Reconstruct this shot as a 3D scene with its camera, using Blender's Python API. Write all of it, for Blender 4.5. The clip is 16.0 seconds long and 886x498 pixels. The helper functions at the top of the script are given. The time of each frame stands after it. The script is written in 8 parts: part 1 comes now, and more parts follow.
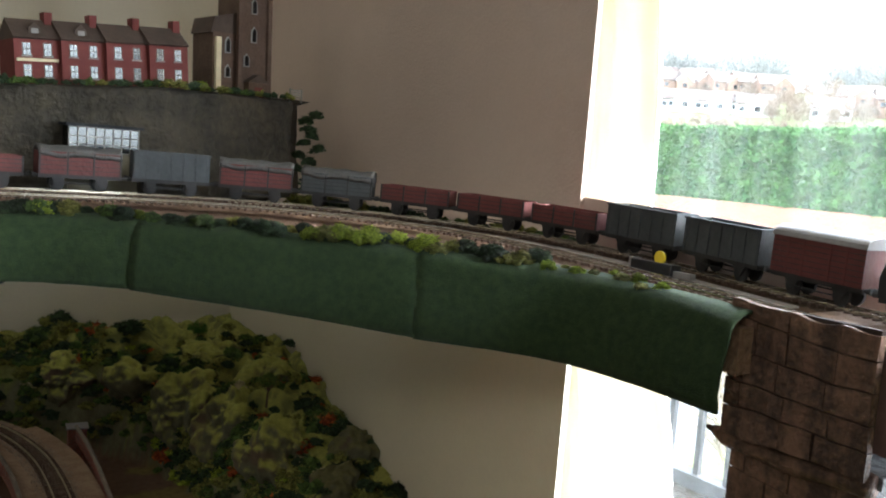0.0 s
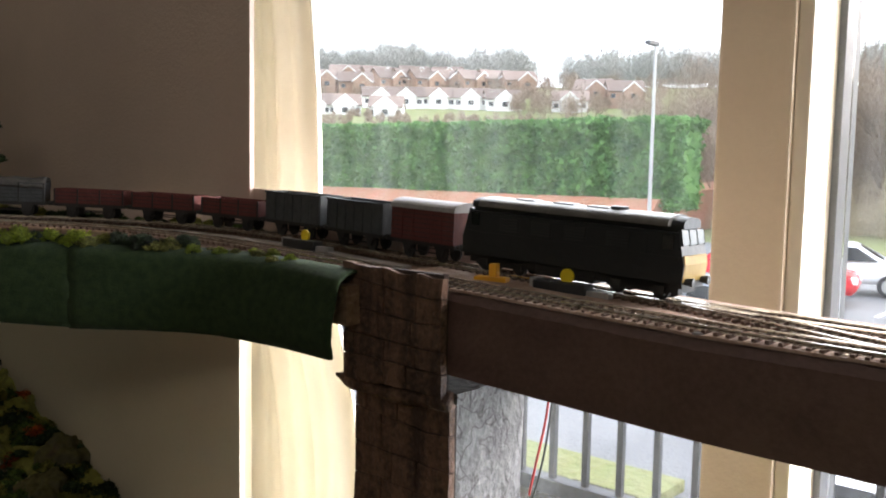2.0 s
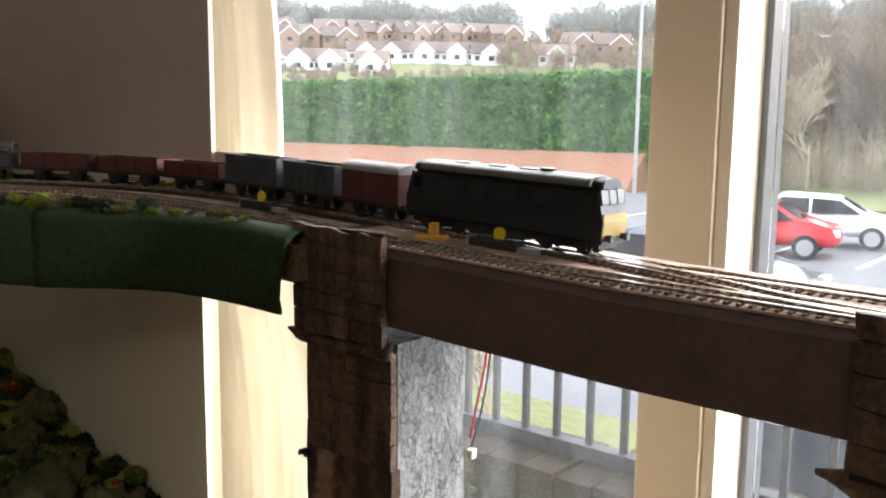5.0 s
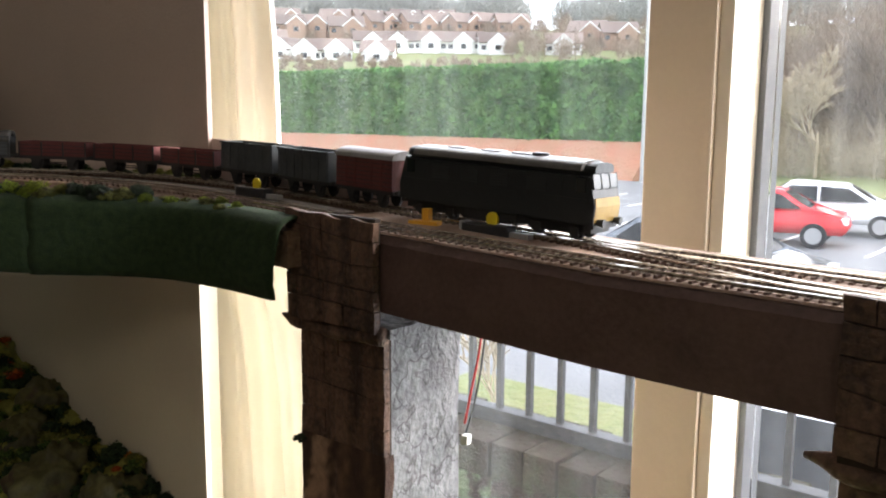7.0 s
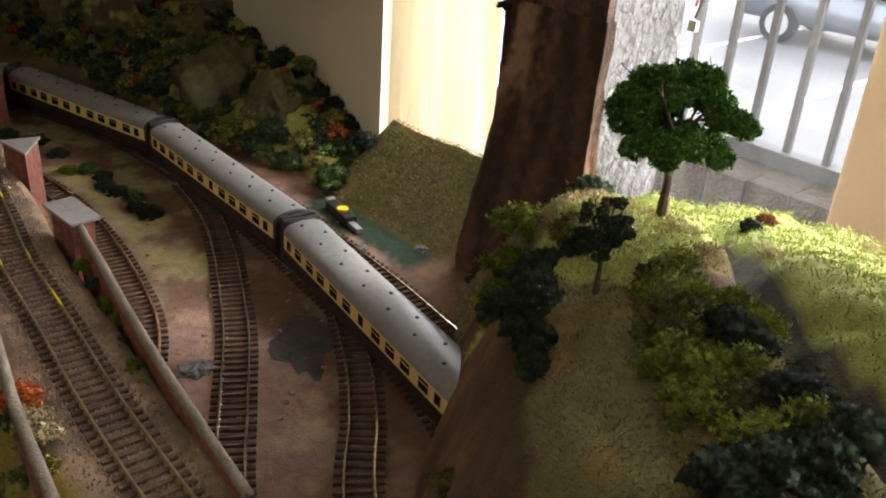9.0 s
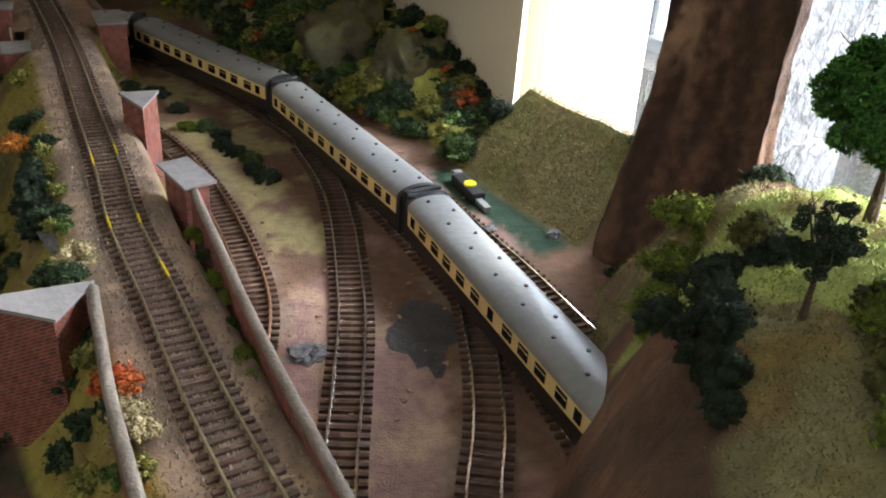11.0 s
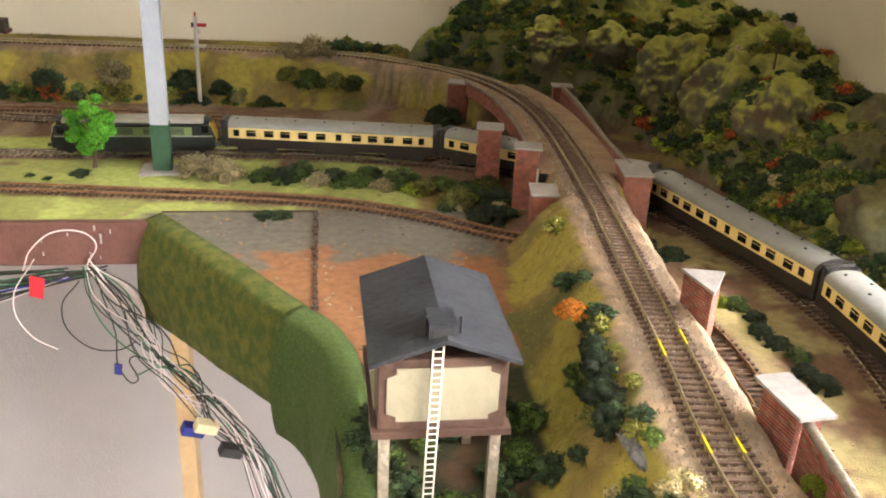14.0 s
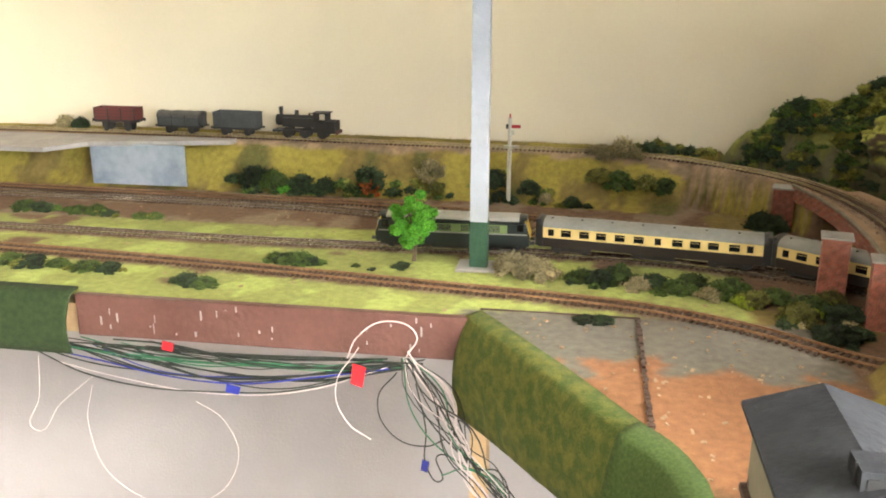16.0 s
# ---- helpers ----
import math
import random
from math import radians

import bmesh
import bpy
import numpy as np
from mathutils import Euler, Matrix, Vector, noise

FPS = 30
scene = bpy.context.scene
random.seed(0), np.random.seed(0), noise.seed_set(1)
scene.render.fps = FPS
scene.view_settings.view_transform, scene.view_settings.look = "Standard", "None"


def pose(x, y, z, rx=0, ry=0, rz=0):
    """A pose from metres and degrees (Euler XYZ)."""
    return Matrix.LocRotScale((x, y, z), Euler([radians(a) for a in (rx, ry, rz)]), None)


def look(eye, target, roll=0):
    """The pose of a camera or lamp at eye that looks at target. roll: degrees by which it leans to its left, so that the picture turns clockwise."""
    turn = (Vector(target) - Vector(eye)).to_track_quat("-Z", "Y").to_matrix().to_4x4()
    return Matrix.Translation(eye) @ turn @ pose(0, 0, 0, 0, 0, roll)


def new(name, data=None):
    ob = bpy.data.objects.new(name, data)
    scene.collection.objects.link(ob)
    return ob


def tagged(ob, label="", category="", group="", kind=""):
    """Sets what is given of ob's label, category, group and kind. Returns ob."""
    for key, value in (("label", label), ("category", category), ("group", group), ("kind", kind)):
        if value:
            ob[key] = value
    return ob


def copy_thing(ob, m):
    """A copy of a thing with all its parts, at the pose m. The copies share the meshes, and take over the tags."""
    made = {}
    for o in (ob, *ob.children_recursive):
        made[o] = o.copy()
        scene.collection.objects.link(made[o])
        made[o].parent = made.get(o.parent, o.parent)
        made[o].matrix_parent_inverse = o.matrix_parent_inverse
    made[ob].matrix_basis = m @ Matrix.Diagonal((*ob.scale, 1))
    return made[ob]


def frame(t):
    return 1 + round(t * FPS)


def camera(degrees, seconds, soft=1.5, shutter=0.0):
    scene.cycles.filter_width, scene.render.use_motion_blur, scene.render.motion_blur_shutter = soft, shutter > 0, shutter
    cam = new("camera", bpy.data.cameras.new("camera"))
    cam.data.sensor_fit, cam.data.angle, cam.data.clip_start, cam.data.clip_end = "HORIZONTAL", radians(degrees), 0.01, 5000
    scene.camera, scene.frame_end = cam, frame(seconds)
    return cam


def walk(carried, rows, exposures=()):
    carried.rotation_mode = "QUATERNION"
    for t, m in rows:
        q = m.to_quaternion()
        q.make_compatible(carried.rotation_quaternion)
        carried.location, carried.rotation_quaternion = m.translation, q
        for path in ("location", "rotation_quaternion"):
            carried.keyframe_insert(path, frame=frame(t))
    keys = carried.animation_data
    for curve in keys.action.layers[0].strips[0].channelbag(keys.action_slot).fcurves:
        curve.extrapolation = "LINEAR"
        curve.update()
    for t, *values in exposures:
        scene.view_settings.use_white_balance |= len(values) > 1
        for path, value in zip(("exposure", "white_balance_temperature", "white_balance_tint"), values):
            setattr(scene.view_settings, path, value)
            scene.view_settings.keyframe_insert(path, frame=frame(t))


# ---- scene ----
cam = camera(53.85, 16.0, soft=1.9)
PATH = [
    (0, (0.256, -1.101, 0.497), (1.3926, 0.5316, 0.2861), 4.32),
    (0.5, (0.248, -1.138, 0.494), (1.5367, 0.3812, 0.3163), 3.78),
    (1, (0.256, -1.171, 0.492), (1.6262, 0.2735, 0.3048), 2.73),
    (1.5, (0.263, -1.200, 0.490), (1.7231, 0.1542, 0.3030), 1.98),
    (2, (0.276, -1.234, 0.491), (1.7989, 0.0497, 0.3096), 1.07),
    (2.5, (0.275, -1.282, 0.484), (1.8571, -0.0758, 0.2786), 0.24),
    (3, (0.269, -1.304, 0.489), (1.8388, -0.0868, 0.2552), 0.48),
    (3.5, (0.270, -1.297, 0.497), (1.8110, -0.0460, 0.2494), 0.80),
    (4, (0.267, -1.289, 0.498), (1.8089, -0.0408, 0.2439), 0.85),
    (4.5, (0.266, -1.288, 0.499), (1.8045, -0.0391, 0.2311), 0.77),
    (7, (0.275, -1.297, 0.495), (1.7952, -0.0332, 0.1911), 0.37),
    (7.5, (0.274, -1.295, 0.495), (1.7891, -0.0294, 0.1756), 0.64),
    (7.7, (0.274, -1.295, 0.495), (1.7846, -0.0332, 0.1412), 0.64),
    (8, (0.254, -1.286, 0.453), (1.7450, -0.0410, -0.0257), 0.70),
    (8.5, (0.247, -1.249, 0.392), (1.6259, 0.0048, -0.3331), 3.35),
    (8.8, (0.240, -1.243, 0.343), (1.5450, 0.0642, -0.4230), 4.14),
    (9, (0.261, -1.222, 0.350), (1.4779, 0.0901, -0.5432), 4.08),
    (9.2, (0.272, -1.211, 0.333), (1.4316, 0.1128, -0.6177), 3.72),
    (11.3, (0.286, -1.147, 0.327), (1.2652, 0.3037, -0.6417), 4.37),
    (11.5, (0.284, -1.140, 0.329), (1.2344, 0.3333, -0.6346), 4.34),
    (12, (0.279, -1.119, 0.332), (1.1522, 0.4152, -0.6090), 4.37),
    (12.5, (0.270, -1.103, 0.333), (1.0656, 0.4806, -0.5943), 4.41),
    (13, (0.254, -1.081, 0.338), (0.9206, 0.5819, -0.5517), 4.42),
    (13.5, (0.217, -1.034, 0.339), (0.6706, 0.7295, -0.4892), 3.96),
    (14, (0.192, -1.009, 0.330), (0.4711, 0.8123, -0.4476), 2.80),
    (14.5, (0.179, -0.993, 0.327), (0.2699, 0.8842, -0.3574), 1.80),
    (15, (0.162, -0.980, 0.321), (0.0360, 0.9127, -0.3128), 1.19),
    (15.5, (0.142, -0.970, 0.316), (-0.1139, 0.9202, -0.2841), 0.73),
    (16, (0.131, -0.964, 0.313), (-0.1867, 0.9273, -0.2560), 0.11),
]
EXPOSURES = [(0.0, 1.4, 5900, 8), (0.3, 1.05, 6200, 10), (0.6, 0.7, 6500, 13), (1.0, 0.38, 6450, 14), (7.5, 0.38, 6450, 15), (8.5, 0.65, 6900, 16), (9.2, 0.82, 6900, 14), (11.3, 1.45, 5800, 12), (12.5, 1.3, 5700, 12), (13.2, 1.85, 6400, 11), (13.5, 2.4, 6800, 14), (14.0, 2.95, 7050, 14), (14.5, 3.35, 7050, 13), (15.2, 3.4, 7050, 11), (16.0, 3.28, 7000, 10)]
walk(cam, [(t, look(eye, target, roll)) for t, eye, target, roll in PATH], EXPOSURES)

# ---- world and light ----
world = bpy.data.worlds.new("sky")
scene.world = world
world.use_nodes = True
wn = world.node_tree.nodes
sky = wn.new("ShaderNodeTexSky")
sky.sky_type, sky.sun_disc = "NISHITA", False
sky.sun_elevation, sky.sun_rotation = radians(28), radians(120)
sky.air_density, sky.dust_density = 1.0, 6.0
grey = wn.new("ShaderNodeMixRGB")
grey.inputs[0].default_value = 0.75
grey.inputs[2].default_value = (8.8, 9.4, 10.2, 1)
world.node_tree.links.new(sky.outputs[0], grey.inputs[1])
world.node_tree.links.new(grey.outputs[0], wn["Background"].inputs[0])
wn["Background"].inputs[1].default_value = 0.34


def lamp(name, kind, energy, m, color=(1, 1, 1), **more):
    data = bpy.data.lights.new(name, kind)
    data.energy, data.color = energy, color
    if kind == "SUN":
        data.angle = more["angle"]
    if kind == "AREA":
        data.shape, data.size, data.size_y = "RECTANGLE", more["size"], more["size_y"]
    ob = new(name, data)
    ob.matrix_world = m
    return ob


lamp("sun", "SUN", 2.2, look((0, 0, 0), (-0.7, 0.62, -0.55)), (1, 0.97, 0.92), angle=radians(14))
# daylight in the window's opening, and an added unseen warm fill inside the room
lamp("window_daylight", "AREA", 35, look((1.105, -1.32, 0.31), (0.1, -1.32, 0.29)), (0.88, 0.95, 1), size=2.4, size_y=1.05)
lamp("ceiling_light_source", "AREA", 4.6, look((-1.6, -2.1, 1.6), (0.6, -0.1, 0.1)), (1, 0.90, 0.72), size=1.6, size_y=0.5)


# ---- materials ----
def mat(name, a, b=None, rough=0.7, scale=60.0, bump=0.0, metal=0.0, fine=6.0, spec=0.4, vary=0.0, contrast=(0.35, 0.65), stretch=None, island=0.0):
    m = bpy.data.materials.new(name)
    m.use_nodes = True
    nt, p = m.node_tree, m.node_tree.nodes["Principled BSDF"]
    b = b or tuple(c * 0.8 for c in a)
    tc = nt.nodes.new("ShaderNodeTexCoord")
    n1 = nt.nodes.new("ShaderNodeTexNoise")
    n1.inputs["Scale"].default_value, n1.inputs["Detail"].default_value = scale, 6
    n2 = nt.nodes.new("ShaderNodeTexNoise")
    n2.inputs["Scale"].default_value, n2.inputs["Detail"].default_value = scale * fine, 3
    for n in (n1, n2):
        nt.links.new(tc.outputs["Object"], n.inputs["Vector"])
    if stretch:
        mp = nt.nodes.new("ShaderNodeMapping")
        mp.inputs["Scale"].default_value = stretch
        nt.links.new(tc.outputs["Object"], mp.inputs[0])
        nt.links.new(mp.outputs[0], n1.inputs["Vector"])
    ramp = nt.nodes.new("ShaderNodeValToRGB")
    ramp.color_ramp.elements[0].position, ramp.color_ramp.elements[1].position = contrast
    ramp.color_ramp.elements[0].color, ramp.color_ramp.elements[1].color = (*a, 1), (*b, 1)
    mix = nt.nodes.new("ShaderNodeMath")
    mix.operation = "MULTIPLY_ADD"
    nt.links.new(n2.outputs["Fac"], mix.inputs[0])
    mix.inputs[1].default_value = 0.45
    sub = nt.nodes.new("ShaderNodeMath")
    sub.operation = "MULTIPLY_ADD"
    nt.links.new(n1.outputs["Fac"], sub.inputs[0])
    sub.inputs[1].default_value, sub.inputs[2].default_value = 0.8, -0.125
    nt.links.new(sub.outputs[0], mix.inputs[2])
    nt.links.new(mix.outputs[0], ramp.inputs[0])
    out = ramp.outputs[0]
    if vary:
        info = nt.nodes.new("ShaderNodeObjectInfo")
        hsv = nt.nodes.new("ShaderNodeHueSaturation")
        ma = nt.nodes.new("ShaderNodeMapRange")
        ma.inputs[3].default_value, ma.inputs[4].default_value = 1 - vary, 1 + vary
        nt.links.new(info.outputs["Random"], ma.inputs[0])
        nt.links.new(ma.outputs[0], hsv.inputs["Value"])
        nt.links.new(out, hsv.inputs["Color"])
        out = hsv.outputs[0]
    if island:
        geo = nt.nodes.new("ShaderNodeNewGeometry")
        hsv = nt.nodes.new("ShaderNodeHueSaturation")
        ma = nt.nodes.new("ShaderNodeMapRange")
        ma.inputs[3].default_value, ma.inputs[4].default_value = 1 - island, 1 + island
        nt.links.new(geo.outputs["Random Per Island"], ma.inputs[0])
        nt.links.new(ma.outputs[0], hsv.inputs["Value"])
        nt.links.new(out, hsv.inputs["Color"])
        out = hsv.outputs[0]
    nt.links.new(out, p.inputs["Base Color"])
    p.inputs["Roughness"].default_value, p.inputs["Metallic"].default_value = rough, metal
    p.inputs["Specular IOR Level"].default_value = spec
    if bump:
        bp = nt.nodes.new("ShaderNodeBump")
        bp.inputs["Strength"].default_value, bp.inputs["Distance"].default_value = bump, 0.35 / scale
        nt.links.new(mix.outputs[0], bp.inputs["Height"])
        nt.links.new(bp.outputs[0], p.inputs["Normal"])
    return m


M = dict(
    wall=mat("wall_paint", (0.74, 0.67, 0.53), (0.70, 0.63, 0.50), 0.85, 5, 0.02, fine=40),
    board_back=mat("backscene_paint", (0.56, 0.44, 0.37), (0.52, 0.41, 0.345), 0.85, 9, 0.1, fine=30),
    ceiling=mat("ceiling_paint", (0.8, 0.78, 0.72), None, 0.9, 6),
    floor=mat("carpet", (0.25, 0.22, 0.2), (0.2, 0.18, 0.17), 0.95, 40, 0.4),
    cream=mat("cream_gloss", (0.72, 0.58, 0.42), (0.69, 0.55, 0.40), 0.45, 7, 0.06, fine=30),
    upvc=mat("white_plastic", (0.85, 0.87, 0.88), (0.8, 0.82, 0.84), 0.3, 9),
    gasket=mat("dark_gasket", (0.06, 0.065, 0.075), (0.10, 0.105, 0.115), 0.5, 30),
    curtain=mat("curtain_cloth", (0.86, 0.81, 0.70), (0.80, 0.75, 0.64), 0.9, 14, 0.04, fine=60),
    earth=mat("earth", (0.115, 0.062, 0.036), (0.20, 0.12, 0.07), 0.95, 34, 0.9),
    orange_earth=mat("orange_earth", (0.30, 0.135, 0.065), (0.38, 0.20, 0.105), 0.95, 16, 0.7, fine=9),
    grey_earth=mat("grey_earth", (0.14, 0.13, 0.115), (0.22, 0.20, 0.17), 0.9, 18, 0.6, fine=9),
    grass=mat("scatter_grass", (0.20, 0.235, 0.055), (0.33, 0.34, 0.12), 0.95, 30, 0.8, fine=12, island=0.35),
    dry_grass=mat("dry_grass", (0.20, 0.15, 0.04), (0.32, 0.23, 0.06), 0.95, 26, 0.9, fine=12, island=0.35),
    bright_grass=mat("bright_grass", (0.34, 0.40, 0.09), (0.48, 0.52, 0.17), 0.95, 34, 0.8, fine=12, island=0.35),
    olive=mat("olive_turf", (0.13, 0.135, 0.035), (0.24, 0.23, 0.06), 0.95, 30, 0.9, fine=10, island=0.35),
    ballast=mat("ballast", (0.15, 0.115, 0.088), (0.30, 0.235, 0.185), 0.95, 120, 1.0, fine=5),
    path=mat("earth_path", (0.27, 0.17, 0.105), (0.36, 0.25, 0.165), 0.95, 45, 0.7),
    rock=mat("plaster_rock", (0.055, 0.055, 0.038), (0.15, 0.135, 0.09), 0.9, 26, 1.0, fine=7),
    cliff=mat("cliff_rock", (0.028, 0.024, 0.018), (0.07, 0.056, 0.038), 0.9, 17, 0.6, fine=7),
    skirt=mat("grass_mat", (0.011, 0.023, 0.007), (0.022, 0.040, 0.011), 0.95, 160, 0.5, fine=6),
    skirt_dry=mat("grass_mat_yellowed", (0.05, 0.078, 0.014), (0.15, 0.14, 0.03), 0.95, 90, 0.6, fine=6, contrast=(0.4, 0.75)),
    deckpaint=mat("brown_wood_paint", (0.078, 0.042, 0.034), (0.115, 0.064, 0.052), 0.55, 28, 0.12, fine=8),
    decktop=mat("worn_deck_top", (0.30, 0.19, 0.14), (0.42, 0.31, 0.25), 0.75, 40, 0.5, fine=8),
    fascia=mat("fascia_paint", (0.085, 0.036, 0.030), (0.115, 0.05, 0.041), 0.5, 22, 0.2, fine=8),
    stone=mat("painted_stone", (0.042, 0.022, 0.015), (0.15, 0.08, 0.05), 0.7, 38, 0.6, fine=6, vary=0.07, stretch=(1, 1.3, 0.26), contrast=(0.38, 0.62)),
    # yellow, green and glass darkened for the shaded side of the backlit goods diesel
    shaded_yellow=mat("dulled_warning_yellow", (0.26, 0.165, 0.03), (0.20, 0.125, 0.025), 0.6, 60),
    backlit_green=mat("grimy_dark_green", (0.010, 0.012, 0.013), (0.015, 0.016, 0.017), 0.5, 40, 0.1),
    shaded_glass=mat("dim_cab_glass", (0.06, 0.065, 0.075), (0.04, 0.045, 0.05), 0.15, 60, spec=0.5),
    # pale grey stands in for the sky reflected in the cab windows
    cab_glass=mat("pale_cab_glass", (0.16, 0.17, 0.18), (0.10, 0.11, 0.12), 0.12, 60, spec=0.6),
    brassrail=mat("yellowed_rail", (0.42, 0.34, 0.20), (0.60, 0.51, 0.34), 0.28, 60, metal=0.8, fine=4),
    pale_ballast=mat("pale_ballast", (0.20, 0.15, 0.115), (0.42, 0.34, 0.28), 0.95, 160, 0.6, fine=5),
    plaster=mat("bare_plaster", (0.30, 0.29, 0.29), (0.52, 0.51, 0.51), 0.8, 24, 0.9, fine=7),
    mortar=mat("dark_joint", (0.022, 0.013, 0.009), (0.035, 0.021, 0.014), 0.9, 60),
    brick=mat("red_brick", (0.24, 0.075, 0.05), (0.36, 0.14, 0.10), 0.85, 90, 0.5, vary=0.25),
    brickjoint=mat("brick_joint", (0.36, 0.27, 0.22), (0.28, 0.2, 0.16), 0.9, 120),
    slab=mat("grey_card_slab", (0.25, 0.235, 0.235), (0.33, 0.31, 0.30), 0.6, 30, 0.15),
    parapet=mat("parapet_coping", (0.17, 0.14, 0.11), (0.25, 0.21, 0.165), 0.8, 50, 0.5),
    slate=mat("slate_roof", (0.013, 0.014, 0.018), (0.026, 0.028, 0.034), 0.7, 28, 0.25, spec=0.2),
    chocolate=mat("dark_timber", (0.05, 0.028, 0.022), (0.075, 0.042, 0.032), 0.5, 40, 0.2),
    creampanel=mat("cream_panel", (0.22, 0.195, 0.14), (0.19, 0.17, 0.12), 0.7, 30, 0.1),
    ladder=mat("white_ladder", (0.52, 0.50, 0.44), (0.43, 0.41, 0.36), 0.6, 60),
    rail=mat("nickel_rail", (0.48, 0.42, 0.35), (0.66, 0.61, 0.54), 0.2, 60, metal=0.9, fine=4),
    rustrail=mat("rusty_rail", (0.22, 0.115, 0.06), (0.30, 0.18, 0.10), 0.5, 60, metal=0.5),
    sleeper=mat("brown_sleeper", (0.075, 0.042, 0.028), (0.125, 0.075, 0.05), 0.85, 90, 0.4, vary=0.2),
    yellow=mat("yellow_plastic", (0.80, 0.62, 0.02), (0.75, 0.56, 0.02), 0.4, 30),
    orangey=mat("orange_plastic", (0.85, 0.42, 0.03), (0.75, 0.36, 0.03), 0.45, 30),
    black=mat("black_plastic", (0.018, 0.018, 0.02), (0.03, 0.03, 0.032), 0.45, 50),
    steel=mat("grey_metal", (0.4, 0.4, 0.4), (0.5, 0.5, 0.5), 0.4, 50, metal=0.7),
    white=mat("white_paint", (0.36, 0.385, 0.44), (0.31, 0.335, 0.385), 0.55, 14, 0.2),
    darkgreen=mat("dark_green_paint", (0.018, 0.06, 0.035), (0.03, 0.08, 0.045), 0.6, 25, 0.3),
    wood=mat("bare_wood", (0.52, 0.36, 0.20), (0.43, 0.29, 0.16), 0.6, 16, 0.2),
    red=mat("red_tape", (0.46, 0.015, 0.025), None, 0.5, 20),
    blue=mat("blue_tape", (0.02, 0.03, 0.26), None, 0.5, 20),
    wireblack=mat("black_wire", (0.02, 0.025, 0.022), None, 0.4, 40),
    wiregreen=mat("green_wire", (0.03, 0.16, 0.08), None, 0.4, 40),
    wirewhite=mat("white_wire", (0.66, 0.56, 0.57), None, 0.4, 40),
    wirered=mat("red_wire", (0.5, 0.02, 0.02), None, 0.4, 40),
    bark=mat("model_bark", (0.075, 0.05, 0.032), (0.12, 0.085, 0.055), 0.9, 90, 0.8),
    leaf_mid=mat("foliage_mid", (0.040, 0.075, 0.014), (0.10, 0.155, 0.032), 0.9, 90, 0.9, vary=0.3, island=0.6),
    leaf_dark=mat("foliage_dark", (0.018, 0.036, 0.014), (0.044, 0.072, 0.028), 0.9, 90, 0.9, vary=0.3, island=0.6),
    leaf_lime=mat("foliage_lime", (0.20, 0.28, 0.016), (0.36, 0.43, 0.045), 0.9, 90, 0.9, vary=0.25, island=0.6),
    leaf_olive=mat("foliage_olive", (0.11, 0.12, 0.022), (0.23, 0.22, 0.05), 0.9, 90, 0.9, vary=0.3, island=0.6),
    leaf_straw=mat("foliage_straw", (0.36, 0.30, 0.15), (0.52, 0.44, 0.25), 0.9, 90, 0.9, vary=0.2, island=0.6),
    leaf_rust=mat("foliage_rust", (0.26, 0.045, 0.012), (0.42, 0.11, 0.02), 0.9, 90, 0.9, vary=0.3, island=0.6),
    leaf_orange=mat("foliage_orange", (0.72, 0.22, 0.02), (0.85, 0.33, 0.04), 0.9, 90, 0.9, island=0.6),
    leaf_spring=mat("foliage_spring", (0.06, 0.28, 0.02), (0.14, 0.42, 0.04), 0.9, 90, 0.9, vary=0.1, island=0.6),
    leaf_tree=mat("foliage_tree", (0.035, 0.12, 0.012), (0.09, 0.22, 0.03), 0.9, 90, 0.9, vary=0.1, island=0.6),
    hedge=mat("conifer_hedge", (0.05, 0.14, 0.035), (0.12, 0.27, 0.06), 0.9, 1.2, 0.8),
    bank=mat("red_bank", (0.36, 0.15, 0.09), (0.30, 0.17, 0.10), 0.95, 0.7, 0.5),
    tarmac=mat("tarmac", (0.12, 0.123, 0.13), (0.17, 0.174, 0.18), 0.75, 0.6, 0.3, fine=30),
    field=mat("field_grass", (0.115, 0.15, 0.045), (0.17, 0.17, 0.075), 0.95, 0.3, 0.3, fine=20),
    twig=mat("winter_twigs", (0.17, 0.125, 0.09), (0.26, 0.20, 0.145), 0.9, 0.8, vary=0.2),
    twigpale=mat("pale_winter_twigs", (0.33, 0.27, 0.18), (0.44, 0.37, 0.26), 0.9, 0.8),
    # distance haze is put into this colour, paler and greyer than the near twigs
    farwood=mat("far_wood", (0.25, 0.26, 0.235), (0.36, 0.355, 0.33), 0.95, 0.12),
    trim=mat("pale_trim", (0.80, 0.70, 0.56), (0.76, 0.66, 0.52), 0.45, 7, 0.05),
    greyframe=mat("grey_frame", (0.17, 0.18, 0.20), (0.21, 0.22, 0.24), 0.4, 30),
    render_white=mat("white_render", (0.78, 0.77, 0.74), None, 0.8, 2),
    farbrick=mat("far_brick", (0.27, 0.17, 0.12), (0.33, 0.22, 0.16), 0.85, 2),
    tile=mat("roof_tile", (0.13, 0.095, 0.08), (0.18, 0.135, 0.115), 0.8, 2, vary=0.3),
    mossy=mat("mossy_brick", (0.034, 0.018, 0.011), (0.034, 0.036, 0.014), 0.9, 9, 0.7, vary=0.2),
    mossystreak=mat("lichen_streaked_brick", (0.032, 0.018, 0.011), (0.12, 0.17, 0.095), 0.9, 7, 0.7, contrast=(0.55, 0.64), stretch=(1, 1, 0.35)),
    iron=mat("black_iron", (0.035, 0.037, 0.042), (0.06, 0.062, 0.07), 0.5, 40),
    carred=mat("red_car_paint", (0.62, 0.02, 0.03), None, 0.25, 2),
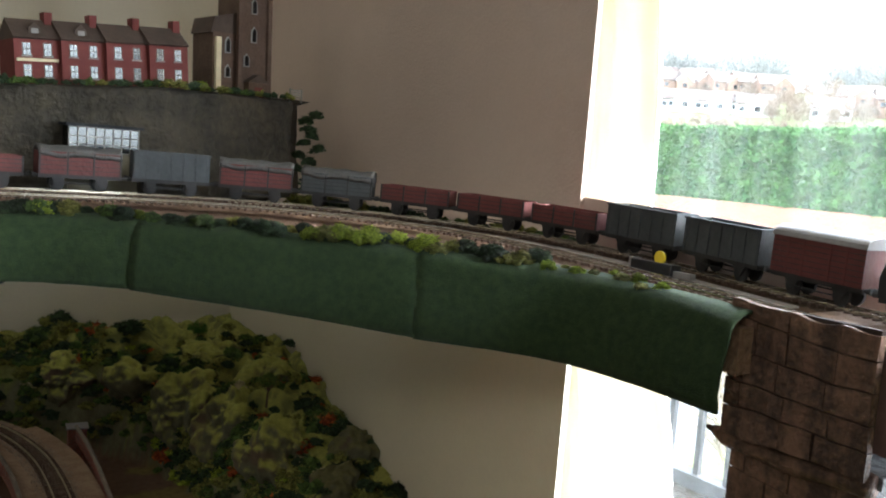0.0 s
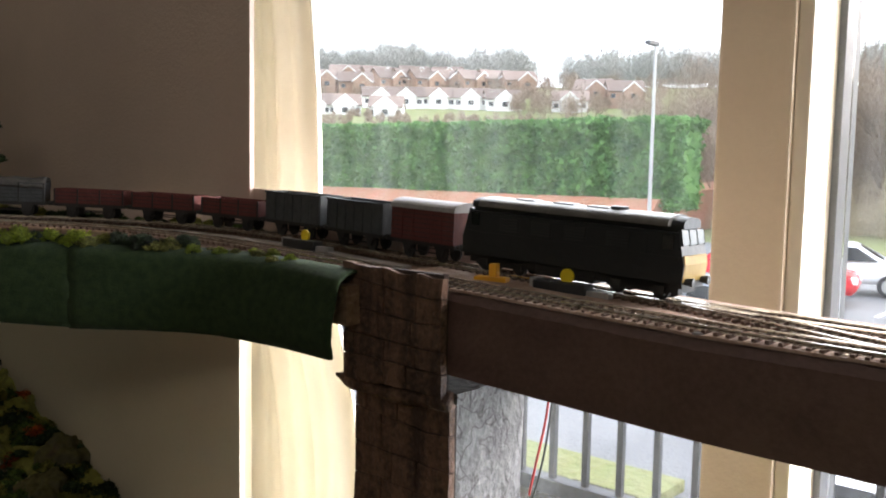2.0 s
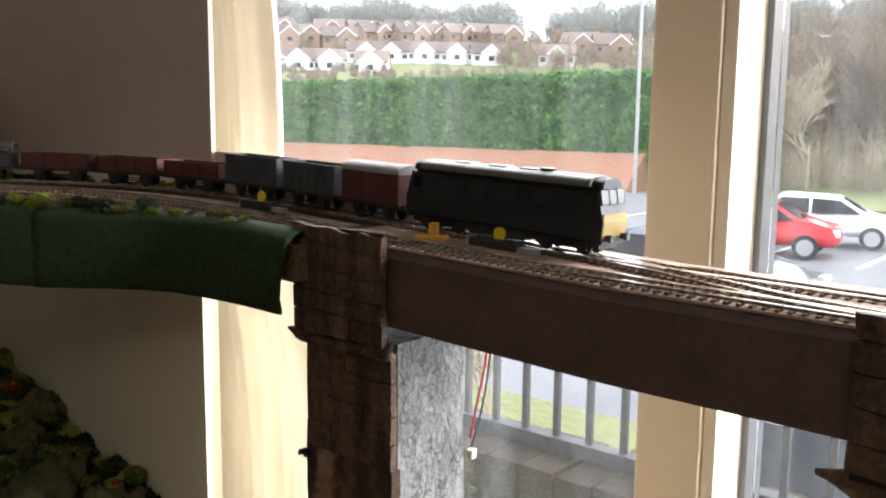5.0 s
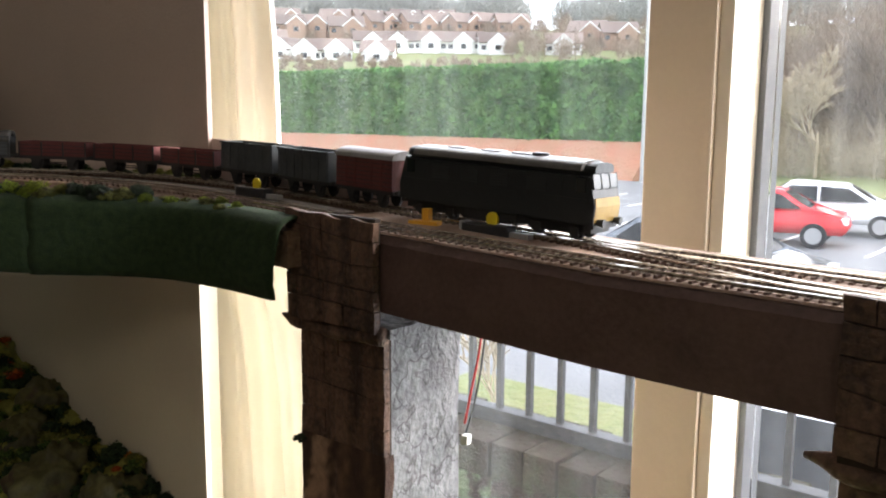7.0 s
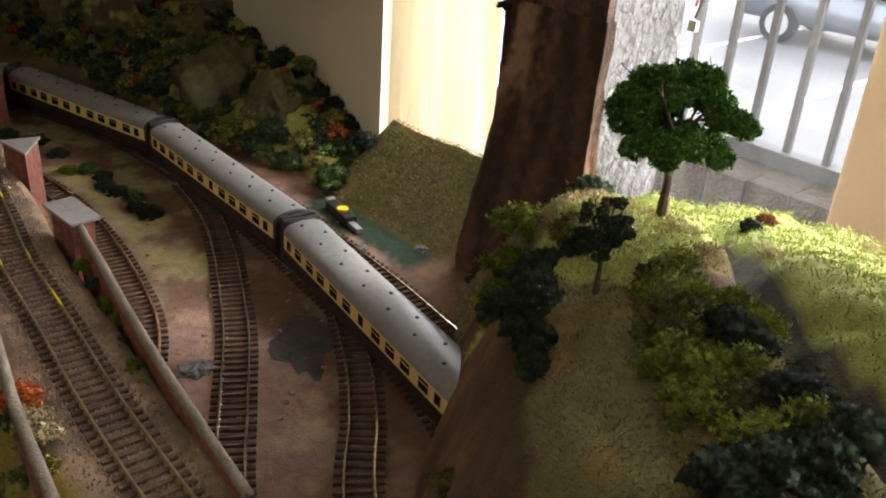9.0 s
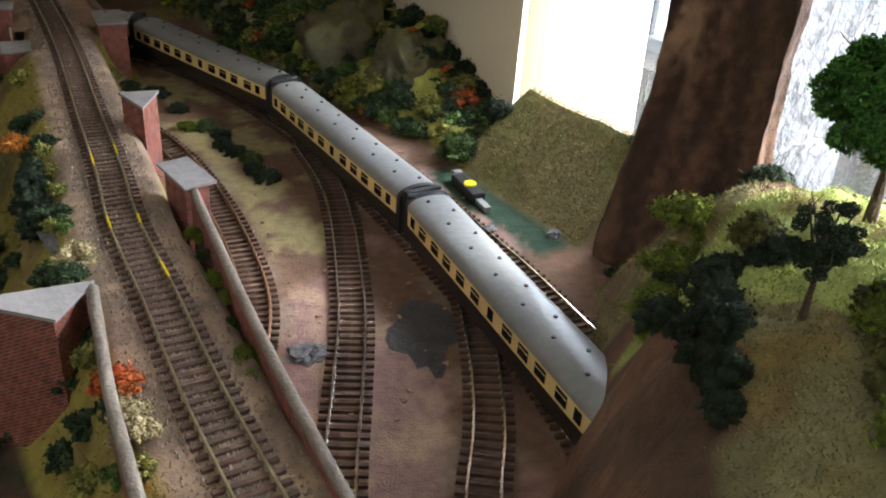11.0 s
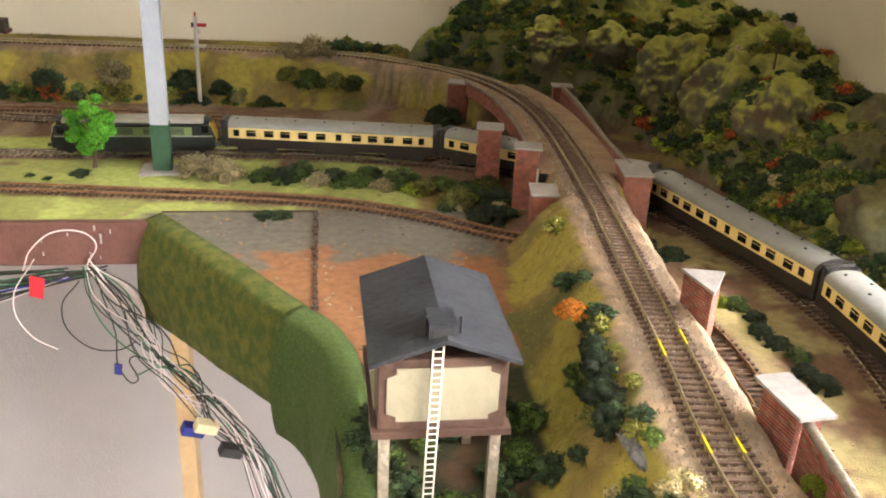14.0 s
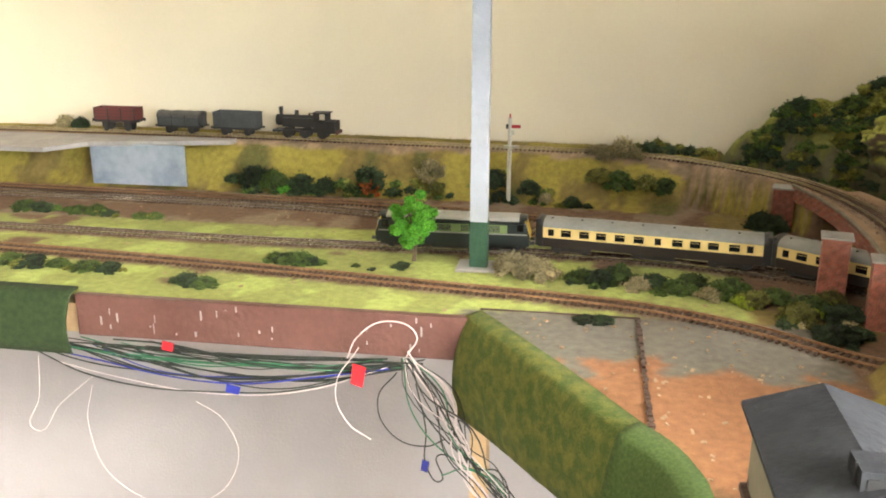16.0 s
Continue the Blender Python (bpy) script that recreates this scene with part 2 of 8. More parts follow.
    carwhite=mat("white_car_paint", (0.82, 0.83, 0.85), None, 0.25, 2),
    cargrey=mat("grey_car_paint", (0.20, 0.22, 0.25), None, 0.25, 2, metal=0.4),
    tyre=mat("rubber", (0.02, 0.02, 0.022), None, 0.8, 20),
    locogreen=mat("loco_green", (0.011, 0.017, 0.016), (0.015, 0.021, 0.019), 0.45, 30, 0.05),
    locolime=mat("loco_two_tone_green", (0.20, 0.27, 0.10), (0.17, 0.23, 0.085), 0.45, 30),
    locoroof=mat("loco_roof_grey", (0.36, 0.35, 0.32), (0.28, 0.27, 0.25), 0.45, 30, 0.1),
    locoyellow=mat("warning_yellow", (0.62, 0.40, 0.03), (0.56, 0.36, 0.03), 0.45, 40),
    coachcream=mat("coach_cream", (0.76, 0.58, 0.25), (0.71, 0.54, 0.23), 0.4, 40),
    coachbrown=mat("coach_chocolate", (0.022, 0.017, 0.016), (0.03, 0.023, 0.02), 0.4, 40),
    coachroof=mat("coach_roof_grey", (0.20, 0.205, 0.20), (0.25, 0.255, 0.25), 0.38, 30, 0.08),
    pane=mat("dark_glazing", (0.012, 0.013, 0.015), None, 0.12, 40, spec=0.6),
    bauxite=mat("wagon_bauxite", (0.12, 0.03, 0.027), (0.09, 0.025, 0.023), 0.7, 50, 0.2),
    wagongrey=mat("wagon_grey", (0.045, 0.049, 0.052), (0.065, 0.07, 0.073), 0.7, 50, 0.2),
    sheet=mat("grey_tarpaulin", (0.07, 0.066, 0.062), (0.10, 0.094, 0.088), 0.7, 50, 0.5),
    chassis=mat("black_chassis", (0.016, 0.015, 0.015), (0.028, 0.026, 0.025), 0.6, 60),
    vanroof=mat("van_roof_white", (0.27, 0.25, 0.25), (0.21, 0.195, 0.195), 0.55, 40),
    mirror_sheet=mat("silver_sheet", (0.20, 0.26, 0.35), (0.42, 0.47, 0.55), 0.3, 14, metal=0.3, contrast=(0.3, 0.7)),
    redhouse=mat("terrace_brick", (0.13, 0.026, 0.022), (0.17, 0.04, 0.032), 0.8, 70),
    sandstone=mat("church_stone", (0.085, 0.05, 0.035), (0.12, 0.075, 0.05), 0.8, 60, 0.3),
    houseroof=mat("terrace_roof", (0.06, 0.04, 0.03), (0.085, 0.057, 0.043), 0.8, 70),
    cream_sheen=mat("window_white", (0.30, 0.285, 0.265), None, 0.6, 40),
    panel_white=mat("off_white_panel", (0.37, 0.345, 0.355), (0.34, 0.32, 0.33), 0.7, 6, 0.05, fine=30),
    # darker copy of locoroof, shade of the backlit goods diesel in its colour
    locoroof_shaded=mat("weathered_roof_grey", (0.10, 0.095, 0.088), (0.15, 0.14, 0.128), 0.4, 30, 0.1),
    ash=mat("ash", (0.045, 0.042, 0.04), (0.075, 0.07, 0.065), 0.7, 60, 0.5),
    straw_flock=mat("straw_flock", (0.13, 0.12, 0.04), (0.26, 0.22, 0.095), 0.95, 120, 0.3, fine=5, island=0.35),
    # pale colour that stands in for glare on the deck paint
    strip=mat("bare_deck_strip", (0.34, 0.30, 0.27), (0.44, 0.40, 0.37), 0.35, 40, 0.2),
    skirt_mid=mat("grass_mat_mid_green", (0.03, 0.06, 0.014), (0.065, 0.10, 0.024), 0.95, 380, 0.7, fine=3),
    tape=mat("masking_tape", (0.72, 0.62, 0.40), None, 0.7, 20),
)
# ground: the colour of the soil attribute, broken up by grain at two scales
sm = M["soil"] = mat("scenic_soil", (0.72, 0.72, 0.72), (1.2, 1.2, 1.2), 0.95, 110, 0.55, fine=7, contrast=(0.3, 0.7))
snt = sm.node_tree
sa = snt.nodes.new("ShaderNodeAttribute")
sa.attribute_name = "soil"
sx = snt.nodes.new("ShaderNodeMixRGB")
sx.blend_type = "MULTIPLY"
sx.inputs[0].default_value = 1.0
snt.links.new(sa.outputs["Color"], sx.inputs[1])
snt.links.new(snt.nodes["Color Ramp"].outputs[0], sx.inputs[2])
snt.links.new(sx.outputs[0], snt.nodes["Principled BSDF"].inputs["Base Color"])
# bare plaster: smooth and pale, with dark scored cracks
pm = M["plaster"] = mat("cracked_plaster", (0.085, 0.084, 0.087), (0.17, 0.168, 0.17), 0.75, 22, 0.6, fine=6)
pnt = pm.node_tree
pv, pz, pa, pr, px = (pnt.nodes.new(k) for k in ("ShaderNodeTexVoronoi", "ShaderNodeTexNoise", "ShaderNodeVectorMath", "ShaderNodeValToRGB", "ShaderNodeMixRGB"))
pv.feature = "DISTANCE_TO_EDGE"
pv.inputs["Scale"].default_value, pz.inputs["Scale"].default_value = 34, 24
pa.operation = "MULTIPLY_ADD"
pa.inputs[1].default_value = (0.11, 0.11, 0.05)
pc = pnt.nodes["Texture Coordinate"]
pnt.links.new(pc.outputs["Object"], pz.inputs["Vector"])
pnt.links.new(pz.outputs["Color"], pa.inputs[0])
pq = pnt.nodes.new("ShaderNodeMapping")
pq.inputs["Scale"].default_value = (1, 1, 0.2)
pnt.links.new(pc.outputs["Object"], pq.inputs[0])
pnt.links.new(pq.outputs[0], pa.inputs[2])
pnt.links.new(pa.outputs[0], pv.inputs["Vector"])
pnt.links.new(pv.outputs["Distance"], pr.inputs[0])
pr.color_ramp.elements[0].position, pr.color_ramp.elements[1].position = 0.004, 0.045
pr.color_ramp.elements[0].color = (0.42, 0.40, 0.39, 1)
px.blend_type = "MULTIPLY"
px.inputs[0].default_value = 1.0
pnt.links.new(pnt.nodes["Color Ramp"].outputs[0], px.inputs[1])
pnt.links.new(pr.outputs[0], px.inputs[2])
pnt.links.new(px.outputs[0], pnt.nodes["Principled BSDF"].inputs["Base Color"])
# thin cloth lets the daylight through
cnt = M["curtain"].node_tree
ct, cx = cnt.nodes.new("ShaderNodeBsdfTranslucent"), cnt.nodes.new("ShaderNodeMixShader")
cx.inputs[0].default_value = 0.2
cnt.links.new(cnt.nodes["Color Ramp"].outputs[0], ct.inputs["Color"])
cnt.links.new(cnt.nodes["Principled BSDF"].outputs[0], cx.inputs[1])
cnt.links.new(ct.outputs[0], cx.inputs[2])
cnt.links.new(cx.outputs[0], cnt.nodes["Material Output"].inputs["Surface"])
glass = bpy.data.materials.new("window_glass")
glass.use_nodes = True
gp = glass.node_tree.nodes["Principled BSDF"]
gp.inputs["Roughness"].default_value, gp.inputs["IOR"].default_value = 0.02, 1.1
gp.inputs["Transmission Weight"].default_value = 1.0
gp.inputs["Base Color"].default_value = (0.97, 0.99, 0.99, 1)
# a thin film of dust with rain streaks, also an added veil for haze
gn, gl = glass.node_tree.nodes, glass.node_tree.links
gt, gm, gz, gr = gn.new("ShaderNodeTexCoord"), gn.new("ShaderNodeMapping"), gn.new("ShaderNodeTexNoise"), gn.new("ShaderNodeMapRange")
gm.inputs["Scale"].default_value = (1, 26, 1.3)
gz.inputs["Scale"].default_value, gz.inputs["Detail"].default_value = 1.0, 5
gr.inputs[1].default_value, gr.inputs[2].default_value, gr.inputs[3].default_value, gr.inputs[4].default_value = 0.38, 0.8, 0.010, 0.05
dust, gx = gn.new("ShaderNodeBsdfTranslucent"), gn.new("ShaderNodeMixShader")
dust.inputs["Color"].default_value = (0.8, 0.86, 0.88, 1)
gl.new(gt.outputs["Object"], gm.inputs[0])
gl.new(gm.outputs[0], gz.inputs["Vector"])
gl.new(gz.outputs["Fac"], gr.inputs[0])
gl.new(gr.outputs[0], gx.inputs[0])
gl.new(gp.outputs[0], gx.inputs[1])
gl.new(dust.outputs[0], gx.inputs[2])
gl.new(gx.outputs[0], gn["Material Output"].inputs["Surface"])


# ---- mesh helpers ----
def box(bm, x0, x1, y0, y1, z0, z1, m=None, bevel=0.0):
    vs = [bm.verts.new((x, y, z)) for x in (x0, x1) for y in (y0, y1) for z in (z0, z1)]
    fs = [bm.faces.new([vs[i] for i in f]) for f in ((0, 1, 3, 2), (4, 6, 7, 5), (0, 4, 5, 1), (2, 3, 7, 6), (0, 2, 6, 4), (1, 5, 7, 3))]
    if bevel:
        es = list({e for f in fs for e in f.edges})
        got = bmesh.ops.bevel(bm, geom=es, offset=bevel, segments=2, profile=0.7, affect="EDGES")
        vs = list({v for v in bm.verts if v in set(vs)} | set(got["verts"]))
    if m is not None:
        bmesh.ops.transform(bm, matrix=m, verts=[v for v in vs if v.is_valid])
    return bm


def cyl(bm, a, b, r0, r1=None, n=10, cap=True):
    a, b = Vector(a), Vector(b)
    r1 = r0 if r1 is None else r1
    q = (b - a).to_track_quat("Z", "Y")
    ring = lambda c, r: [bm.verts.new(c + q @ Vector((r * math.cos(i * math.tau / n), r * math.sin(i * math.tau / n), 0))) for i in range(n)]
    u, w = ring(a, r0), ring(b, r1)
    for i in range(n):
        bm.faces.new((u[i], u[(i + 1) % n], w[(i + 1) % n], w[i]))
    if cap:
        bm.faces.new(u[::-1])
        bm.faces.new(w)
    return bm


def prism(bm, outline, x0, x1, axis="x"):
    """An outline in the two other axes, carried along one axis."""
    def place(s, p):
        return {"x": (s, p[0], p[1]), "y": (p[0], s, p[1]), "z": (p[0], p[1], s)}[axis]
    u, w = [bm.verts.new(place(x0, p)) for p in outline], [bm.verts.new(place(x1, p)) for p in outline]
    n = len(outline)
    for i in range(n):
        bm.faces.new((u[i], u[(i + 1) % n], w[(i + 1) % n], w[i]))
    bm.faces.new(u[::-1])
    bm.faces.new(w)
    return bm


def mesh_of(bm, name, *mats, smooth=False):
    bmesh.ops.recalc_face_normals(bm, faces=bm.faces)
    me = bpy.data.meshes.new(name)
    bm.to_mesh(me)
    bm.free()
    for m in mats:
        me.materials.append(M.get(m) if isinstance(m, str) else m)
    if smooth:
        me.shade_smooth()
    if smooth == "edges":
        me.set_sharp_from_angle(angle=0.7)
    return me


def part(name, bm, material, parent, label="", smooth=False):
    ob = new(name, mesh_of(bm, name, material, smooth=smooth))
    ob.parent = parent
    return tagged(ob, label)


def thing(name, label, category, m=None, group="", kind=""):
    ob = tagged(new(name), label, category, group, kind)
    ob.empty_display_size = 0.02
    if m is not None:
        ob.matrix_world = m
    return ob


def solid(name, bm, material, label, category, group="", kind="", m=None, smooth=False):
    ob = tagged(new(name, mesh_of(bm, name, material, smooth=smooth)), label, category, group, kind)
    if m is not None:
        ob.matrix_world = m
    return ob


def tube(name, pts, r, material, parent=None, res=6):
    cu = bpy.data.curves.new(name, "CURVE")
    cu.dimensions, cu.bevel_depth, cu.bevel_resolution, cu.resolution_u = "3D", r, 2, res
    sp = cu.splines.new("BEZIER")
    sp.bezier_points.add(len(pts) - 1)
    for bp, p in zip(sp.bezier_points, pts):
        bp.co, bp.handle_left_type, bp.handle_right_type = p, "AUTO", "AUTO"
    cu.materials.append(M[material])
    ob = new(name, cu)
    ob.parent = parent
    return ob


class Way:
    """A smooth line through points, walked by its length."""

    def __init__(self, pts, step=0.004):
        p = [Vector(q) for q in pts]
        p = [2 * p[0] - p[1]] + p + [2 * p[-1] - p[-2]]
        out = []
        for i in range(1, len(p) - 2):
            for k in range(40):
                t = k / 40
                a, b, c, d = p[i - 1 : i + 3]
                out.append(0.5 * (2 * b + (c - a) * t + (2 * a - 5 * b + 4 * c - d) * t * t + (3 * b - a - 3 * c + d) * t ** 3))
        out.append(p[-2])
        cum = [0.0]
        for u, w in zip(out, out[1:]):
            cum.append(cum[-1] + (w - u).length)
        self.len = cum[-1]
        n = max(2, int(self.len / step))
        s = np.linspace(0, self.len, n)
        arr = np.array([tuple(v) for v in out])
        self.s = s
        self.p = np.stack([np.interp(s, cum, arr[:, k]) for k in range(3)], 1)

    def at(self, s):
        return Vector([float(np.interp(s, self.s, self.p[:, k])) for k in range(3)])

    def heading(self, s):
        return (self.at(min(s + 0.004, self.len)) - self.at(max(s - 0.004, 0))).normalized()

    def near(self, x, y):
        d = np.hypot(self.p[:, 0] - x, self.p[:, 1] - y)
        return float(self.s[int(d.argmin())]), float(d.min())

    def seat(self, s):
        d = self.heading(s)
        return Matrix.Translation(self.at(s)) @ d.to_track_quat("X", "Z").to_matrix().to_4x4()

    def car(self, s, base):
        a, b = self.at(s - base / 2), self.at(s + base / 2)
        return Matrix.Translation((a + b) / 2) @ (b - a).to_track_quat("X", "Z").to_matrix().to_4x4()

    def sweep(self, bm, outline, s0=0.0, s1=None, step=0.008, cap=True):
        """A closed outline (sideways, up) carried along the line."""
        s1 = self.len if s1 is None else s1
        n = max(2, int((s1 - s0) / step))
        rings = []
        for i in range(n + 1):
            s = s0 + (s1 - s0) * i / n
            c, d = self.at(s), self.heading(s)
            side = Vector((-d.y, d.x, 0)).normalized()
            rings.append([bm.verts.new(c + side * a + Vector((0, 0, b))) for a, b in outline])
        k = len(outline)
        for u, w in zip(rings, rings[1:]):
            for i in range(k):
                bm.faces.new((u[i], u[(i + 1) % k], w[(i + 1) % k], w[i]))
        if cap:
            bm.faces.new(rings[0][::-1])
            bm.faces.new(rings[-1])
        return bm


# ---- the lines of the railway ----
UP_OUT = Way([(-0.9, -0.19, 0.438), (0.1, -0.19, 0.437), (0.38, -0.188, 0.436), (0.54, -0.195, 0.435), (0.66, -0.235, 0.433), (0.76, -0.32, 0.430), (0.822, -0.43, 0.426), (0.848, -0.56, 0.421), (0.846, -0.70, 0.415), (0.838, -0.81, 0.411), (0.835, -0.9, 0.407), (0.832, -1.03, 0.403), (0.83, -1.3, 0.398), (0.83, -1.9, 0.392)])
UP_IN = Way([(-0.9, -0.26, 0.438), (0.1, -0.26, 0.437), (0.38, -0.258, 0.436), (0.52, -0.268, 0.435), (0.62, -0.305, 0.433), (0.70, -0.375, 0.430), (0.748, -0.47, 0.426), (0.768, -0.58, 0.421), (0.768, -0.72, 0.415), (0.766, -0.85, 0.409), (0.766, -1.03, 0.403), (0.766, -1.3, 0.398), (0.766, -1.9, 0.392)])
RAISED = Way([(0.372, -1.0, 0.079), (0.379, -0.86, 0.0745), (0.389, -0.755, 0.071), (0.398, -0.655, 0.067), (0.413, -0.56, 0.064), (0.432, -0.42, 0.060), (0.455, -0.25, 0.057), (0.470, -0.10, 0.0565), (0.478, 0.03, 0.0565), (0.474, 0.14, 0.057), (0.450, 0.245, 0.058), (0.405, 0.315, 0.061), (0.33, 0.375, 0.064), (0.24, 0.41, 0.068), (0.10, 0.424, 0.071), (-0.2, 0.428, 0.074), (-0.6, 0.43, 0.078), (-1.3, 0.43, 0.08)])
COACH = Way([(0.30, -1.50, 0.004), (0.36, -1.39, 0.004), (0.41, -1.29, 0.004), (0.455, -1.19, 0.004), (0.49, -1.11, 0.004), (0.53, -1.02, 0.004), (0.565, -0.93, 0.004), (0.588, -0.85, 0.004), (0.598, -0.78, 0.004), (0.608, -0.70, 0.004), (0.616, -0.62, 0.004), (0.622, -0.52, 0.004), (0.622, -0.42, 0.004), (0.612, -0.31, 0.004), (0.588, -0.20, 0.004), (0.545, -0.11, 0.004), (0.485, -0.045, 0.004), (0.40, 0.008, 0.004), (0.309, 0.043, 0.004), (0.20, 0.066, 0.004), (0.06, 0.075, 0.004), (-0.17, 0.070, 0.004), (-0.42, 0.072, 0.004), (-1.3, 0.10, 0.004)])
LINE_A = Way([(0.385, -0.97, 0.004), (0.435, -0.872, 0.004), (0.478, -0.80, 0.004), (0.516, -0.735, 0.004), (0.545, -0.675, 0.004), (0.578, -0.60, 0.004), (0.602, -0.53, 0.004), (0.617, -0.45, 0.004)])
LINE_B = Way([(0.44, -1.0, 0.004), (0.494, -0.915, 0.004), (0.532, -0.867, 0.004), (0.567, -0.814, 0.004), (0.600, -0.752, 0.004), (0.624, -0.70, 0.004), (0.641, -0.65, 0.004), (0.652, -0.588, 0.004), (0.660, -0.53, 0.004), (0.664, -0.45, 0.004), (0.655, -0.33, 0.004), (0.628, -0.21, 0.004), (0.58, -0.10, 0.004), (0.50, -0.01, 0.004), (0.40, 0.05, 0.004), (0.28, 0.10, 0.004), (0.1, 0.165, 0.004), (-0.15, 0.225, 0.004), (-0.42, 0.255, 0.004), (-1.3, 0.262, 0.004)])
LINE_C = Way([(0.632, -0.93, 0.004), (0.644, -0.82, 0.004), (0.655, -0.74, 0.004), (0.662, -0.66, 0.004), (0.668, -0.58, 0.004), (0.668, -0.50, 0.004)])
LINE_T0 = Way([(0.40, -0.80, 0.004), (0.44, -0.745, 0.004), (0.470, -0.685, 0.004), (0.487, -0.615, 0.004), (0.499, -0.53, 0.004), (0.503, -0.43, 0.004), (0.492, -0.34, 0.004), (0.465, -0.27, 0.004), (0.42, -0.228, 0.004), (0.372, -0.204, 0.004), (0.29, -0.145, 0.004), (0.20, -0.106, 0.004), (0.10, -0.086, 0.004), (0.0, -0.074, 0.004), (-0.28, -0.04, 0.004), (-0.6, -0.012, 0.004), (-1.3, 0.03, 0.004)])
LINE_THIRD = Way([(0.25, 0.19, 0.004), (0.1, 0.235, 0.004), (-0.15, 0.284, 0.004), (-0.42, 0.295, 0.004), (-0.83, 0.313, 0.004), (-1.3, 0.32, 0.004)])

# ---- ground of the layout ----
WEST_EDGE = ([-1.4, -0.40, -0.378, -0.164], [0.20, 0.20, 0.165, 0.02])
HILL_FOOT = ([-0.56, -0.5, -0.395, -0.231, -0.045, 0.153, 0.30, 0.40, 0.5], [0.765, 0.728, 0.705, 0.683, 0.668, 0.645, 0.565, 0.43, 0.33])
HILL_TOP = ([-0.56, -0.45, -0.37, -0.25, -0.17, -0.1, 0.06, 0.3, 0.5], [0.02, 0.045, 0.062, 0.074, 0.085, 0.10, 0.145, 0.16, 0.15])
BANK_FOOT = ([0.38, 0.47, 0.58, 0.70, 0.82], [-1.04, -0.975, -0.882, -0.775, -0.71])


def rise(a, b, v):
    t = np.clip((v - a) / (b - a), 0, 1)
    return t * t * (3 - 2 * t)


def fbm(x, y, k, seed=0.0, octaves=3):
    return sum(noise.noise((x * k * 2 ** o + seed, y * k * 2 ** o, seed)) / 2 ** o for o in range(octaves))


def raised_near(x, y):
    s, d = RAISED.near(x, y)
    c, t = RAISED.at(s), RAISED.heading(s)
    return s, d if (-t.y * (x - c.x) + t.x * (y - c.y)) > 0 else -d, c.z


# the cream wall below the deck runs slightly askew to the tracks
def wall_x(y):
    return float(np.interp(y, [-0.53, 0.505], [0.80, 0.908]))


S_BRIDGE0, S_BRIDGE1 = RAISED.near(0.465, -0.135)[0], RAISED.near(0.455, 0.225)[0]
S_MERGE = RAISED.near(0.30, 0.39)[0]


def height(x, y):
    z, zone = 0.0, "flat"
    n = fbm(x, y, 14)
    # embankment of the raised line
    s, d, zr = raised_near(x, y)
    if not S_BRIDGE0 < s < S_BRIDGE1:
        top = zr - 0.0035
        if d > 0:
            w = top * float(rise((0.085 + 0.02 * n) if y < -0.24 or s > S_MERGE else 0.040, 0.028, d)) if d < 0.1 else 0
        else:
            w = top * float(rise(-0.046 if y < -0.2 else -0.075, -0.029, d)) if d > -0.09 else 0
        if s > S_MERGE:
            w = top if d < 0 else w * 0
            foot = float(np.interp(x, [0.0, 0.38], [0.335, 0.28]))
            w = max(w, top * float(rise(foot, 0.405, y + 0.01 * n)))
        if w > z:
            z, zone = w, "bed" if abs(d) < 0.033 else "slope"
    # the wooded hill in the corner
    dh = x - float(np.interp(y, *HILL_FOOT)) + 0.012 * n
    if dh > 0 and y > -0.57 and not (s > S_BRIDGE1 and abs(d) < 0.045):
        top = float(np.interp(y, *HILL_TOP))
        r = noise.noise((x * 9, y * 9, 4.0))
        hump = 1 - 2 * abs(noise.noise((x * 11 + 3, y * 11, 1.7)))
        w = top * (1 - math.exp(-dh / 0.045)) * (0.95 + 0.24 * r + 0.10 * hump + 0.13 * n) + 0.014 * abs(noise.noise((x * 30, y * 30, 2)))
        if w > z:
            z, zone = w, "hill"
    # hillside under the viaduct
    ds = float(np.interp(x, *BANK_FOOT)) - y + 0.01 * n
    if ds > 0 and x > 0.40 - 0.02 * n:
        w = 0.174 * (1 - math.exp(-ds / 0.055)) * float(rise(0.39, 0.47, x)) + 0.006 * n
        w -= 0.05 * float(rise(0.60, 0.82, x))
        if x > 0.66:
            w -= 0.03 * float(rise(0.66, 0.80, x)) * float(rise(0.3, 0.1, ds))
        gx = float(np.interp(y, [-1.2, -1.149, -1.105, -1.078, -1.036, -0.997, -0.95], [0.52, 0.548, 0.583, 0.607, 0.643, 0.685, 0.74])) + 0.006 * n
        deep = 1 if x < gx else 0.55
        w -= 0.028 * math.exp(-(((x - gx) / (0.014 if x < gx else 0.024)) ** 2)) * float(rise(-0.95, -1.0, y)) + 0.007 * abs(noise.noise((x * 38, y * 38, 6)))
        if w > z:
            edge = float(np.interp(y, [-1.09, -1.03, -0.95], [0.43, 0.495, 0.60]))
            z, zone = w, "bank_rock" if -0.015 < x - gx < 0.021 and y < -0.985 + 0.01 * n else "bank_top" if x > gx or (y > -1.02 and x > 0.575 and y < -0.905) else "bank_mat" if x > edge and n > -0.35 else "bank"
    # the turf-covered ramp beside the points
    if -0.73 < y < -0.535 and x > 0.715:
        w = (0.0 if x > 0.808 else 1.0) * (x - 0.718) / 0.085 * 0.066 * float(rise(-0.535, -0.548, y)) * (1 + 0.03 * n)
        if w > z:
            z, zone = w, "ramp"
    return z + 0.0012 * n, zone


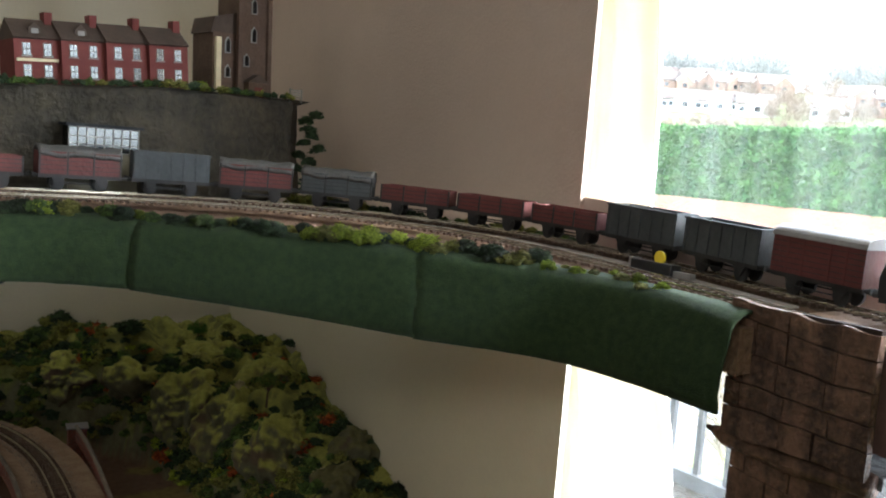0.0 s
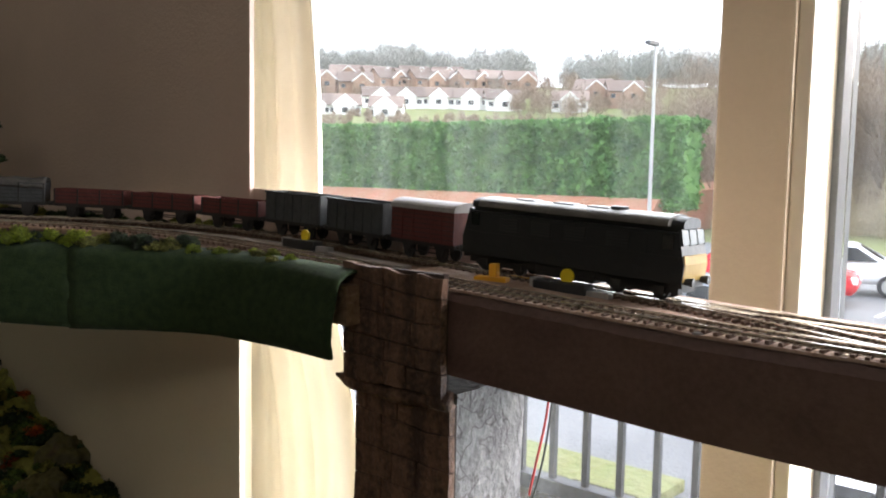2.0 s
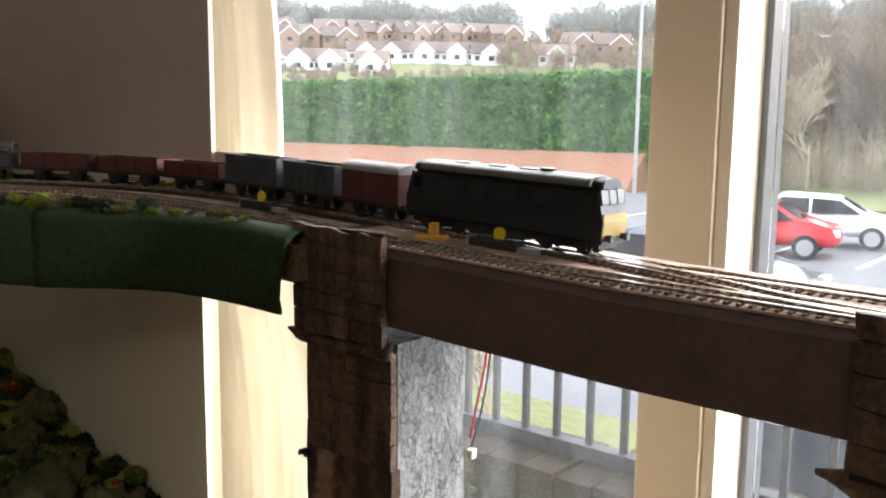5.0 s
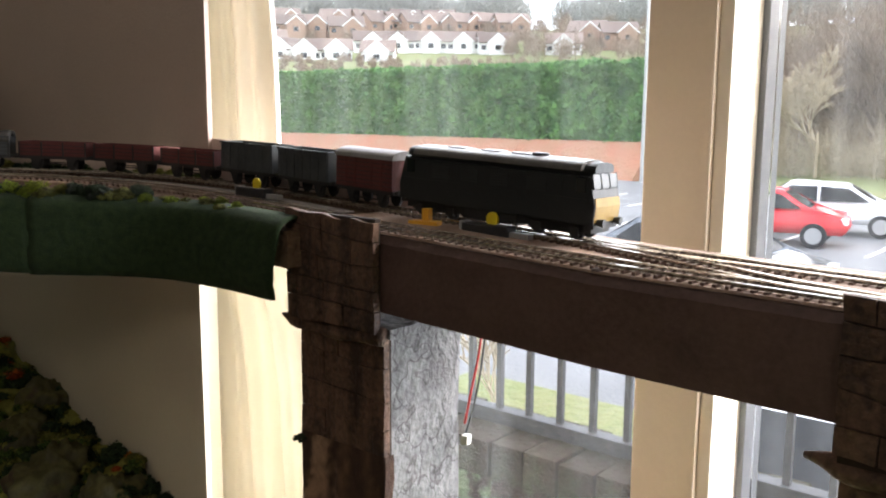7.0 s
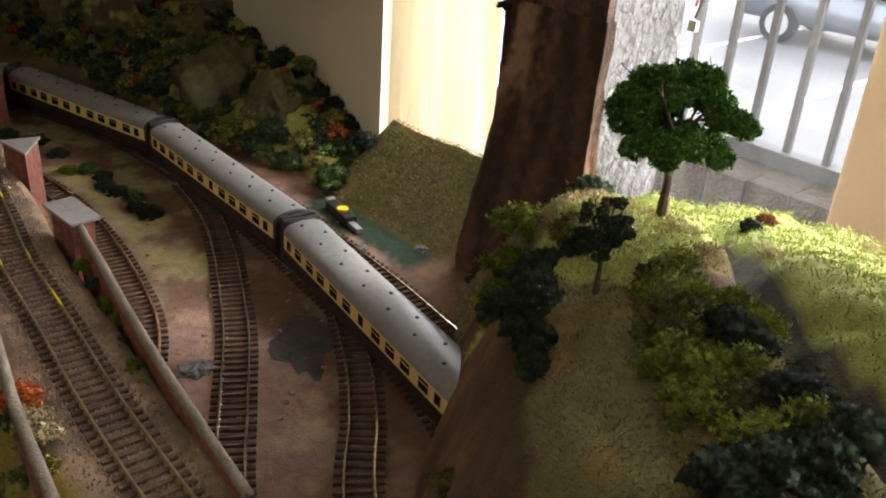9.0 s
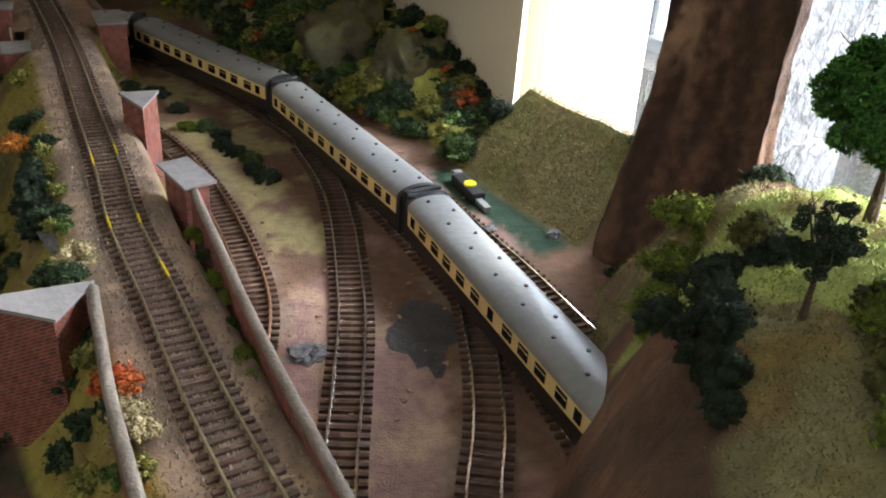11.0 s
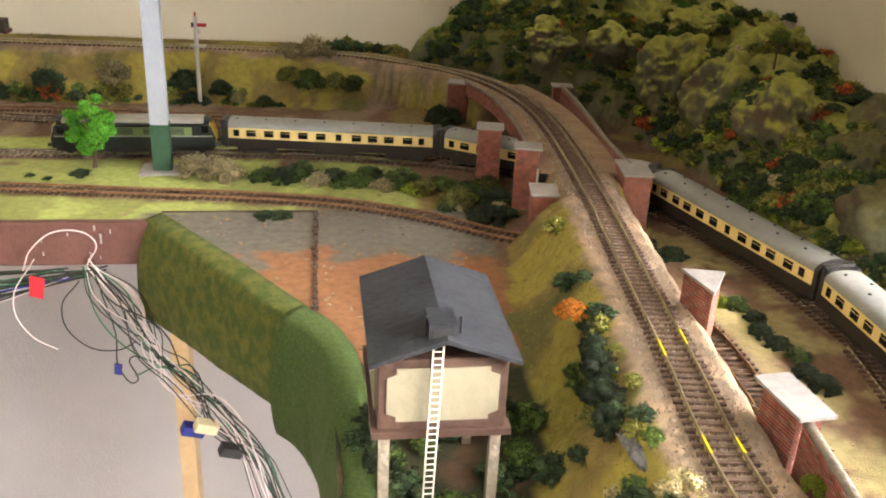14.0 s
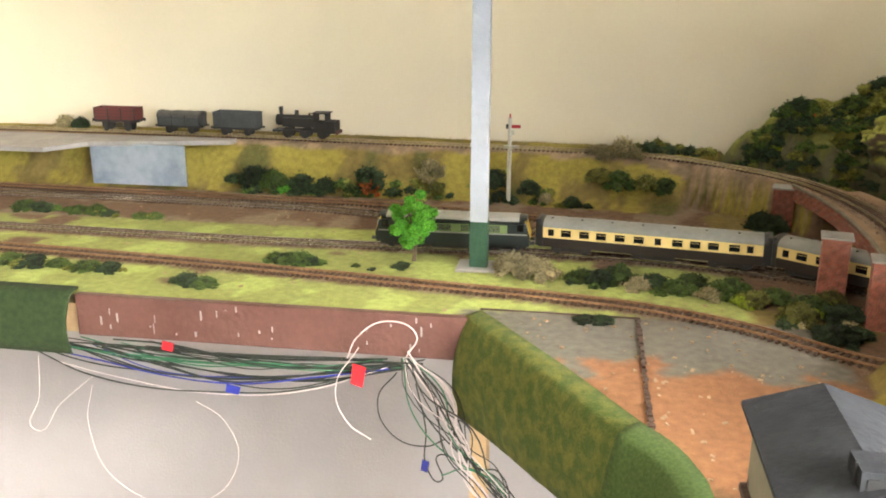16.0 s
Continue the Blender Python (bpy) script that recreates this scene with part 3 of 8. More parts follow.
def ground_kind(x, y, zone):
    n, n2 = fbm(x, y, 11, 7.0), fbm(x, y, 30, 3.0, 2)
    if zone == "bed":
        return 6 if n2 > -0.05 else 7
    if zone == "slope":
        return 12 if n > -0.05 else 3 if n > -0.35 else 5
    if zone == "hill":
        return 8 if n2 + n > 0.15 else 5 if n > -0.2 else 16
    # gully rock, with near-black patches painted for the shade in the recess
    if zone == "bank_rock":
        return 8 if n2 > -0.1 else 21
    if zone == "bank_top":
        return 4 if n + 0.4 * n2 > -0.4 else 3
    if zone == "bank_mat":
        return 3 if n2 > 0.1 else 10 if n > -0.2 else 0
    if zone == "bank":
        return 14 if n + 0.6 * n2 > 0.12 else 11
    if zone == "ramp":
        return 20 if n > -0.1 else 5
    if 0.684 + 0.006 * n < x < 0.725 and -0.72 < y < -0.55:
        return 13
    # ground round the water tank, its shade put into near-black soil
    if x < 0.37 and y < -0.44 + 0.04 * n:
        return 21 if n2 > -0.2 else 11
    if x < 0.36 and y < -0.13 and x > 0.01:
        return 2 if (y > -0.25 + 0.08 * n) else 1
    if min(w.near(x, y)[1] for w in (COACH, LINE_T0, LINE_B)) < 0.021:
        return 6 if n2 > 0.1 else 0
    if x < 0.30:
        if y > 0.15:
            return 0 if n > -0.15 else 6
        return 4 if n > 0.12 else 2 + 7 if n > -0.5 else 0
    if y < -0.2 and x > 0.42:
        sid = LINE_A.near(x, y)
        if y > -0.665 + 0.05 * n and sid[0] > 0 and x < LINE_A.at(sid[0]).x and x > 0.47:
            return 17 if n + 0.5 * n2 > -0.12 else 0
        if y < -0.62 and x < 0.54:
            return 15 if n2 > -0.25 else 7
        return 15 if n > 0.22 else 0 if n > -0.3 else 14
    return 0 if n < 0.1 else 3


GROUND_SPOTS = []


def build_ground():
    step = 0.0062
    xs, ys = np.arange(-1.3, 0.881, step), np.arange(-1.22, 0.5005, step)
    idx, verts, zones = {}, [], {}
    keep = lambda x, y: x <= (wall_x(y) + 0.004 if y > -0.53 else 0.806 if y > -0.75 else 0.818) and (y >= -0.164 or x >= float(np.interp(y, *WEST_EDGE)))
    for i, x in enumerate(xs):
        for j, y in enumerate(ys):
            if keep(x, y):
                z, zone = height(x, y)
                idx[i, j], zones[i, j] = len(verts), zone
                verts.append((x, y, z))
    soils = ((0.15, 0.085, 0.05), (0.27, 0.122, 0.058), (0.15, 0.136, 0.114), (0.20, 0.145, 0.045), (0.36, 0.41, 0.12), (0.115, 0.11, 0.032), (0.22, 0.155, 0.105), (0.35, 0.24, 0.155), (0.10, 0.095, 0.07), (0.26, 0.285, 0.085), (0.17, 0.155, 0.065), (0.095, 0.055, 0.033), (0.30, 0.245, 0.05), (0.02, 0.045, 0.022), (0.17, 0.09, 0.05), (0.25, 0.15, 0.12), (0.34, 0.34, 0.075), (0.30, 0.245, 0.11), (0.20, 0.205, 0.06), (0.15, 0.14, 0.075), (0.14, 0.115, 0.045), (0.035, 0.038, 0.016))
    faces = []
    for (i, j) in idx:
        q = ((i, j), (i + 1, j), (i + 1, j + 1), (i, j + 1))
        if all(c in idx for c in q):
            faces.append([idx[c] for c in q])
    me = bpy.data.meshes.new("layout_ground")
    me.from_pydata(verts, [], faces)
    soil = me.color_attributes.new("soil", "FLOAT_COLOR", "POINT")
    for (i, j), k in idx.items():
        x, y, z = verts[k]
        mixed = np.zeros(3)
        east, north = idx.get((i + 1, j), k), idx.get((i, j + 1), k)
        GROUND_SPOTS.append((x, y, z, (verts[east][2] - z) / step, (verts[north][2] - z) / step, zones[i, j], ground_kind(x, y, zones[i, j])))
        for dx, dy in ((0.003, 0.001), (-0.003, 0.002), (0.0, -0.004)):
            jx, jy = 0.006 * noise.noise((x * 90, y * 90, 1)), 0.006 * noise.noise((x * 90, y * 90, 9))
            kind = ground_kind(x + dx + jx, y + dy + jy, zones[i, j])
            if zones[i, j] == "hill":
                steep = math.hypot(verts[east][2] - z, verts[north][2] - z) / step + 0.5 * noise.noise((x * 60, y * 60, 4))
                kind = 16 if steep < 1.0 else 18 if steep < 2.2 else 19
            mixed += np.array(soils[kind]) / 3
        soil.data[k].color = (*mixed, 1)
    me.materials.append(M["soil"])
    me.shade_smooth()
    return tagged(new("layout_ground", me), "scenic ground of earth, ballast and scatter grass on the railway baseboard", "ground", kind="structure")


build_ground()

# ---- baseboard, fascia and grass mats ----
bm = bmesh.new()
prism(bm, [(-1.3, -0.155), (0.025, -0.155), (0.168, -0.375), (0.205, -0.40), (0.205, -1.2), (0.80, -1.2), (0.80, -0.43), (0.87, -0.43), (0.87, 0.495), (-1.3, 0.495)], -0.045, -0.012, "z")
solid("baseboard", bm, "wood", "plywood baseboard that carries the lower railway", "baseboard", kind="structure")
bm = bmesh.new()
box(bm, -0.40, 0.03, -0.167, -0.157, -0.043, 0.003, bevel=0.002)
solid("fascia", bm, "fascia", "chipped red-brown painted fascia along the baseboard edge", "fascia", kind="structure")
chip = thing("fascia_chips", "pale chips and knocks in the brown fascia paint", "paint wear", kind="stuff")
bm = bmesh.new()
random.seed(4)
for k in range(26):
    x, z, w, h = random.uniform(-0.38, 0.01), random.uniform(-0.04, -0.004), random.uniform(0.0006, 0.0022), random.uniform(0.001, 0.012)
    box(bm, x, x + w, -0.1676, -0.167, z, min(z + h, 0.0))
part("chip", bm, "slab", chip)


def grass_mat(name, pts, drop, material, label, bulge=0.012, roll=0.006, seed=0):
    """A mat that is laid over an edge and hangs down from it."""
    w = Way(pts, 0.006)
    bm = bmesh.new()
    n, prof = int(w.len / 0.007), 12
    grid = []
    for i in range(n + 1):
        s = w.len * i / n
        c, d = w.at(s), w.heading(s)
        out = Vector((d.y, -d.x, 0)).normalized()
        row = []
        dz = drop(s / w.len) if callable(drop) else drop
        for k in range(prof + 1):
            t = k / prof
            if t < 0.25:
                a = t / 0.25 * math.pi / 2
                o, z = -0.014 + (roll + 0.014) * math.sin(a), roll * 0.9 * math.cos(a)
            else:
                u = (t - 0.25) / 0.75
                o, z = roll + bulge * math.sin(u * math.pi * 0.8), -dz * u
            j = 0.0012 * noise.noise((s * 60 + seed, t * 9, 1)) + 0.003 * noise.noise((s * 9 + seed, t * 2, 5))
            row.append(bm.verts.new(c + out * (o + j) + Vector((0, 0, z + j * 0.5))))
        grid.append(row)
    for u, v in zip(grid, grid[1:]):
        for k in range(prof):
            bm.faces.new((u[k], v[k], v[k + 1], u[k + 1]))
    ob = solid(name, bm, material, label, "grass mat", smooth=True)
    so = ob.modifiers.new("thickness", "SOLIDIFY")
    so.thickness = 0.0025
    return ob


grass_mat("grass_mat", [(0.022, -0.160, 0.002), (0.06, -0.215, 0.003), (0.115, -0.295, 0.003), (0.172, -0.380, 0.002)], lambda u: 0.105 - 0.02 * u, "skirt_dry", "yellow-green grass mat draped over the diagonal baseboard edge", seed=1)
grass_mat("grass_mat", [(0.166, -0.384, 0.004), (0.186, -0.408, 0.004), (0.203, -0.45, 0.002), (0.210, -0.52, 0.0), (0.212, -0.62, -0.002), (0.213, -0.8, -0.002), (0.213, -1.0, -0.002)], lambda u: 0.1 + 0.12 * float(rise(0.15, 0.5, u)), "skirt_mid", "green grass mat folded round the yard corner", seed=2)
grass_mat("grass_mat", [(-1.0, -0.164, 0.002), (-0.7, -0.165, 0.002), (-0.403, -0.168, 0.002)], 0.062, "skirt", "dark green grass mat hanging over the baseboard edge", seed=3)

# ---- room ----
WALL_X, WALL_Y = 0.88, 0.505


def wall_part(name, *b, material="wall", label="plain cream painted room wall"):
    bm = bmesh.new()
    box(bm, *b)
    return solid(name, bm, material, label, "wall", kind="structure")


wall_part("wall_north", -5.2, 1.5, WALL_Y, WALL_Y + 0.12, -0.9, 1.75)
wall_part("wall_east_a", WALL_X, 0.905, -0.412, WALL_Y, -0.9, 1.75)
wall_part("wall_east_e", 0.9055, 1.24, -0.02, WALL_Y, -0.9, 1.75)
wall_part("wall_east_b", 1.0, 1.24, -2.6, -0.021, 0.86, 1.75, label="cream wall over the window")
wall_part("wall_east_c", 0.9355, 1.24, -2.6, -0.021, -0.9, -0.30, label="cream wall under the window")
wall_part("wall_east_d", WALL_X, 1.24, -6.0, -2.6, -0.9, 1.75)
wall_part("wall_south", -5.2, 1.5, -6.12, -6.0, -0.9, 1.75)
wall_part("wall_west", -5.32, -5.2, -6.12, WALL_Y + 0.12, -0.9, 1.75)
bm = bmesh.new()
prism(bm, [(0.80, -0.53), (0.806, -0.53), (0.914, 0.503), (0.908, 0.503)], -0.3, 0.396, "z")
solid("wall_panel", bm, "wall", "cream painted wall panel below the upper deck", "wall", kind="structure")
bm = bmesh.new()
box(bm, -5.3, 1.3, -6.1, 0.6, -1.0, -0.9)
solid("floor", bm, "floor", "grey-brown carpeted room floor", "floor", kind="structure")
bm = bmesh.new()
box(bm, -5.3, 1.3, -6.1, 0.6, 1.75, 1.85)
solid("ceiling", bm, "ceiling", "plain white painted ceiling", "ceiling", kind="structure")

# window in the deep opening
win = thing("window_1", "tall window with cream post, white frame and clear panes", "window", kind="structure")
bm = bmesh.new()
box(bm, 1.04, 1.13, -0.975, -0.909, -0.3, 0.86, bevel=0.003)
part("post", bm, "cream", win, "cream painted post between the panes")
bm = bmesh.new()
box(bm, 1.046, 1.118, -0.9885, -0.9755, -0.3, 0.86, bevel=0.002)
part("post_trim", bm, "trim", win, "pale moulding beside the post")
for name, m, b in (("window_frame", "upvc", (1.12, 1.17, -0.979, -0.976, -0.3, 0.86)), ("window_frame", "upvc", (1.1305, 1.17, -0.9755, -0.91, -0.3, 0.86)), ("gasket", "gasket", (1.122, 1.16, -0.9815, -0.9793, -0.3, 0.86)), ("window_frame", "upvc", (1.118, 1.165, -0.9875, -0.9817, -0.3, 0.86)), ("window_frame", "greyframe", (1.115, 1.16, -0.995, -0.9877, -0.3, 0.86)),
                   ("window_frame", "upvc", (1.12, 1.17, -0.06, -0.022, -0.3, 0.86)), ("window_frame", "upvc", (1.12, 1.17, -2.6, -2.53, -0.3, 0.86)), ("window_frame", "upvc", (1.12, 1.17, -2.53, -0.9955, -0.3, -0.24)), ("window_frame", "upvc", (1.12, 1.17, -0.9085, -0.062, -0.3, -0.24)),
                   ("gasket", "gasket", (1.132, 1.148, -0.9088, -0.9055, -0.24, 0.86)), ("window_sill", "upvc", (0.94, 1.1195, -2.59, -0.9895, -0.299, -0.285)), ("window_sill", "upvc", (0.94, 1.1195, -0.908, -0.03, -0.299, -0.285))):
    bm = bmesh.new()
    box(bm, *b, bevel=0.0008)
    part(name, bm, m, win)
for y0, y1 in ((-0.905, -0.0605), (-2.529, -0.9955)):
    bm = bmesh.new()
    box(bm, 1.138, 1.142, y0, y1, -0.2395, 0.859)
    g = part("pane", bm, glass, win, "clear window glass with faint dust and an added veil of haze")
    g.visible_shadow = False

# curtain
bm = bmesh.new()
rows = []
for i in range(141):
    u = i / 140
    row = []
    for k in range(26):
        z = -0.28 + 1.8 * k / 25
        y = -0.05 - (0.485 - 0.072 * float(rise(0.15, 0.48, z)) - 0.028 * float(rise(0.5, 0.8, z))) * u
        row.append(bm.verts.new((0.948 + 0.010 * math.sin(u * 46 + 0.9 * math.sin(z * 3)) + 0.006 * math.sin(u * 97 + z) + 0.012 * u, y + 0.006 * math.sin(z * 5 + u * 7), z)))
    rows.append(row)
for a, b in zip(rows, rows[1:]):
    for k in range(25):
        bm.faces.new((a[k], b[k], b[k + 1], a[k + 1]))
cu = solid("curtain", bm, "curtain", "cream cloth curtain drawn back at the window edge", "curtain", smooth=True)
cu.modifiers.new("thickness", "SOLIDIFY").thickness = 0.002
tube("cord", [(0.912, -0.395, 1.3), (0.914, -0.40, 0.6), (0.916, -0.395, 0.2), (0.92, -0.38, -0.2)], 0.0013, "steel", cu)

# ---- upper deck and viaduct ----
EDGE = [(-0.9, -0.355, 0.421), (0.2, -0.352, 0.421), (0.36, -0.357, 0.4205), (0.45, -0.402, 0.4195), (0.55, -0.478, 0.417), (0.625, -0.545, 0.4145), (0.695, -0.62, 0.410), (0.718, -0.69, 0.4065), (0.722, -0.765, 0.403)]


def deck_z(x, y):
    s, _ = UP_IN.near(x, y)
    return UP_IN.at(s).z - 0.005


bm = bmesh.new()
rows = []
w = Way(EDGE, 0.01)
for i in range(90):
    s = w.len * i / 89
    p = w.at(s)
    so = UP_OUT.len * 0
    # outer edge of the deck straight across the two tracks
    q = UP_OUT.at(UP_OUT.near(p.x, p.y)[0])
    d = UP_OUT.heading(UP_OUT.near(p.x, p.y)[0])
    q = q + Vector((-d.y, d.x, 0)) * 0.034
    q.x = min(q.x, 0.876)
    rows.append([bm.verts.new((v.x, v.y, z)) for v, z in ((p, p.z), (q, q.z - 0.005), (q, q.z - 0.03), (p, p.z - 0.03))])
for a, b in zip(rows, rows[1:]):
    for k in range(4):
        bm.faces.new((a[k], a[(k + 1) % 4], b[(k + 1) % 4], b[k]))
bm.faces.new(rows[0])
bm.faces.new(rows[-1][::-1])
solid("upper_deck", bm, "earth", "earth-covered upper deck curving round the corner", "deck", kind="structure")
grass_mat("grass_mat", [(x, y, z + 0.001) for x, y, z in EDGE[:4]], lambda u: 0.046 - 0.002 * u, "skirt", "dark green grass mat hanging from the upper deck", bulge=0.006, roll=0.012, seed=5)
grass_mat("grass_mat", [(x, y, z + 0.001) for x, y, z in EDGE[3:6]], lambda u: 0.045 + 0.012 * u, "skirt", "dark green grass mat hanging from the upper deck curve", bulge=0.006, roll=0.012, seed=6)
grass_mat("grass_mat", [(x, y, z + 0.001) for x, y, z in EDGE[5:]], lambda u: 0.058 - 0.003 * u, "skirt", "dark green grass mat ending at the viaduct pier", bulge=0.005, roll=0.012, seed=7)
tube("hanging_wire", [(0.36, -0.36, 0.375), (0.30, -0.37, 0.362), (0.24, -0.37, 0.366)], 0.0012, "wireblack")
tagged(bpy.data.objects["hanging_wire"], "thin wire hanging under the upper deck", "wire")
bm = bmesh.new()
box(bm, 0.225, 0.245, -0.375, -0.37, 0.352, 0.366)
solid("cable_tag", bm, "yellow", "yellow tape tag on the hanging wire", "cable tag")


def slope(y):
    return float(np.interp(y, [-1.9, -1.03, -0.76], [0.387, 0.398, 0.4095]))


def girder(y0, y1):
    top, g = [], thing("bridge_girder", "brown painted timber girder of the model viaduct", "girder", group="viaduct girders")
    bm = bmesh.new()
    n = 40
    rows = []
    for i in range(n + 1):
        y = y0 + (y1 - y0) * i / n
        z = slope(y)
        j = 0.0016 * noise.noise((0, y * 70, 3))
        c = 0.003 + 0.0015 * noise.noise((5, y * 90, 3))
        rows.append([bm.verts.new(v) for v in ((0.745 + j * 0.3, y, z - 0.06), (0.745 + j * 0.4, y, z - 0.004 - c), (0.748 + c * 0.6, y, z - 0.0015 + j), (0.876, y, z - 0.0015), (0.876, y, z - 0.06))])
    for a, b in zip(rows, rows[1:]):
        for k in range(5):
            bm.faces.new((a[k], a[(k + 1) % 5], b[(k + 1) % 5], b[k]))
    bm.faces.new(rows[0])
    bm.faces.new(rows[-1][::-1])
    part("beam", bm, "deckpaint", g)
    bm = bmesh.new()
    rows = []
    for i in range(n + 1):
        y = y0 + (y1 - y0) * i / n
        z = slope(y)
        a = 0.0035 + 0.003 * abs(noise.noise((9, y * 60, 1)))
        rows.append([bm.verts.new(v) for v in ((0.7455 + a, y, z - 0.0008), (0.7455 + a, y, z + 0.0012), (0.874, y, z + 0.0012), (0.874, y, z - 0.0008))])
    for a, b in zip(rows, rows[1:]):
        for k in range(4):
            bm.faces.new((a[k], a[(k + 1) % 4], b[(k + 1) % 4], b[k]))
    part("deck_board", bm, "decktop", g, "worn pinkish deck top with scuffed edge")
    return g


girder(-1.185, -0.765)
girder(-1.9, -1.265)


def pier(y0, y1, foot):
    p = thing("viaduct_pier", "brown carved plaster viaduct pier with scored stone blocks", "pier", group="viaduct piers")
    yc = (y0 + y1) / 2
    z = slope(yc)
    random.seed(int(abs(y0) * 100))

    def rough(bm, amp=0.0012, k=70):
        for v in bm.verts:
            v.co += Vector([amp * noise.noise(v.co * k + Vector((i * 7, 0, 0))) + 1.5 * amp * noise.noise(v.co * 18 + Vector((i * 9, 3, 0))) for i in range(3)])

    def wallblock(x0, x1, ya, yb, z0, z1, name, m):
        bm = bmesh.new()
        box(bm, x0, x1, ya, yb, z0, z1)
        bmesh.ops.subdivide_edges(bm, edges=bm.edges[:], cuts=9, use_grid_fill=True)
        rough(bm)
        return part(name, bm, m, p, smooth=False)

    # shaft core with bare plaster on the side that faces the window's light
    wallblock(0.757, 0.848, y0 + 0.008, y1 - 0.008, foot, z - 0.075, "shaft", "plaster")
    # scored stone face towards the room
    core = bmesh.new()
    box(core, 0.7512, 0.7565, y0 + 0.003, y1 - 0.002, 0.21, z - 0.085)
    part("face_backing", core, "mortar", p)
    core = bmesh.new()
    box(core, 0.7382, 0.7435, y0 + 0.002, y1 - 0.002, z - 0.078, z + 0.010)
    part("cap_backing", core, "mortar", p)
    # lower shaft: rough rock-like plaster with a pale scraped patch
    bm = bmesh.new()
    rings, n = [], 52
    for i in range(49):
        zz = foot - 0.03 + (0.229 - foot + 0.03) * i / 48
        flare = 0.020 * float(rise(0.16, 0.0, zz))
        x0, ya, yb = 0.7468 - flare, y0 + 0.001 - 0.4 * flare, y1 + 0.6 * flare
        ring = []
        for k in range(n):
            u = k / (n - 1)
            if u < 0.2:
                q, out = Vector((0.80 + (x0 - 0.80) * u / 0.2, yb, zz)), Vector((0, 1, 0))
            elif u < 0.8:
                q, out = Vector((x0, yb + (ya - yb) * (u - 0.2) / 0.6, zz)), Vector((-1, 0, 0))
            else:
                q, out = Vector((x0 + (0.757 - x0) * (u - 0.8) / 0.2, ya, zz)), Vector((0, -1, 0))
            j = 0.0035 * noise.noise((q.x * 30, q.y * 45, zz * 14)) + 0.0025 * noise.noise((q.x * 90, q.y * 110, zz * 30)) + 0.0012 * noise.noise(q * 220)
            ring.append(bm.verts.new(q + out * j * float(rise(0.232, 0.20, zz))))
        rings.append(ring)
    for u, w in zip(rings, rings[1:]):
        for k in range(n - 1):
            bm.faces.new((u[k], u[k + 1], w[k + 1], w[k]))
    foot_ob = part("rough_base", bm, "soil", p, "rough carved brown plaster foot", smooth=True)
    col = foot_ob.data.color_attributes.new("soil", "FLOAT_COLOR", "POINT")
    for v in foot_ob.data.vertices:
        c = v.co
        streak = noise.noise((c.x * 40, c.y * 60, c.z * 12)) + 0.5 * noise.noise(c * 130)
        tone = Vector((0.05, 0.026, 0.017)).lerp(Vector((0.13, 0.07, 0.042)), float(rise(-0.4, 0.5, streak)))
        pale = float(rise(0.055, 0.02, abs(c.z - 0.205 + 0.25 * (c.y - yc)))) * float(rise(0.0, 0.035, c.y - yc + 0.02 * streak))
        col.data[v.index].color = (*tone.lerp(Vector((0.30, 0.185, 0.115)), pale * float(rise(-0.3, 0.2, streak))), 1)
    # uneven rolled ledge that runs out to a point past the corner
    bm = bmesh.new()
    rings = []
    for i in range(33):
        u = i / 32
        y = y1 + 0.016 - (y1 - y0 + 0.018) * u
        r = 0.0068 * min(1.0, 0.25 + u * 5.5) * (1 + 0.25 * noise.noise((y * 60, 2, z)))
        zc = z - 0.080 - 0.004 * math.sin(u * 3.0) + 0.0018 * noise.noise((y * 45, 7, 1))
        rings.append([bm.verts.new((0.7435 + 0.9 * r * math.cos(q), y, zc + r * math.sin(q) + 0.0008 * noise.noise((y * 130, q * 2, 3)))) for q in [k * math.tau / 10 for k in range(10)]])
    for u, w in zip(rings, rings[1:]):
        for k in range(10):
            bm.faces.new((u[k], u[(k + 1) % 10], w[(k + 1) % 10], w[k]))
    bm.faces.new(rings[0])
    bm.faces.new(rings[-1][::-1])
    part("corbel", bm, "stone", p, smooth=True)
    wallblock(0.7475, 0.856, y0 - 0.004, y1 + 0.002, z - 0.083, z - 0.075, "corbel_return", "plaster")
    # carved courses: each stone follows the wavy scored lines above and below it
    def line(k, y, za, rowh):
        return za + k * rowh + 0.0055 * noise.noise((y * 14, k * 3.7, yc * 5)) + 0.0012 * noise.noise((y * 60, k * 5.1, 2)) + 0.05 * (y - yc)

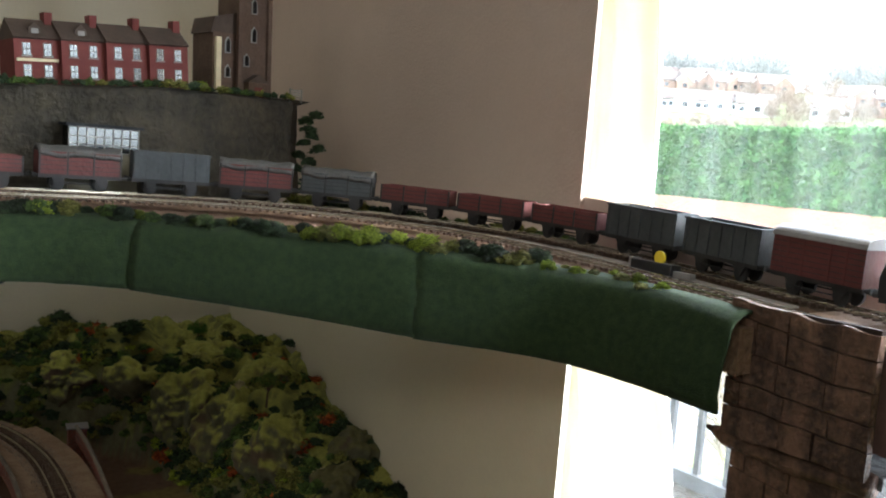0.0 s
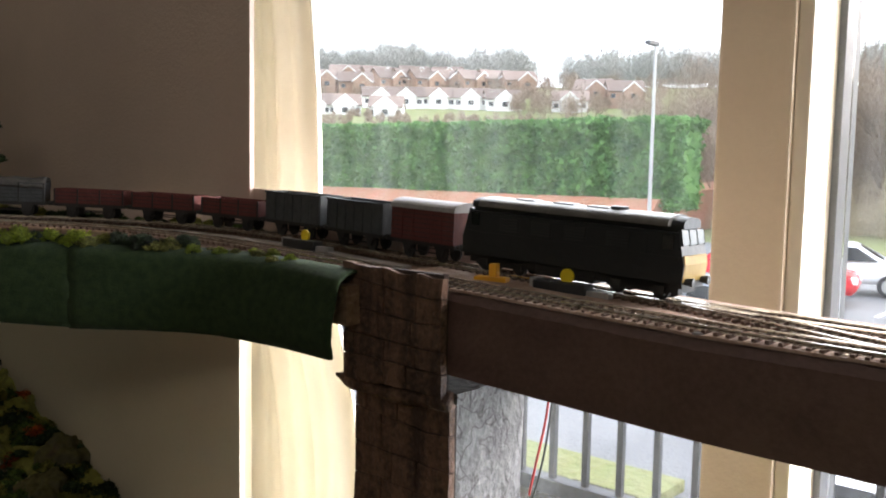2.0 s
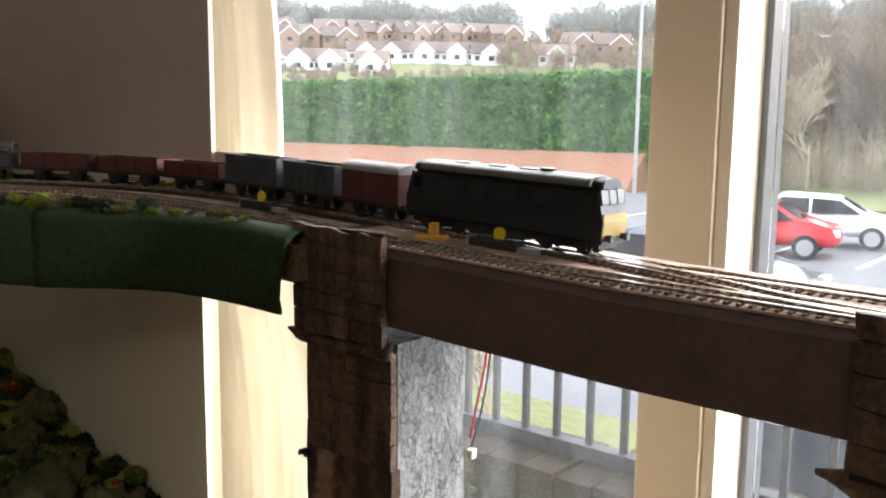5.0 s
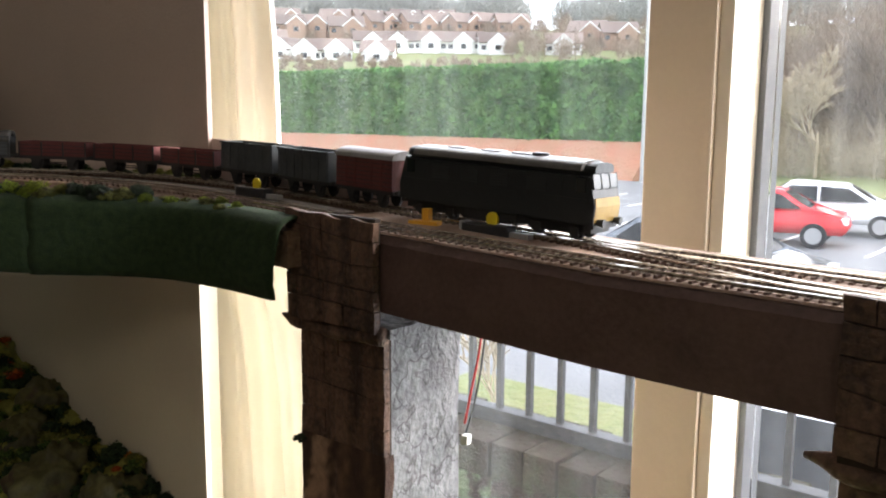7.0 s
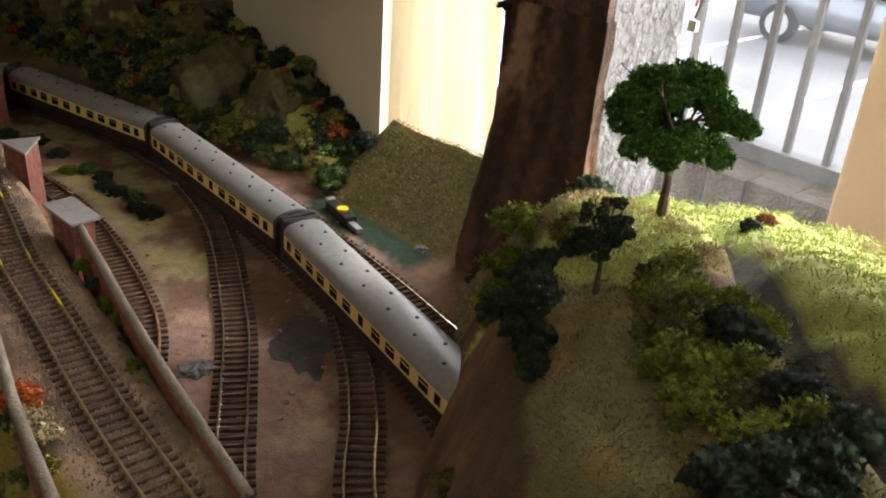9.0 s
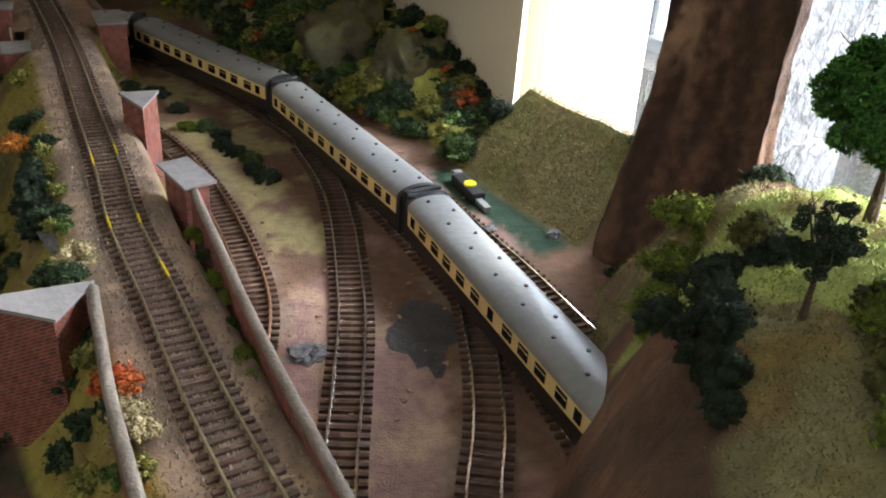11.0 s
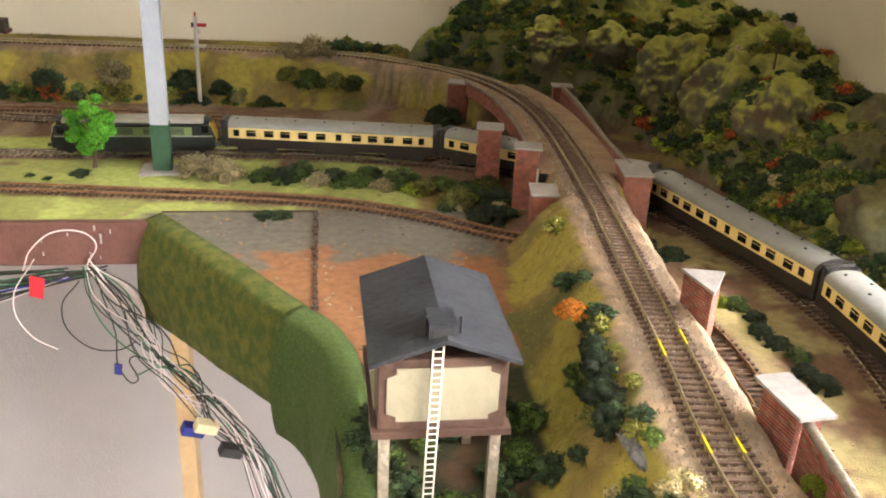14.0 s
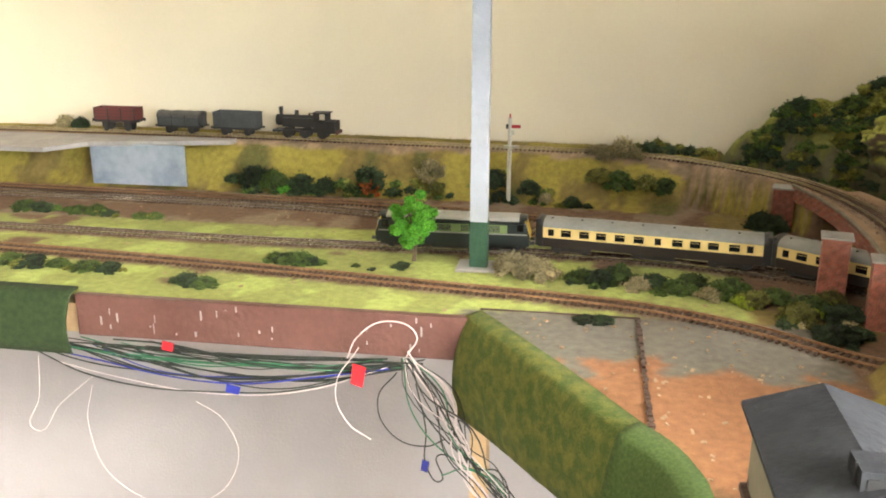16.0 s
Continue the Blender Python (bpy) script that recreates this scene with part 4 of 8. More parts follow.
    for xf, ya, yb, za, zb, rowh, long in ((0.7345, y0, y1, z - 0.078, z + 0.014, 0.0184, (0.022, 0.038)), (0.7478, y0 + 0.002, y1 - 0.001, 0.224, z - 0.086, 0.0262, (0.020, 0.040))):
        count = round((zb - za) / rowh)
        for k in range(count):
            yy = ya
            while yy < yb - 0.003:
                ye = min(yy + random.uniform(*long), yb)
                if yb - ye < 0.012:
                    ye = yb
                n, g = 5, 0.00045
                bm = bmesh.new()
                proud = random.uniform(-0.0006, 0.0006)
                low, high = [], []
                for i in range(n + 1):
                    y = yy + g + (ye - yy - 2 * g) * i / n
                    z0 = max(line(k, y, za, rowh), za) + g
                    z1 = min(line(k + 1, y, za, rowh), zb) - g
                    if k == count - 1 and zb > z:
                        z1 = zb - 0.0022 + 0.0025 * noise.noise((y * 55, 1, 3)) - 0.05 * (y1 - y)
                    for row, zz in ((low, z0), (high, max(z1, z0 + 0.002))):
                        j = 0.0010 * noise.noise((y * 90, zz * 90, 4)) + 0.0012 * noise.noise((y * 30, zz * 30, 8))
                        edge = 0.0016 * noise.noise((zz * 120, 5, yc)) if i in (0, n) and (yy == ya or ye == yb) else 0
                        row.append((bm.verts.new((xf + proud + j, y + edge, zz)), bm.verts.new((xf + 0.006, y + edge, zz))))
                for i in range(n):
                    a0, a1, b0, b1 = low[i], low[i + 1], high[i], high[i + 1]
                    for f in ((a0[0], a1[0], b1[0], b0[0]), (a0[1], b0[1], b1[1], a1[1]), (b0[0], b1[0], b1[1], b0[1]), (a0[0], a0[1], a1[1], a1[0])):
                        bm.faces.new(f)
                for i in (0, n):
                    bm.faces.new((low[i][0], high[i][0], high[i][1], low[i][1]))
                part("stone", bm, "stone", p)
                yy = ye
    return p


pier(-0.848, -0.748, 0.02)
pier(-1.275, -1.177, 0.02)

# boards that shield the window edge of the deck
for y0, y1, z0, zt0, zt1 in ((-0.747, -0.414, 0.405, 0.456, 0.468), (-0.846, -0.723, 0.40, 0.426, 0.429)):
    bm = bmesh.new()
    x = 0.8775 if y1 > -0.5 else 0.8715
    vs = box(bm, x, x + 0.005, y0, y1, z0, zt0)
    for v in bm.verts:
        if v.co.z > z0 + 0.01 and v.co.y > y0 + 0.01:
            v.co.z = zt1
    solid("edge_board", bm, "board_back", "brown painted hardboard strip along the deck edge", "board")
bm = bmesh.new()
box(bm, 0.8705, 0.8772, -0.749, -0.7475, 0.405, 0.457)
solid("board_end", bm, "wood", "pale bare wood end of the hardboard strip", "batten")
# back board over the upper deck
bm = bmesh.new()
box(bm, 0.8725, 0.8785, -0.452, 0.5, 0.40, 1.3)
solid("backscene", bm, "board_back", "plain brown-painted backscene board above the deck", "backscene", kind="structure")

# post that carries the deck
po = thing("support_post", "white painted timber post with a dark green foot", "post")
bm = bmesh.new()
box(bm, 0.0005, 0.0205, 0.0, 0.014, 0.055, 0.47, bevel=0.001)
part("post", bm, "white", po)
bm = bmesh.new()
box(bm, 0.0, 0.021, -0.0005, 0.0145, -0.003, 0.058, bevel=0.001)
for v in bm.verts:
    if v.co.z > 0.05:
        v.co.z += 0.006 * noise.noise((v.co.x * 90, v.co.y * 90, 1))
part("foot", bm, "darkgreen", po, "dark green painted foot")
bm = bmesh.new()
box(bm, -0.015, 0.035, -0.012, 0.03, -0.002, 0.003, bevel=0.001)
part("base_plate", bm, "slab", po)

# ---- tracks ----
GAUGE = 0.0165
sleeper_mesh = mesh_of(box(bmesh.new(), -0.0013, 0.0013, -0.015, 0.015, -0.0035, -0.0012), "sleeper", "sleeper")


def track(way, label, s0=0.0, s1=None, most=300, pitch=0.0073, railmat="rail", near=None):
    s1 = way.len if s1 is None else s1
    tr = thing("railway_track", label, "track", group="railway tracks")
    for side in (-1, 1):
        c = side * (GAUGE / 2 + 0.0006)
        bm = bmesh.new()
        way.sweep(bm, [(c - 0.0012, -0.0018), (c + 0.0012, -0.0018), (c + 0.0004, -0.0012), (c + 0.0007, -0.0003), (c + 0.0006, 0.0008), (c - 0.0006, 0.0008), (c - 0.0007, -0.0003), (c - 0.0004, -0.0012)], s0, s1, 0.01)
        part("rail", bm, railmat, tr)
    n = int((s1 - s0) / pitch)
    alls = [s0 + (i + 0.5) * pitch for i in range(n)]
    if near is not None:
        alls.sort(key=lambda s: abs(s - near))
    rest = bmesh.new()
    for i, s in enumerate(alls):
        m = way.seat(s) @ pose(0, 0, random.uniform(-0.0002, 0.0002), 0, 0, random.uniform(-1, 1))
        if i < most:
            ob = new("sleeper", sleeper_mesh)
            ob.parent = tr
            ob.matrix_local = m
        else:
            box(rest, -0.0013, 0.0013, -0.015, 0.015, -0.0035, -0.0012, m)
    if len(rest.verts):
        tagged(part("far_sleepers", rest, "sleeper", tr), kind="stuff")
    else:
        rest.free()
    return tr


random.seed(2)
track(UP_OUT, "bullhead model track on the outer line of the viaduct", 0.6, near=UP_OUT.near(0.83, -1.0)[0])
track(UP_IN, "model track on the inner line of the viaduct", 0.6, near=UP_IN.near(0.766, -0.95)[0])
track(RAISED, "ballasted model track on the raised embankment", railmat="brassrail", near=RAISED.near(0.4, -0.65)[0])
track(COACH, "lower model track curving under the bridge", near=COACH.near(0.6, -0.7)[0])
track(LINE_A, "weathered siding with a gap in its sleepers")
track(LINE_B, "lower running line through the pointwork", near=LINE_B.near(0.55, -0.8)[0])
track(LINE_C, "short lower track beside the point motors")
track(LINE_T0, "rusty curved track beside the brick retaining wall", railmat="rustrail", near=LINE_T0.near(0.45, -0.7)[0])
track(LINE_THIRD, "far lower track below the grass bank", railmat="rustrail", most=120)
cross = [UP_OUT.at(UP_OUT.near(0.832, -0.90)[0]), (UP_OUT.at(UP_OUT.near(0.832, -1.02)[0]) * 0.78 + UP_IN.at(UP_IN.near(0.766, -1.02)[0]) * 0.22), (UP_OUT.at(UP_OUT.near(0.832, -1.14)[0]) * 0.22 + UP_IN.at(UP_IN.near(0.766, -1.14)[0]) * 0.78), UP_IN.at(UP_IN.near(0.766, -1.27)[0])]
track(Way([tuple(p + Vector((0, 0, 0.0003))) for p in cross]), "diagonal crossover track between the viaduct lines")

# ---- foliage ----
def ico():
    bm = bmesh.new()
    bmesh.ops.create_icosphere(bm, subdivisions=1, radius=1)
    v, f = np.array([tuple(q.co) for q in bm.verts]), [[q.index for q in p.verts] for p in bm.faces]
    bm.free()
    return v, np.array(f)


ICO_V, ICO_F = ico()
FOLIAGE = {}


def foliage_mesh(color, variant, blobs=64, flakes=1700, flat=0.75, grain=0.45):
    """A clump of foam lumps with loose flakes, about one unit in radius, standing on z = 0."""
    feathery = color in ("leaf_straw", "leaf_lime")
    if feathery:
        blobs, flakes = blobs // 2, flakes * 2
    key = (color, variant, blobs, flakes, flat)
    if key in FOLIAGE:
        return FOLIAGE[key]
    rng = np.random.default_rng(variant * 31 + blobs)
    vs, fs, n = [], [], 0
    for k in range(blobs):
        a, h = rng.uniform(0, math.tau), rng.uniform(0.0, 1.0)
        rad = math.sqrt(max(0.0, 1 - h * h)) * rng.uniform(0.25, 0.78)
        r = rng.uniform(0.09, 0.24)
        c = np.array([rad * math.cos(a), rad * math.sin(a), (0.15 + 0.75 * h) * flat * 1.2])
        jit = 1 + grain * rng.normal(0, 0.55, len(ICO_V))[:, None]
        vs.append(ICO_V * r * jit.clip(0.6, 1.6) * np.array([1, 1, 0.9]) + c)
        fs.append(ICO_F + n)
        n += len(ICO_V)
    base = np.concatenate(vs)
    pick = base[rng.integers(0, len(base), flakes)]
    tri = pick[:, None] * rng.uniform(0.95, 1.25 if feathery else 1.12, (flakes, 1, 1)) + rng.normal(0, 0.055, (flakes, 3, 3))
    vs.append(tri.reshape(-1, 3))
    fs.append(np.arange(flakes * 3).reshape(-1, 3) + n)
    me = bpy.data.meshes.new("clump")
    v = np.concatenate(vs)
    v[:, 2] = np.maximum(v[:, 2], -0.1)
    me.from_pydata(v.tolist(), [], np.concatenate(fs).tolist())
    me.materials.append(M[color])
    FOLIAGE[key] = me
    return me


WORDS = dict(leaf_mid="mid-green", leaf_dark="dark green", leaf_lime="lime green", leaf_olive="olive green", leaf_straw="straw-coloured", leaf_rust="rust-red", leaf_orange="bright orange", leaf_spring="spring green")


JOINED = []


def bush(x, y, r, color, z=None, tall=0.8, where="on the layout", join=False):
    if x > 0.6 and y > -0.53 and (z is None or z < 0.3):
        x = min(x, wall_x(y) - 0.3 * r)
    z = height(x, y)[0] if z is None else z
    v = random.randrange(4)
    m = Matrix.LocRotScale((x, y, z - 0.08 * r), Euler((0, 0, random.uniform(0, 6.28))), (r * random.uniform(0.9, 1.15), r * random.uniform(0.9, 1.15), r * tall * random.uniform(0.85, 1.2)))
    if join:
        JOINED.append((foliage_mesh(color, v, 40, 1100), m))
        return None
    ob = new("bush", foliage_mesh(color, v))
    ob.matrix_world = m
    return tagged(ob, f"{WORDS[color]} foam foliage bush {where}", "bush", group="model bushes")


random.seed(11)
where = "beside the lower tracks"
for x, y, r, c in ((-0.214, -0.011, 0.024, "leaf_mid"), (-0.19, -0.012, 0.018, "leaf_dark"), (-0.235, -0.008, 0.018, "leaf_mid"), (-0.133, -0.013, 0.007, "leaf_mid"), (-0.111, -0.023, 0.007, "leaf_dark"), (-0.079, -0.008, 0.014, "leaf_dark"), (0.136, -0.149, 0.014, "leaf_dark"), (0.152, -0.149, 0.014, "leaf_dark"),
                   (0.052, -0.012, 0.03, "leaf_straw"), (0.085, -0.02, 0.026, "leaf_straw"), (0.07, 0.012, 0.02, "leaf_straw")):
    bush(x, y, r, c, tall=0.55 if r < 0.025 and c != "leaf_straw" else 0.9, where=where)
for x, y, r, c in ((0.13, -0.02, 0.018, "leaf_mid"), (0.15, -0.03, 0.018, "leaf_dark"), (0.172, -0.018, 0.02, "leaf_mid"), (0.19, -0.04, 0.015, "leaf_straw"), (0.21, -0.025, 0.018, "leaf_dark"), (0.232, -0.042, 0.017, "leaf_mid"), (0.25, -0.022, 0.016, "leaf_mid"), (0.266, -0.058, 0.014, "leaf_straw"),
                   (0.288, -0.05, 0.02, "leaf_mid"), (0.31, -0.07, 0.018, "leaf_olive"), (0.332, -0.055, 0.018, "leaf_mid"), (0.342, -0.115, 0.02, "leaf_olive"), (0.36, -0.08, 0.02, "leaf_mid"), (0.368, -0.158, 0.022, "leaf_dark"), (0.388, -0.108, 0.022, "leaf_dark"), (0.385, -0.06, 0.018, "leaf_olive")):
    bush(x, y, r * 1.2, c, where="between tracks by the bridge")
    for k in range(3):
        bush(x + random.uniform(-1.3, 1.3) * r, y + random.uniform(-0.9, 0.9) * r, r * random.uniform(0.4, 0.7), random.choice((c, "leaf_mid", "leaf_lime", "leaf_dark", "leaf_straw")), join=True)
for x, y, r, c in ((-0.69, 0.176, 0.022, "leaf_mid"), (-0.66, 0.17, 0.022, "leaf_dark"), (-0.60, 0.168, 0.02, "leaf_mid"), (-0.57, 0.166, 0.02, "leaf_mid"), (-0.545, 0.16, 0.015, "leaf_dark"), (-0.497, 0.158, 0.016, "leaf_mid"), (-0.475, 0.158, 0.014, "leaf_mid"), (-0.54, -0.07, 0.022, "leaf_mid"), (-0.51, -0.075, 0.024, "leaf_dark"), (-0.48, -0.07, 0.016, "leaf_mid"), (-0.44, -0.076, 0.02, "leaf_mid"), (-0.41, -0.078, 0.018, "leaf_dark"),
                   (-0.30, -0.108, 0.018, "leaf_dark"), (-0.28, -0.11, 0.018, "leaf_mid"), (-0.22, -0.011, 0.018, "leaf_dark"), (-0.2, -0.011, 0.02, "leaf_mid")):
    bush(x, y, r, c, tall=0.7, where=where)
    for k in range(3):
        bush(x + random.uniform(-1.3, 1.3) * r, y + random.uniform(-0.4, 0.4) * r, r * random.uniform(0.35, 0.6), random.choice((c, "leaf_mid", "leaf_olive")), tall=0.8, join=True)
for x, y, r, c in ((-0.40, 0.352, 0.034, "leaf_dark"), (-0.365, 0.345, 0.028, "leaf_mid"), (-0.32, 0.345, 0.028, "leaf_dark"), (-0.345, 0.34, 0.018, "leaf_spring"), (-0.28, 0.345, 0.026, "leaf_dark"), (-0.21, 0.355, 0.034, "leaf_dark"), (-0.205, 0.345, 0.022, "leaf_rust"), (-0.235, 0.34, 0.02, "leaf_mid"), (-0.11, 0.362, 0.03, "leaf_straw"), (-0.10, 0.345, 0.022, "leaf_olive"), (-0.012, 0.362, 0.026, "leaf_dark"), (0.0, 0.345, 0.02, "leaf_dark"), (0.045, 0.345, 0.022, "leaf_dark"), (0.07, 0.335, 0.015, "leaf_straw"), (0.111, 0.33, 0.018, "leaf_dark")):
    bush(x, y, r * 0.95, c, tall=1.0, where="on the bank below the back line")
    for k in range(5):
        bush(x + random.uniform(-1.4, 1.4) * r, y + random.uniform(-0.5, 0.3) * r, r * random.uniform(0.35, 0.7), random.choice((c, c, "leaf_mid", "leaf_olive", "leaf_dark")), join=True)
for x, y, r, c in ((0.15, 0.395, 0.024, "leaf_straw"), (0.185, 0.40, 0.028, "leaf_straw"), (0.205, 0.395, 0.018, "leaf_straw"), (0.15, 0.36, 0.026, "leaf_olive"), (0.18, 0.355, 0.03, "leaf_mid"), (0.22, 0.35, 0.026, "leaf_olive"), (0.245, 0.345, 0.024, "leaf_mid"), (0.38, 0.225, 0.026, "leaf_dark"), (0.37, 0.245, 0.026, "leaf_dark"), (0.40, 0.385, 0.012, "leaf_straw"), (-0.8, 0.47, 0.02, "leaf_straw"), (-0.77, 0.47, 0.022, "leaf_dark"), (-0.70, 0.472, 0.015, "leaf_straw")):
    bush(x, y, r, c, tall=0.9, where="on the bank beside the back line")
# shrubs along the wall side of the back line and over the corner hill
for i in range(24):
    x = 0.21 + 0.016 * i
    bush(x, 0.455 + random.uniform(-0.012, 0.015), random.uniform(0.016, 0.026), random.choice(("leaf_dark", "leaf_dark", "leaf_mid", "leaf_olive")), join=True)
placed = 0
while placed < 430:
    y = random.uniform(-0.5, 0.47)
    x = float(np.interp(y, *HILL_FOOT)) + random.uniform(0.0, 0.24)
    if x > wall_x(y) - 0.006:
        continue
    z, zone = height(x, y)
    if zone != "hill" or noise.noise((x * 15, y * 15, 8)) < -0.02 + 0.1 * (y > 0.0):
        continue
    bush(x, y, random.uniform(0.010, 0.027), random.choices(("leaf_dark", "leaf_mid", "leaf_olive", "leaf_rust"), (5, 6, 5, 0.5) if y > -0.1 else (7, 4, 3, 0.2))[0], z=z - 0.004, join=True)
    placed += 1
for i in range(330):
    y = random.uniform(-0.2, 0.46)
    x = float(np.interp(y, *HILL_FOOT)) + random.uniform(0.002, 0.085)
    if x < wall_x(y) - 0.01 and height(x, y)[1] == "hill":
        bush(x, y, random.uniform(0.010, 0.021), random.choices(("leaf_dark", "leaf_mid", "leaf_olive", "leaf_straw", "leaf_rust"), (7, 6, 3, 0.5, 0.5))[0], join=True)
for i in range(260):
    y = random.uniform(0.24, 0.48) if i % 2 else random.uniform(-0.15, 0.2)
    x = float(np.interp(y, *HILL_FOOT)) + random.uniform(0.0, 0.13 if i % 2 else 0.06)
    if x < wall_x(y) - 0.01 and height(x, y)[1] == "hill":
        bush(x, y, random.uniform(0.009, 0.02), random.choices(("leaf_dark", "leaf_mid", "leaf_olive", "leaf_lime", "leaf_rust"), (6, 6, 3, 1, 0.5))[0], join=True)
for y in np.arange(-0.5, 0.2, 0.022):
    x = float(np.interp(y, *HILL_FOOT)) + random.uniform(0.0, 0.018)
    bush(x, float(y), random.uniform(0.012, 0.021), random.choice(("leaf_mid", "leaf_olive", "leaf_lime", "leaf_dark", "leaf_dark", "leaf_dark")), join=True)
for x, y, r, c in ((0.755, -0.09, 0.02, "leaf_rust"), (0.735, -0.01, 0.018, "leaf_rust"), (0.70, 0.03, 0.016, "leaf_rust"), (0.56, 0.34, 0.022, "leaf_rust"), (0.862, -0.225, 0.02, "leaf_dark"), (0.85, -0.346, 0.007, "leaf_orange"), (0.845, -0.37, 0.02, "leaf_dark"), (0.836, -0.41, 0.024, "leaf_dark"), (0.82, -0.445, 0.022, "leaf_dark"), (0.80, -0.475, 0.022, "leaf_dark"), (0.79, -0.51, 0.024, "leaf_mid"), (0.765, -0.53, 0.022, "leaf_mid"), (0.735, -0.545, 0.02, "leaf_mid"), (0.80, -0.70, 0.014, "leaf_mid"), (0.745, -0.735, 0.015, "leaf_mid"), (0.72, -0.775, 0.015, "leaf_dark")):
    bush(x, y, r, c, where="on the hill by the wall")
for x, y, r, c in ((0.688, -0.275, 0.014, "leaf_lime"), (0.699, -0.31, 0.016, "leaf_lime"), (0.694, -0.34, 0.012, "leaf_mid"), (0.710, -0.375, 0.017, "leaf_lime"), (0.712, -0.405, 0.012, "leaf_mid"), (0.716, -0.425, 0.015, "leaf_lime"), (0.722, -0.455, 0.012, "leaf_olive"), (0.726, -0.475, 0.014, "leaf_mid"), (0.731, -0.545, 0.023, "leaf_mid"), (0.742, -0.53, 0.017, "leaf_lime"), (0.772, -0.545, 0.019, "leaf_dark"), (0.785, -0.535, 0.017, "leaf_dark"), (0.675, -0.19, 0.014, "leaf_lime"), (0.67, -0.14, 0.013, "leaf_mid")):
    bush(x, y, r, c, tall=1.05, where="along the foot of the hill")
# rock faces showing through the foliage, with turf on their upper sides
def moss_over(ob, k):
    col = ob.data.color_attributes.new("soil", "FLOAT_COLOR", "POINT")
    for v in ob.data.vertices:
        up = v.normal.z + 0.45 * noise.noise(v.co * 38 + Vector((k, 0, 0))) + 0.35 * noise.noise(v.co * 110)
        stone, turf = Vector((0.12, 0.115, 0.065)), Vector((0.34, 0.34, 0.07) if k not in (1, 2, 8, 10) else (0.14, 0.13, 0.05))
        stone = stone.lerp(Vector((0.12, 0.085, 0.055)), float(rise(0.1, 0.5, noise.noise(v.co * 28 + Vector((0, k, 0))))))
        col.data[v.index].color = (*stone.lerp(turf, float(rise(0.15, 0.75, up))), 1)


for k, (x, y, r, tall) in enumerate(((0.735, -0.07, 0.060, 1.1), (0.765, -0.17, 0.045, 1.0), (0.757, -0.285, 0.068, 1.15), (0.72, 0.05, 0.060, 1.1), (0.685, 0.15, 0.058, 1.1), (0.79, 0.10, 0.06, 0.9), (0.64, 0.27, 0.055, 0.9), (0.56, 0.35, 0.05, 0.9), (0.772, -0.385, 0.050, 1.0), (0.75, 0.24, 0.065, 0.7), (0.82, -0.12, 0.045, 1.0), (0.84, 0.22, 0.05, 0.9))):
    bm = bmesh.new()
    bmesh.ops.create_icosphere(bm, subdivisions=5, radius=1)
    for v in bm.verts:
        c = v.co.copy()
        d = 0.95 + 0.34 * noise.noise(c * 1.2 + Vector((k * 5, 0, 0))) - 0.30 * abs(noise.noise(c * 1.7 + Vector((0, k * 3, 0)))) - 0.16 * abs(noise.noise(Vector((c.x * 3.4, c.y * 3.4, c.z * 1.3 + k)))) + 0.10 * noise.noise(c * 4.5 + Vector((k, 0, 0))) + 0.06 * noise.noise(c * 11) + 0.03 * noise.noise(c * 26)
        v.co = Vector((c.x * r * d, c.y * r * d, c.z * r * d * tall))
    rk = solid("rock_outcrop", bm, "soil", "mossy carved plaster rock face on the hill", "rock", group="rock faces", m=pose(x, y, height(x, y)[0] - 0.3 * r), smooth=True)
    moss_over(bpy.context.scene.objects[rk.name], k)
    for _ in range(9):
        a = random.uniform(0, math.tau)
        bx, by = x + math.cos(a) * r * random.uniform(0.55, 1.0), y + math.sin(a) * r * random.uniform(0.55, 1.0)
        if by < 0.48:
            bush(bx, by, random.uniform(0.008, 0.016), random.choices(("leaf_dark", "leaf_mid", "leaf_olive", "leaf_rust"), (6, 4, 2, 0.4))[0], z=height(min(bx, wall_x(by)), by)[0] + random.uniform(-0.002, 0.3 * r), join=True)
# strip between the tracks on the curve
for x, y, r, c in ((0.532, -0.263, 0.018, "leaf_dark"), (0.540, -0.315, 0.014, "leaf_dark"), (0.534, -0.366, 0.011, "leaf_lime"), (0.55, -0.37, 0.014, "leaf_mid"), (0.556, -0.395, 0.013, "leaf_dark"), (0.548, -0.42, 0.013, "leaf_dark"), (0.553, -0.44, 0.013, "leaf_dark"), (0.558, -0.465, 0.013, "leaf_mid"), (0.552, -0.485, 0.013, "leaf_dark"), (0.556, -0.505, 0.013, "leaf_dark"), (0.515, -0.235, 0.014, "leaf_dark"), (0.50, -0.22, 0.014, "leaf_olive"), (0.44, -0.69, 0.008, "leaf_dark")):
    bush(x, y, r, c, where="between the curved tracks")
for x, y, r, c in ((0.43, -0.69, 0.007, "leaf_lime"), (0.427, -0.715, 0.006, "leaf_mid"), (0.422, -0.745, 0.007, "leaf_lime"), (0.421, -0.765, 0.006, "leaf_lime"), (0.414, -0.79, 0.006, "leaf_mid"), (0.408, -0.825, 0.008, "leaf_lime"), (0.405, -0.84, 0.008, "leaf_lime"), (0.40, -0.87, 0.008, "leaf_lime")):
    bush(x, y, r, c, z=0.062, tall=1.3, where="along the parapet beside the raised line")
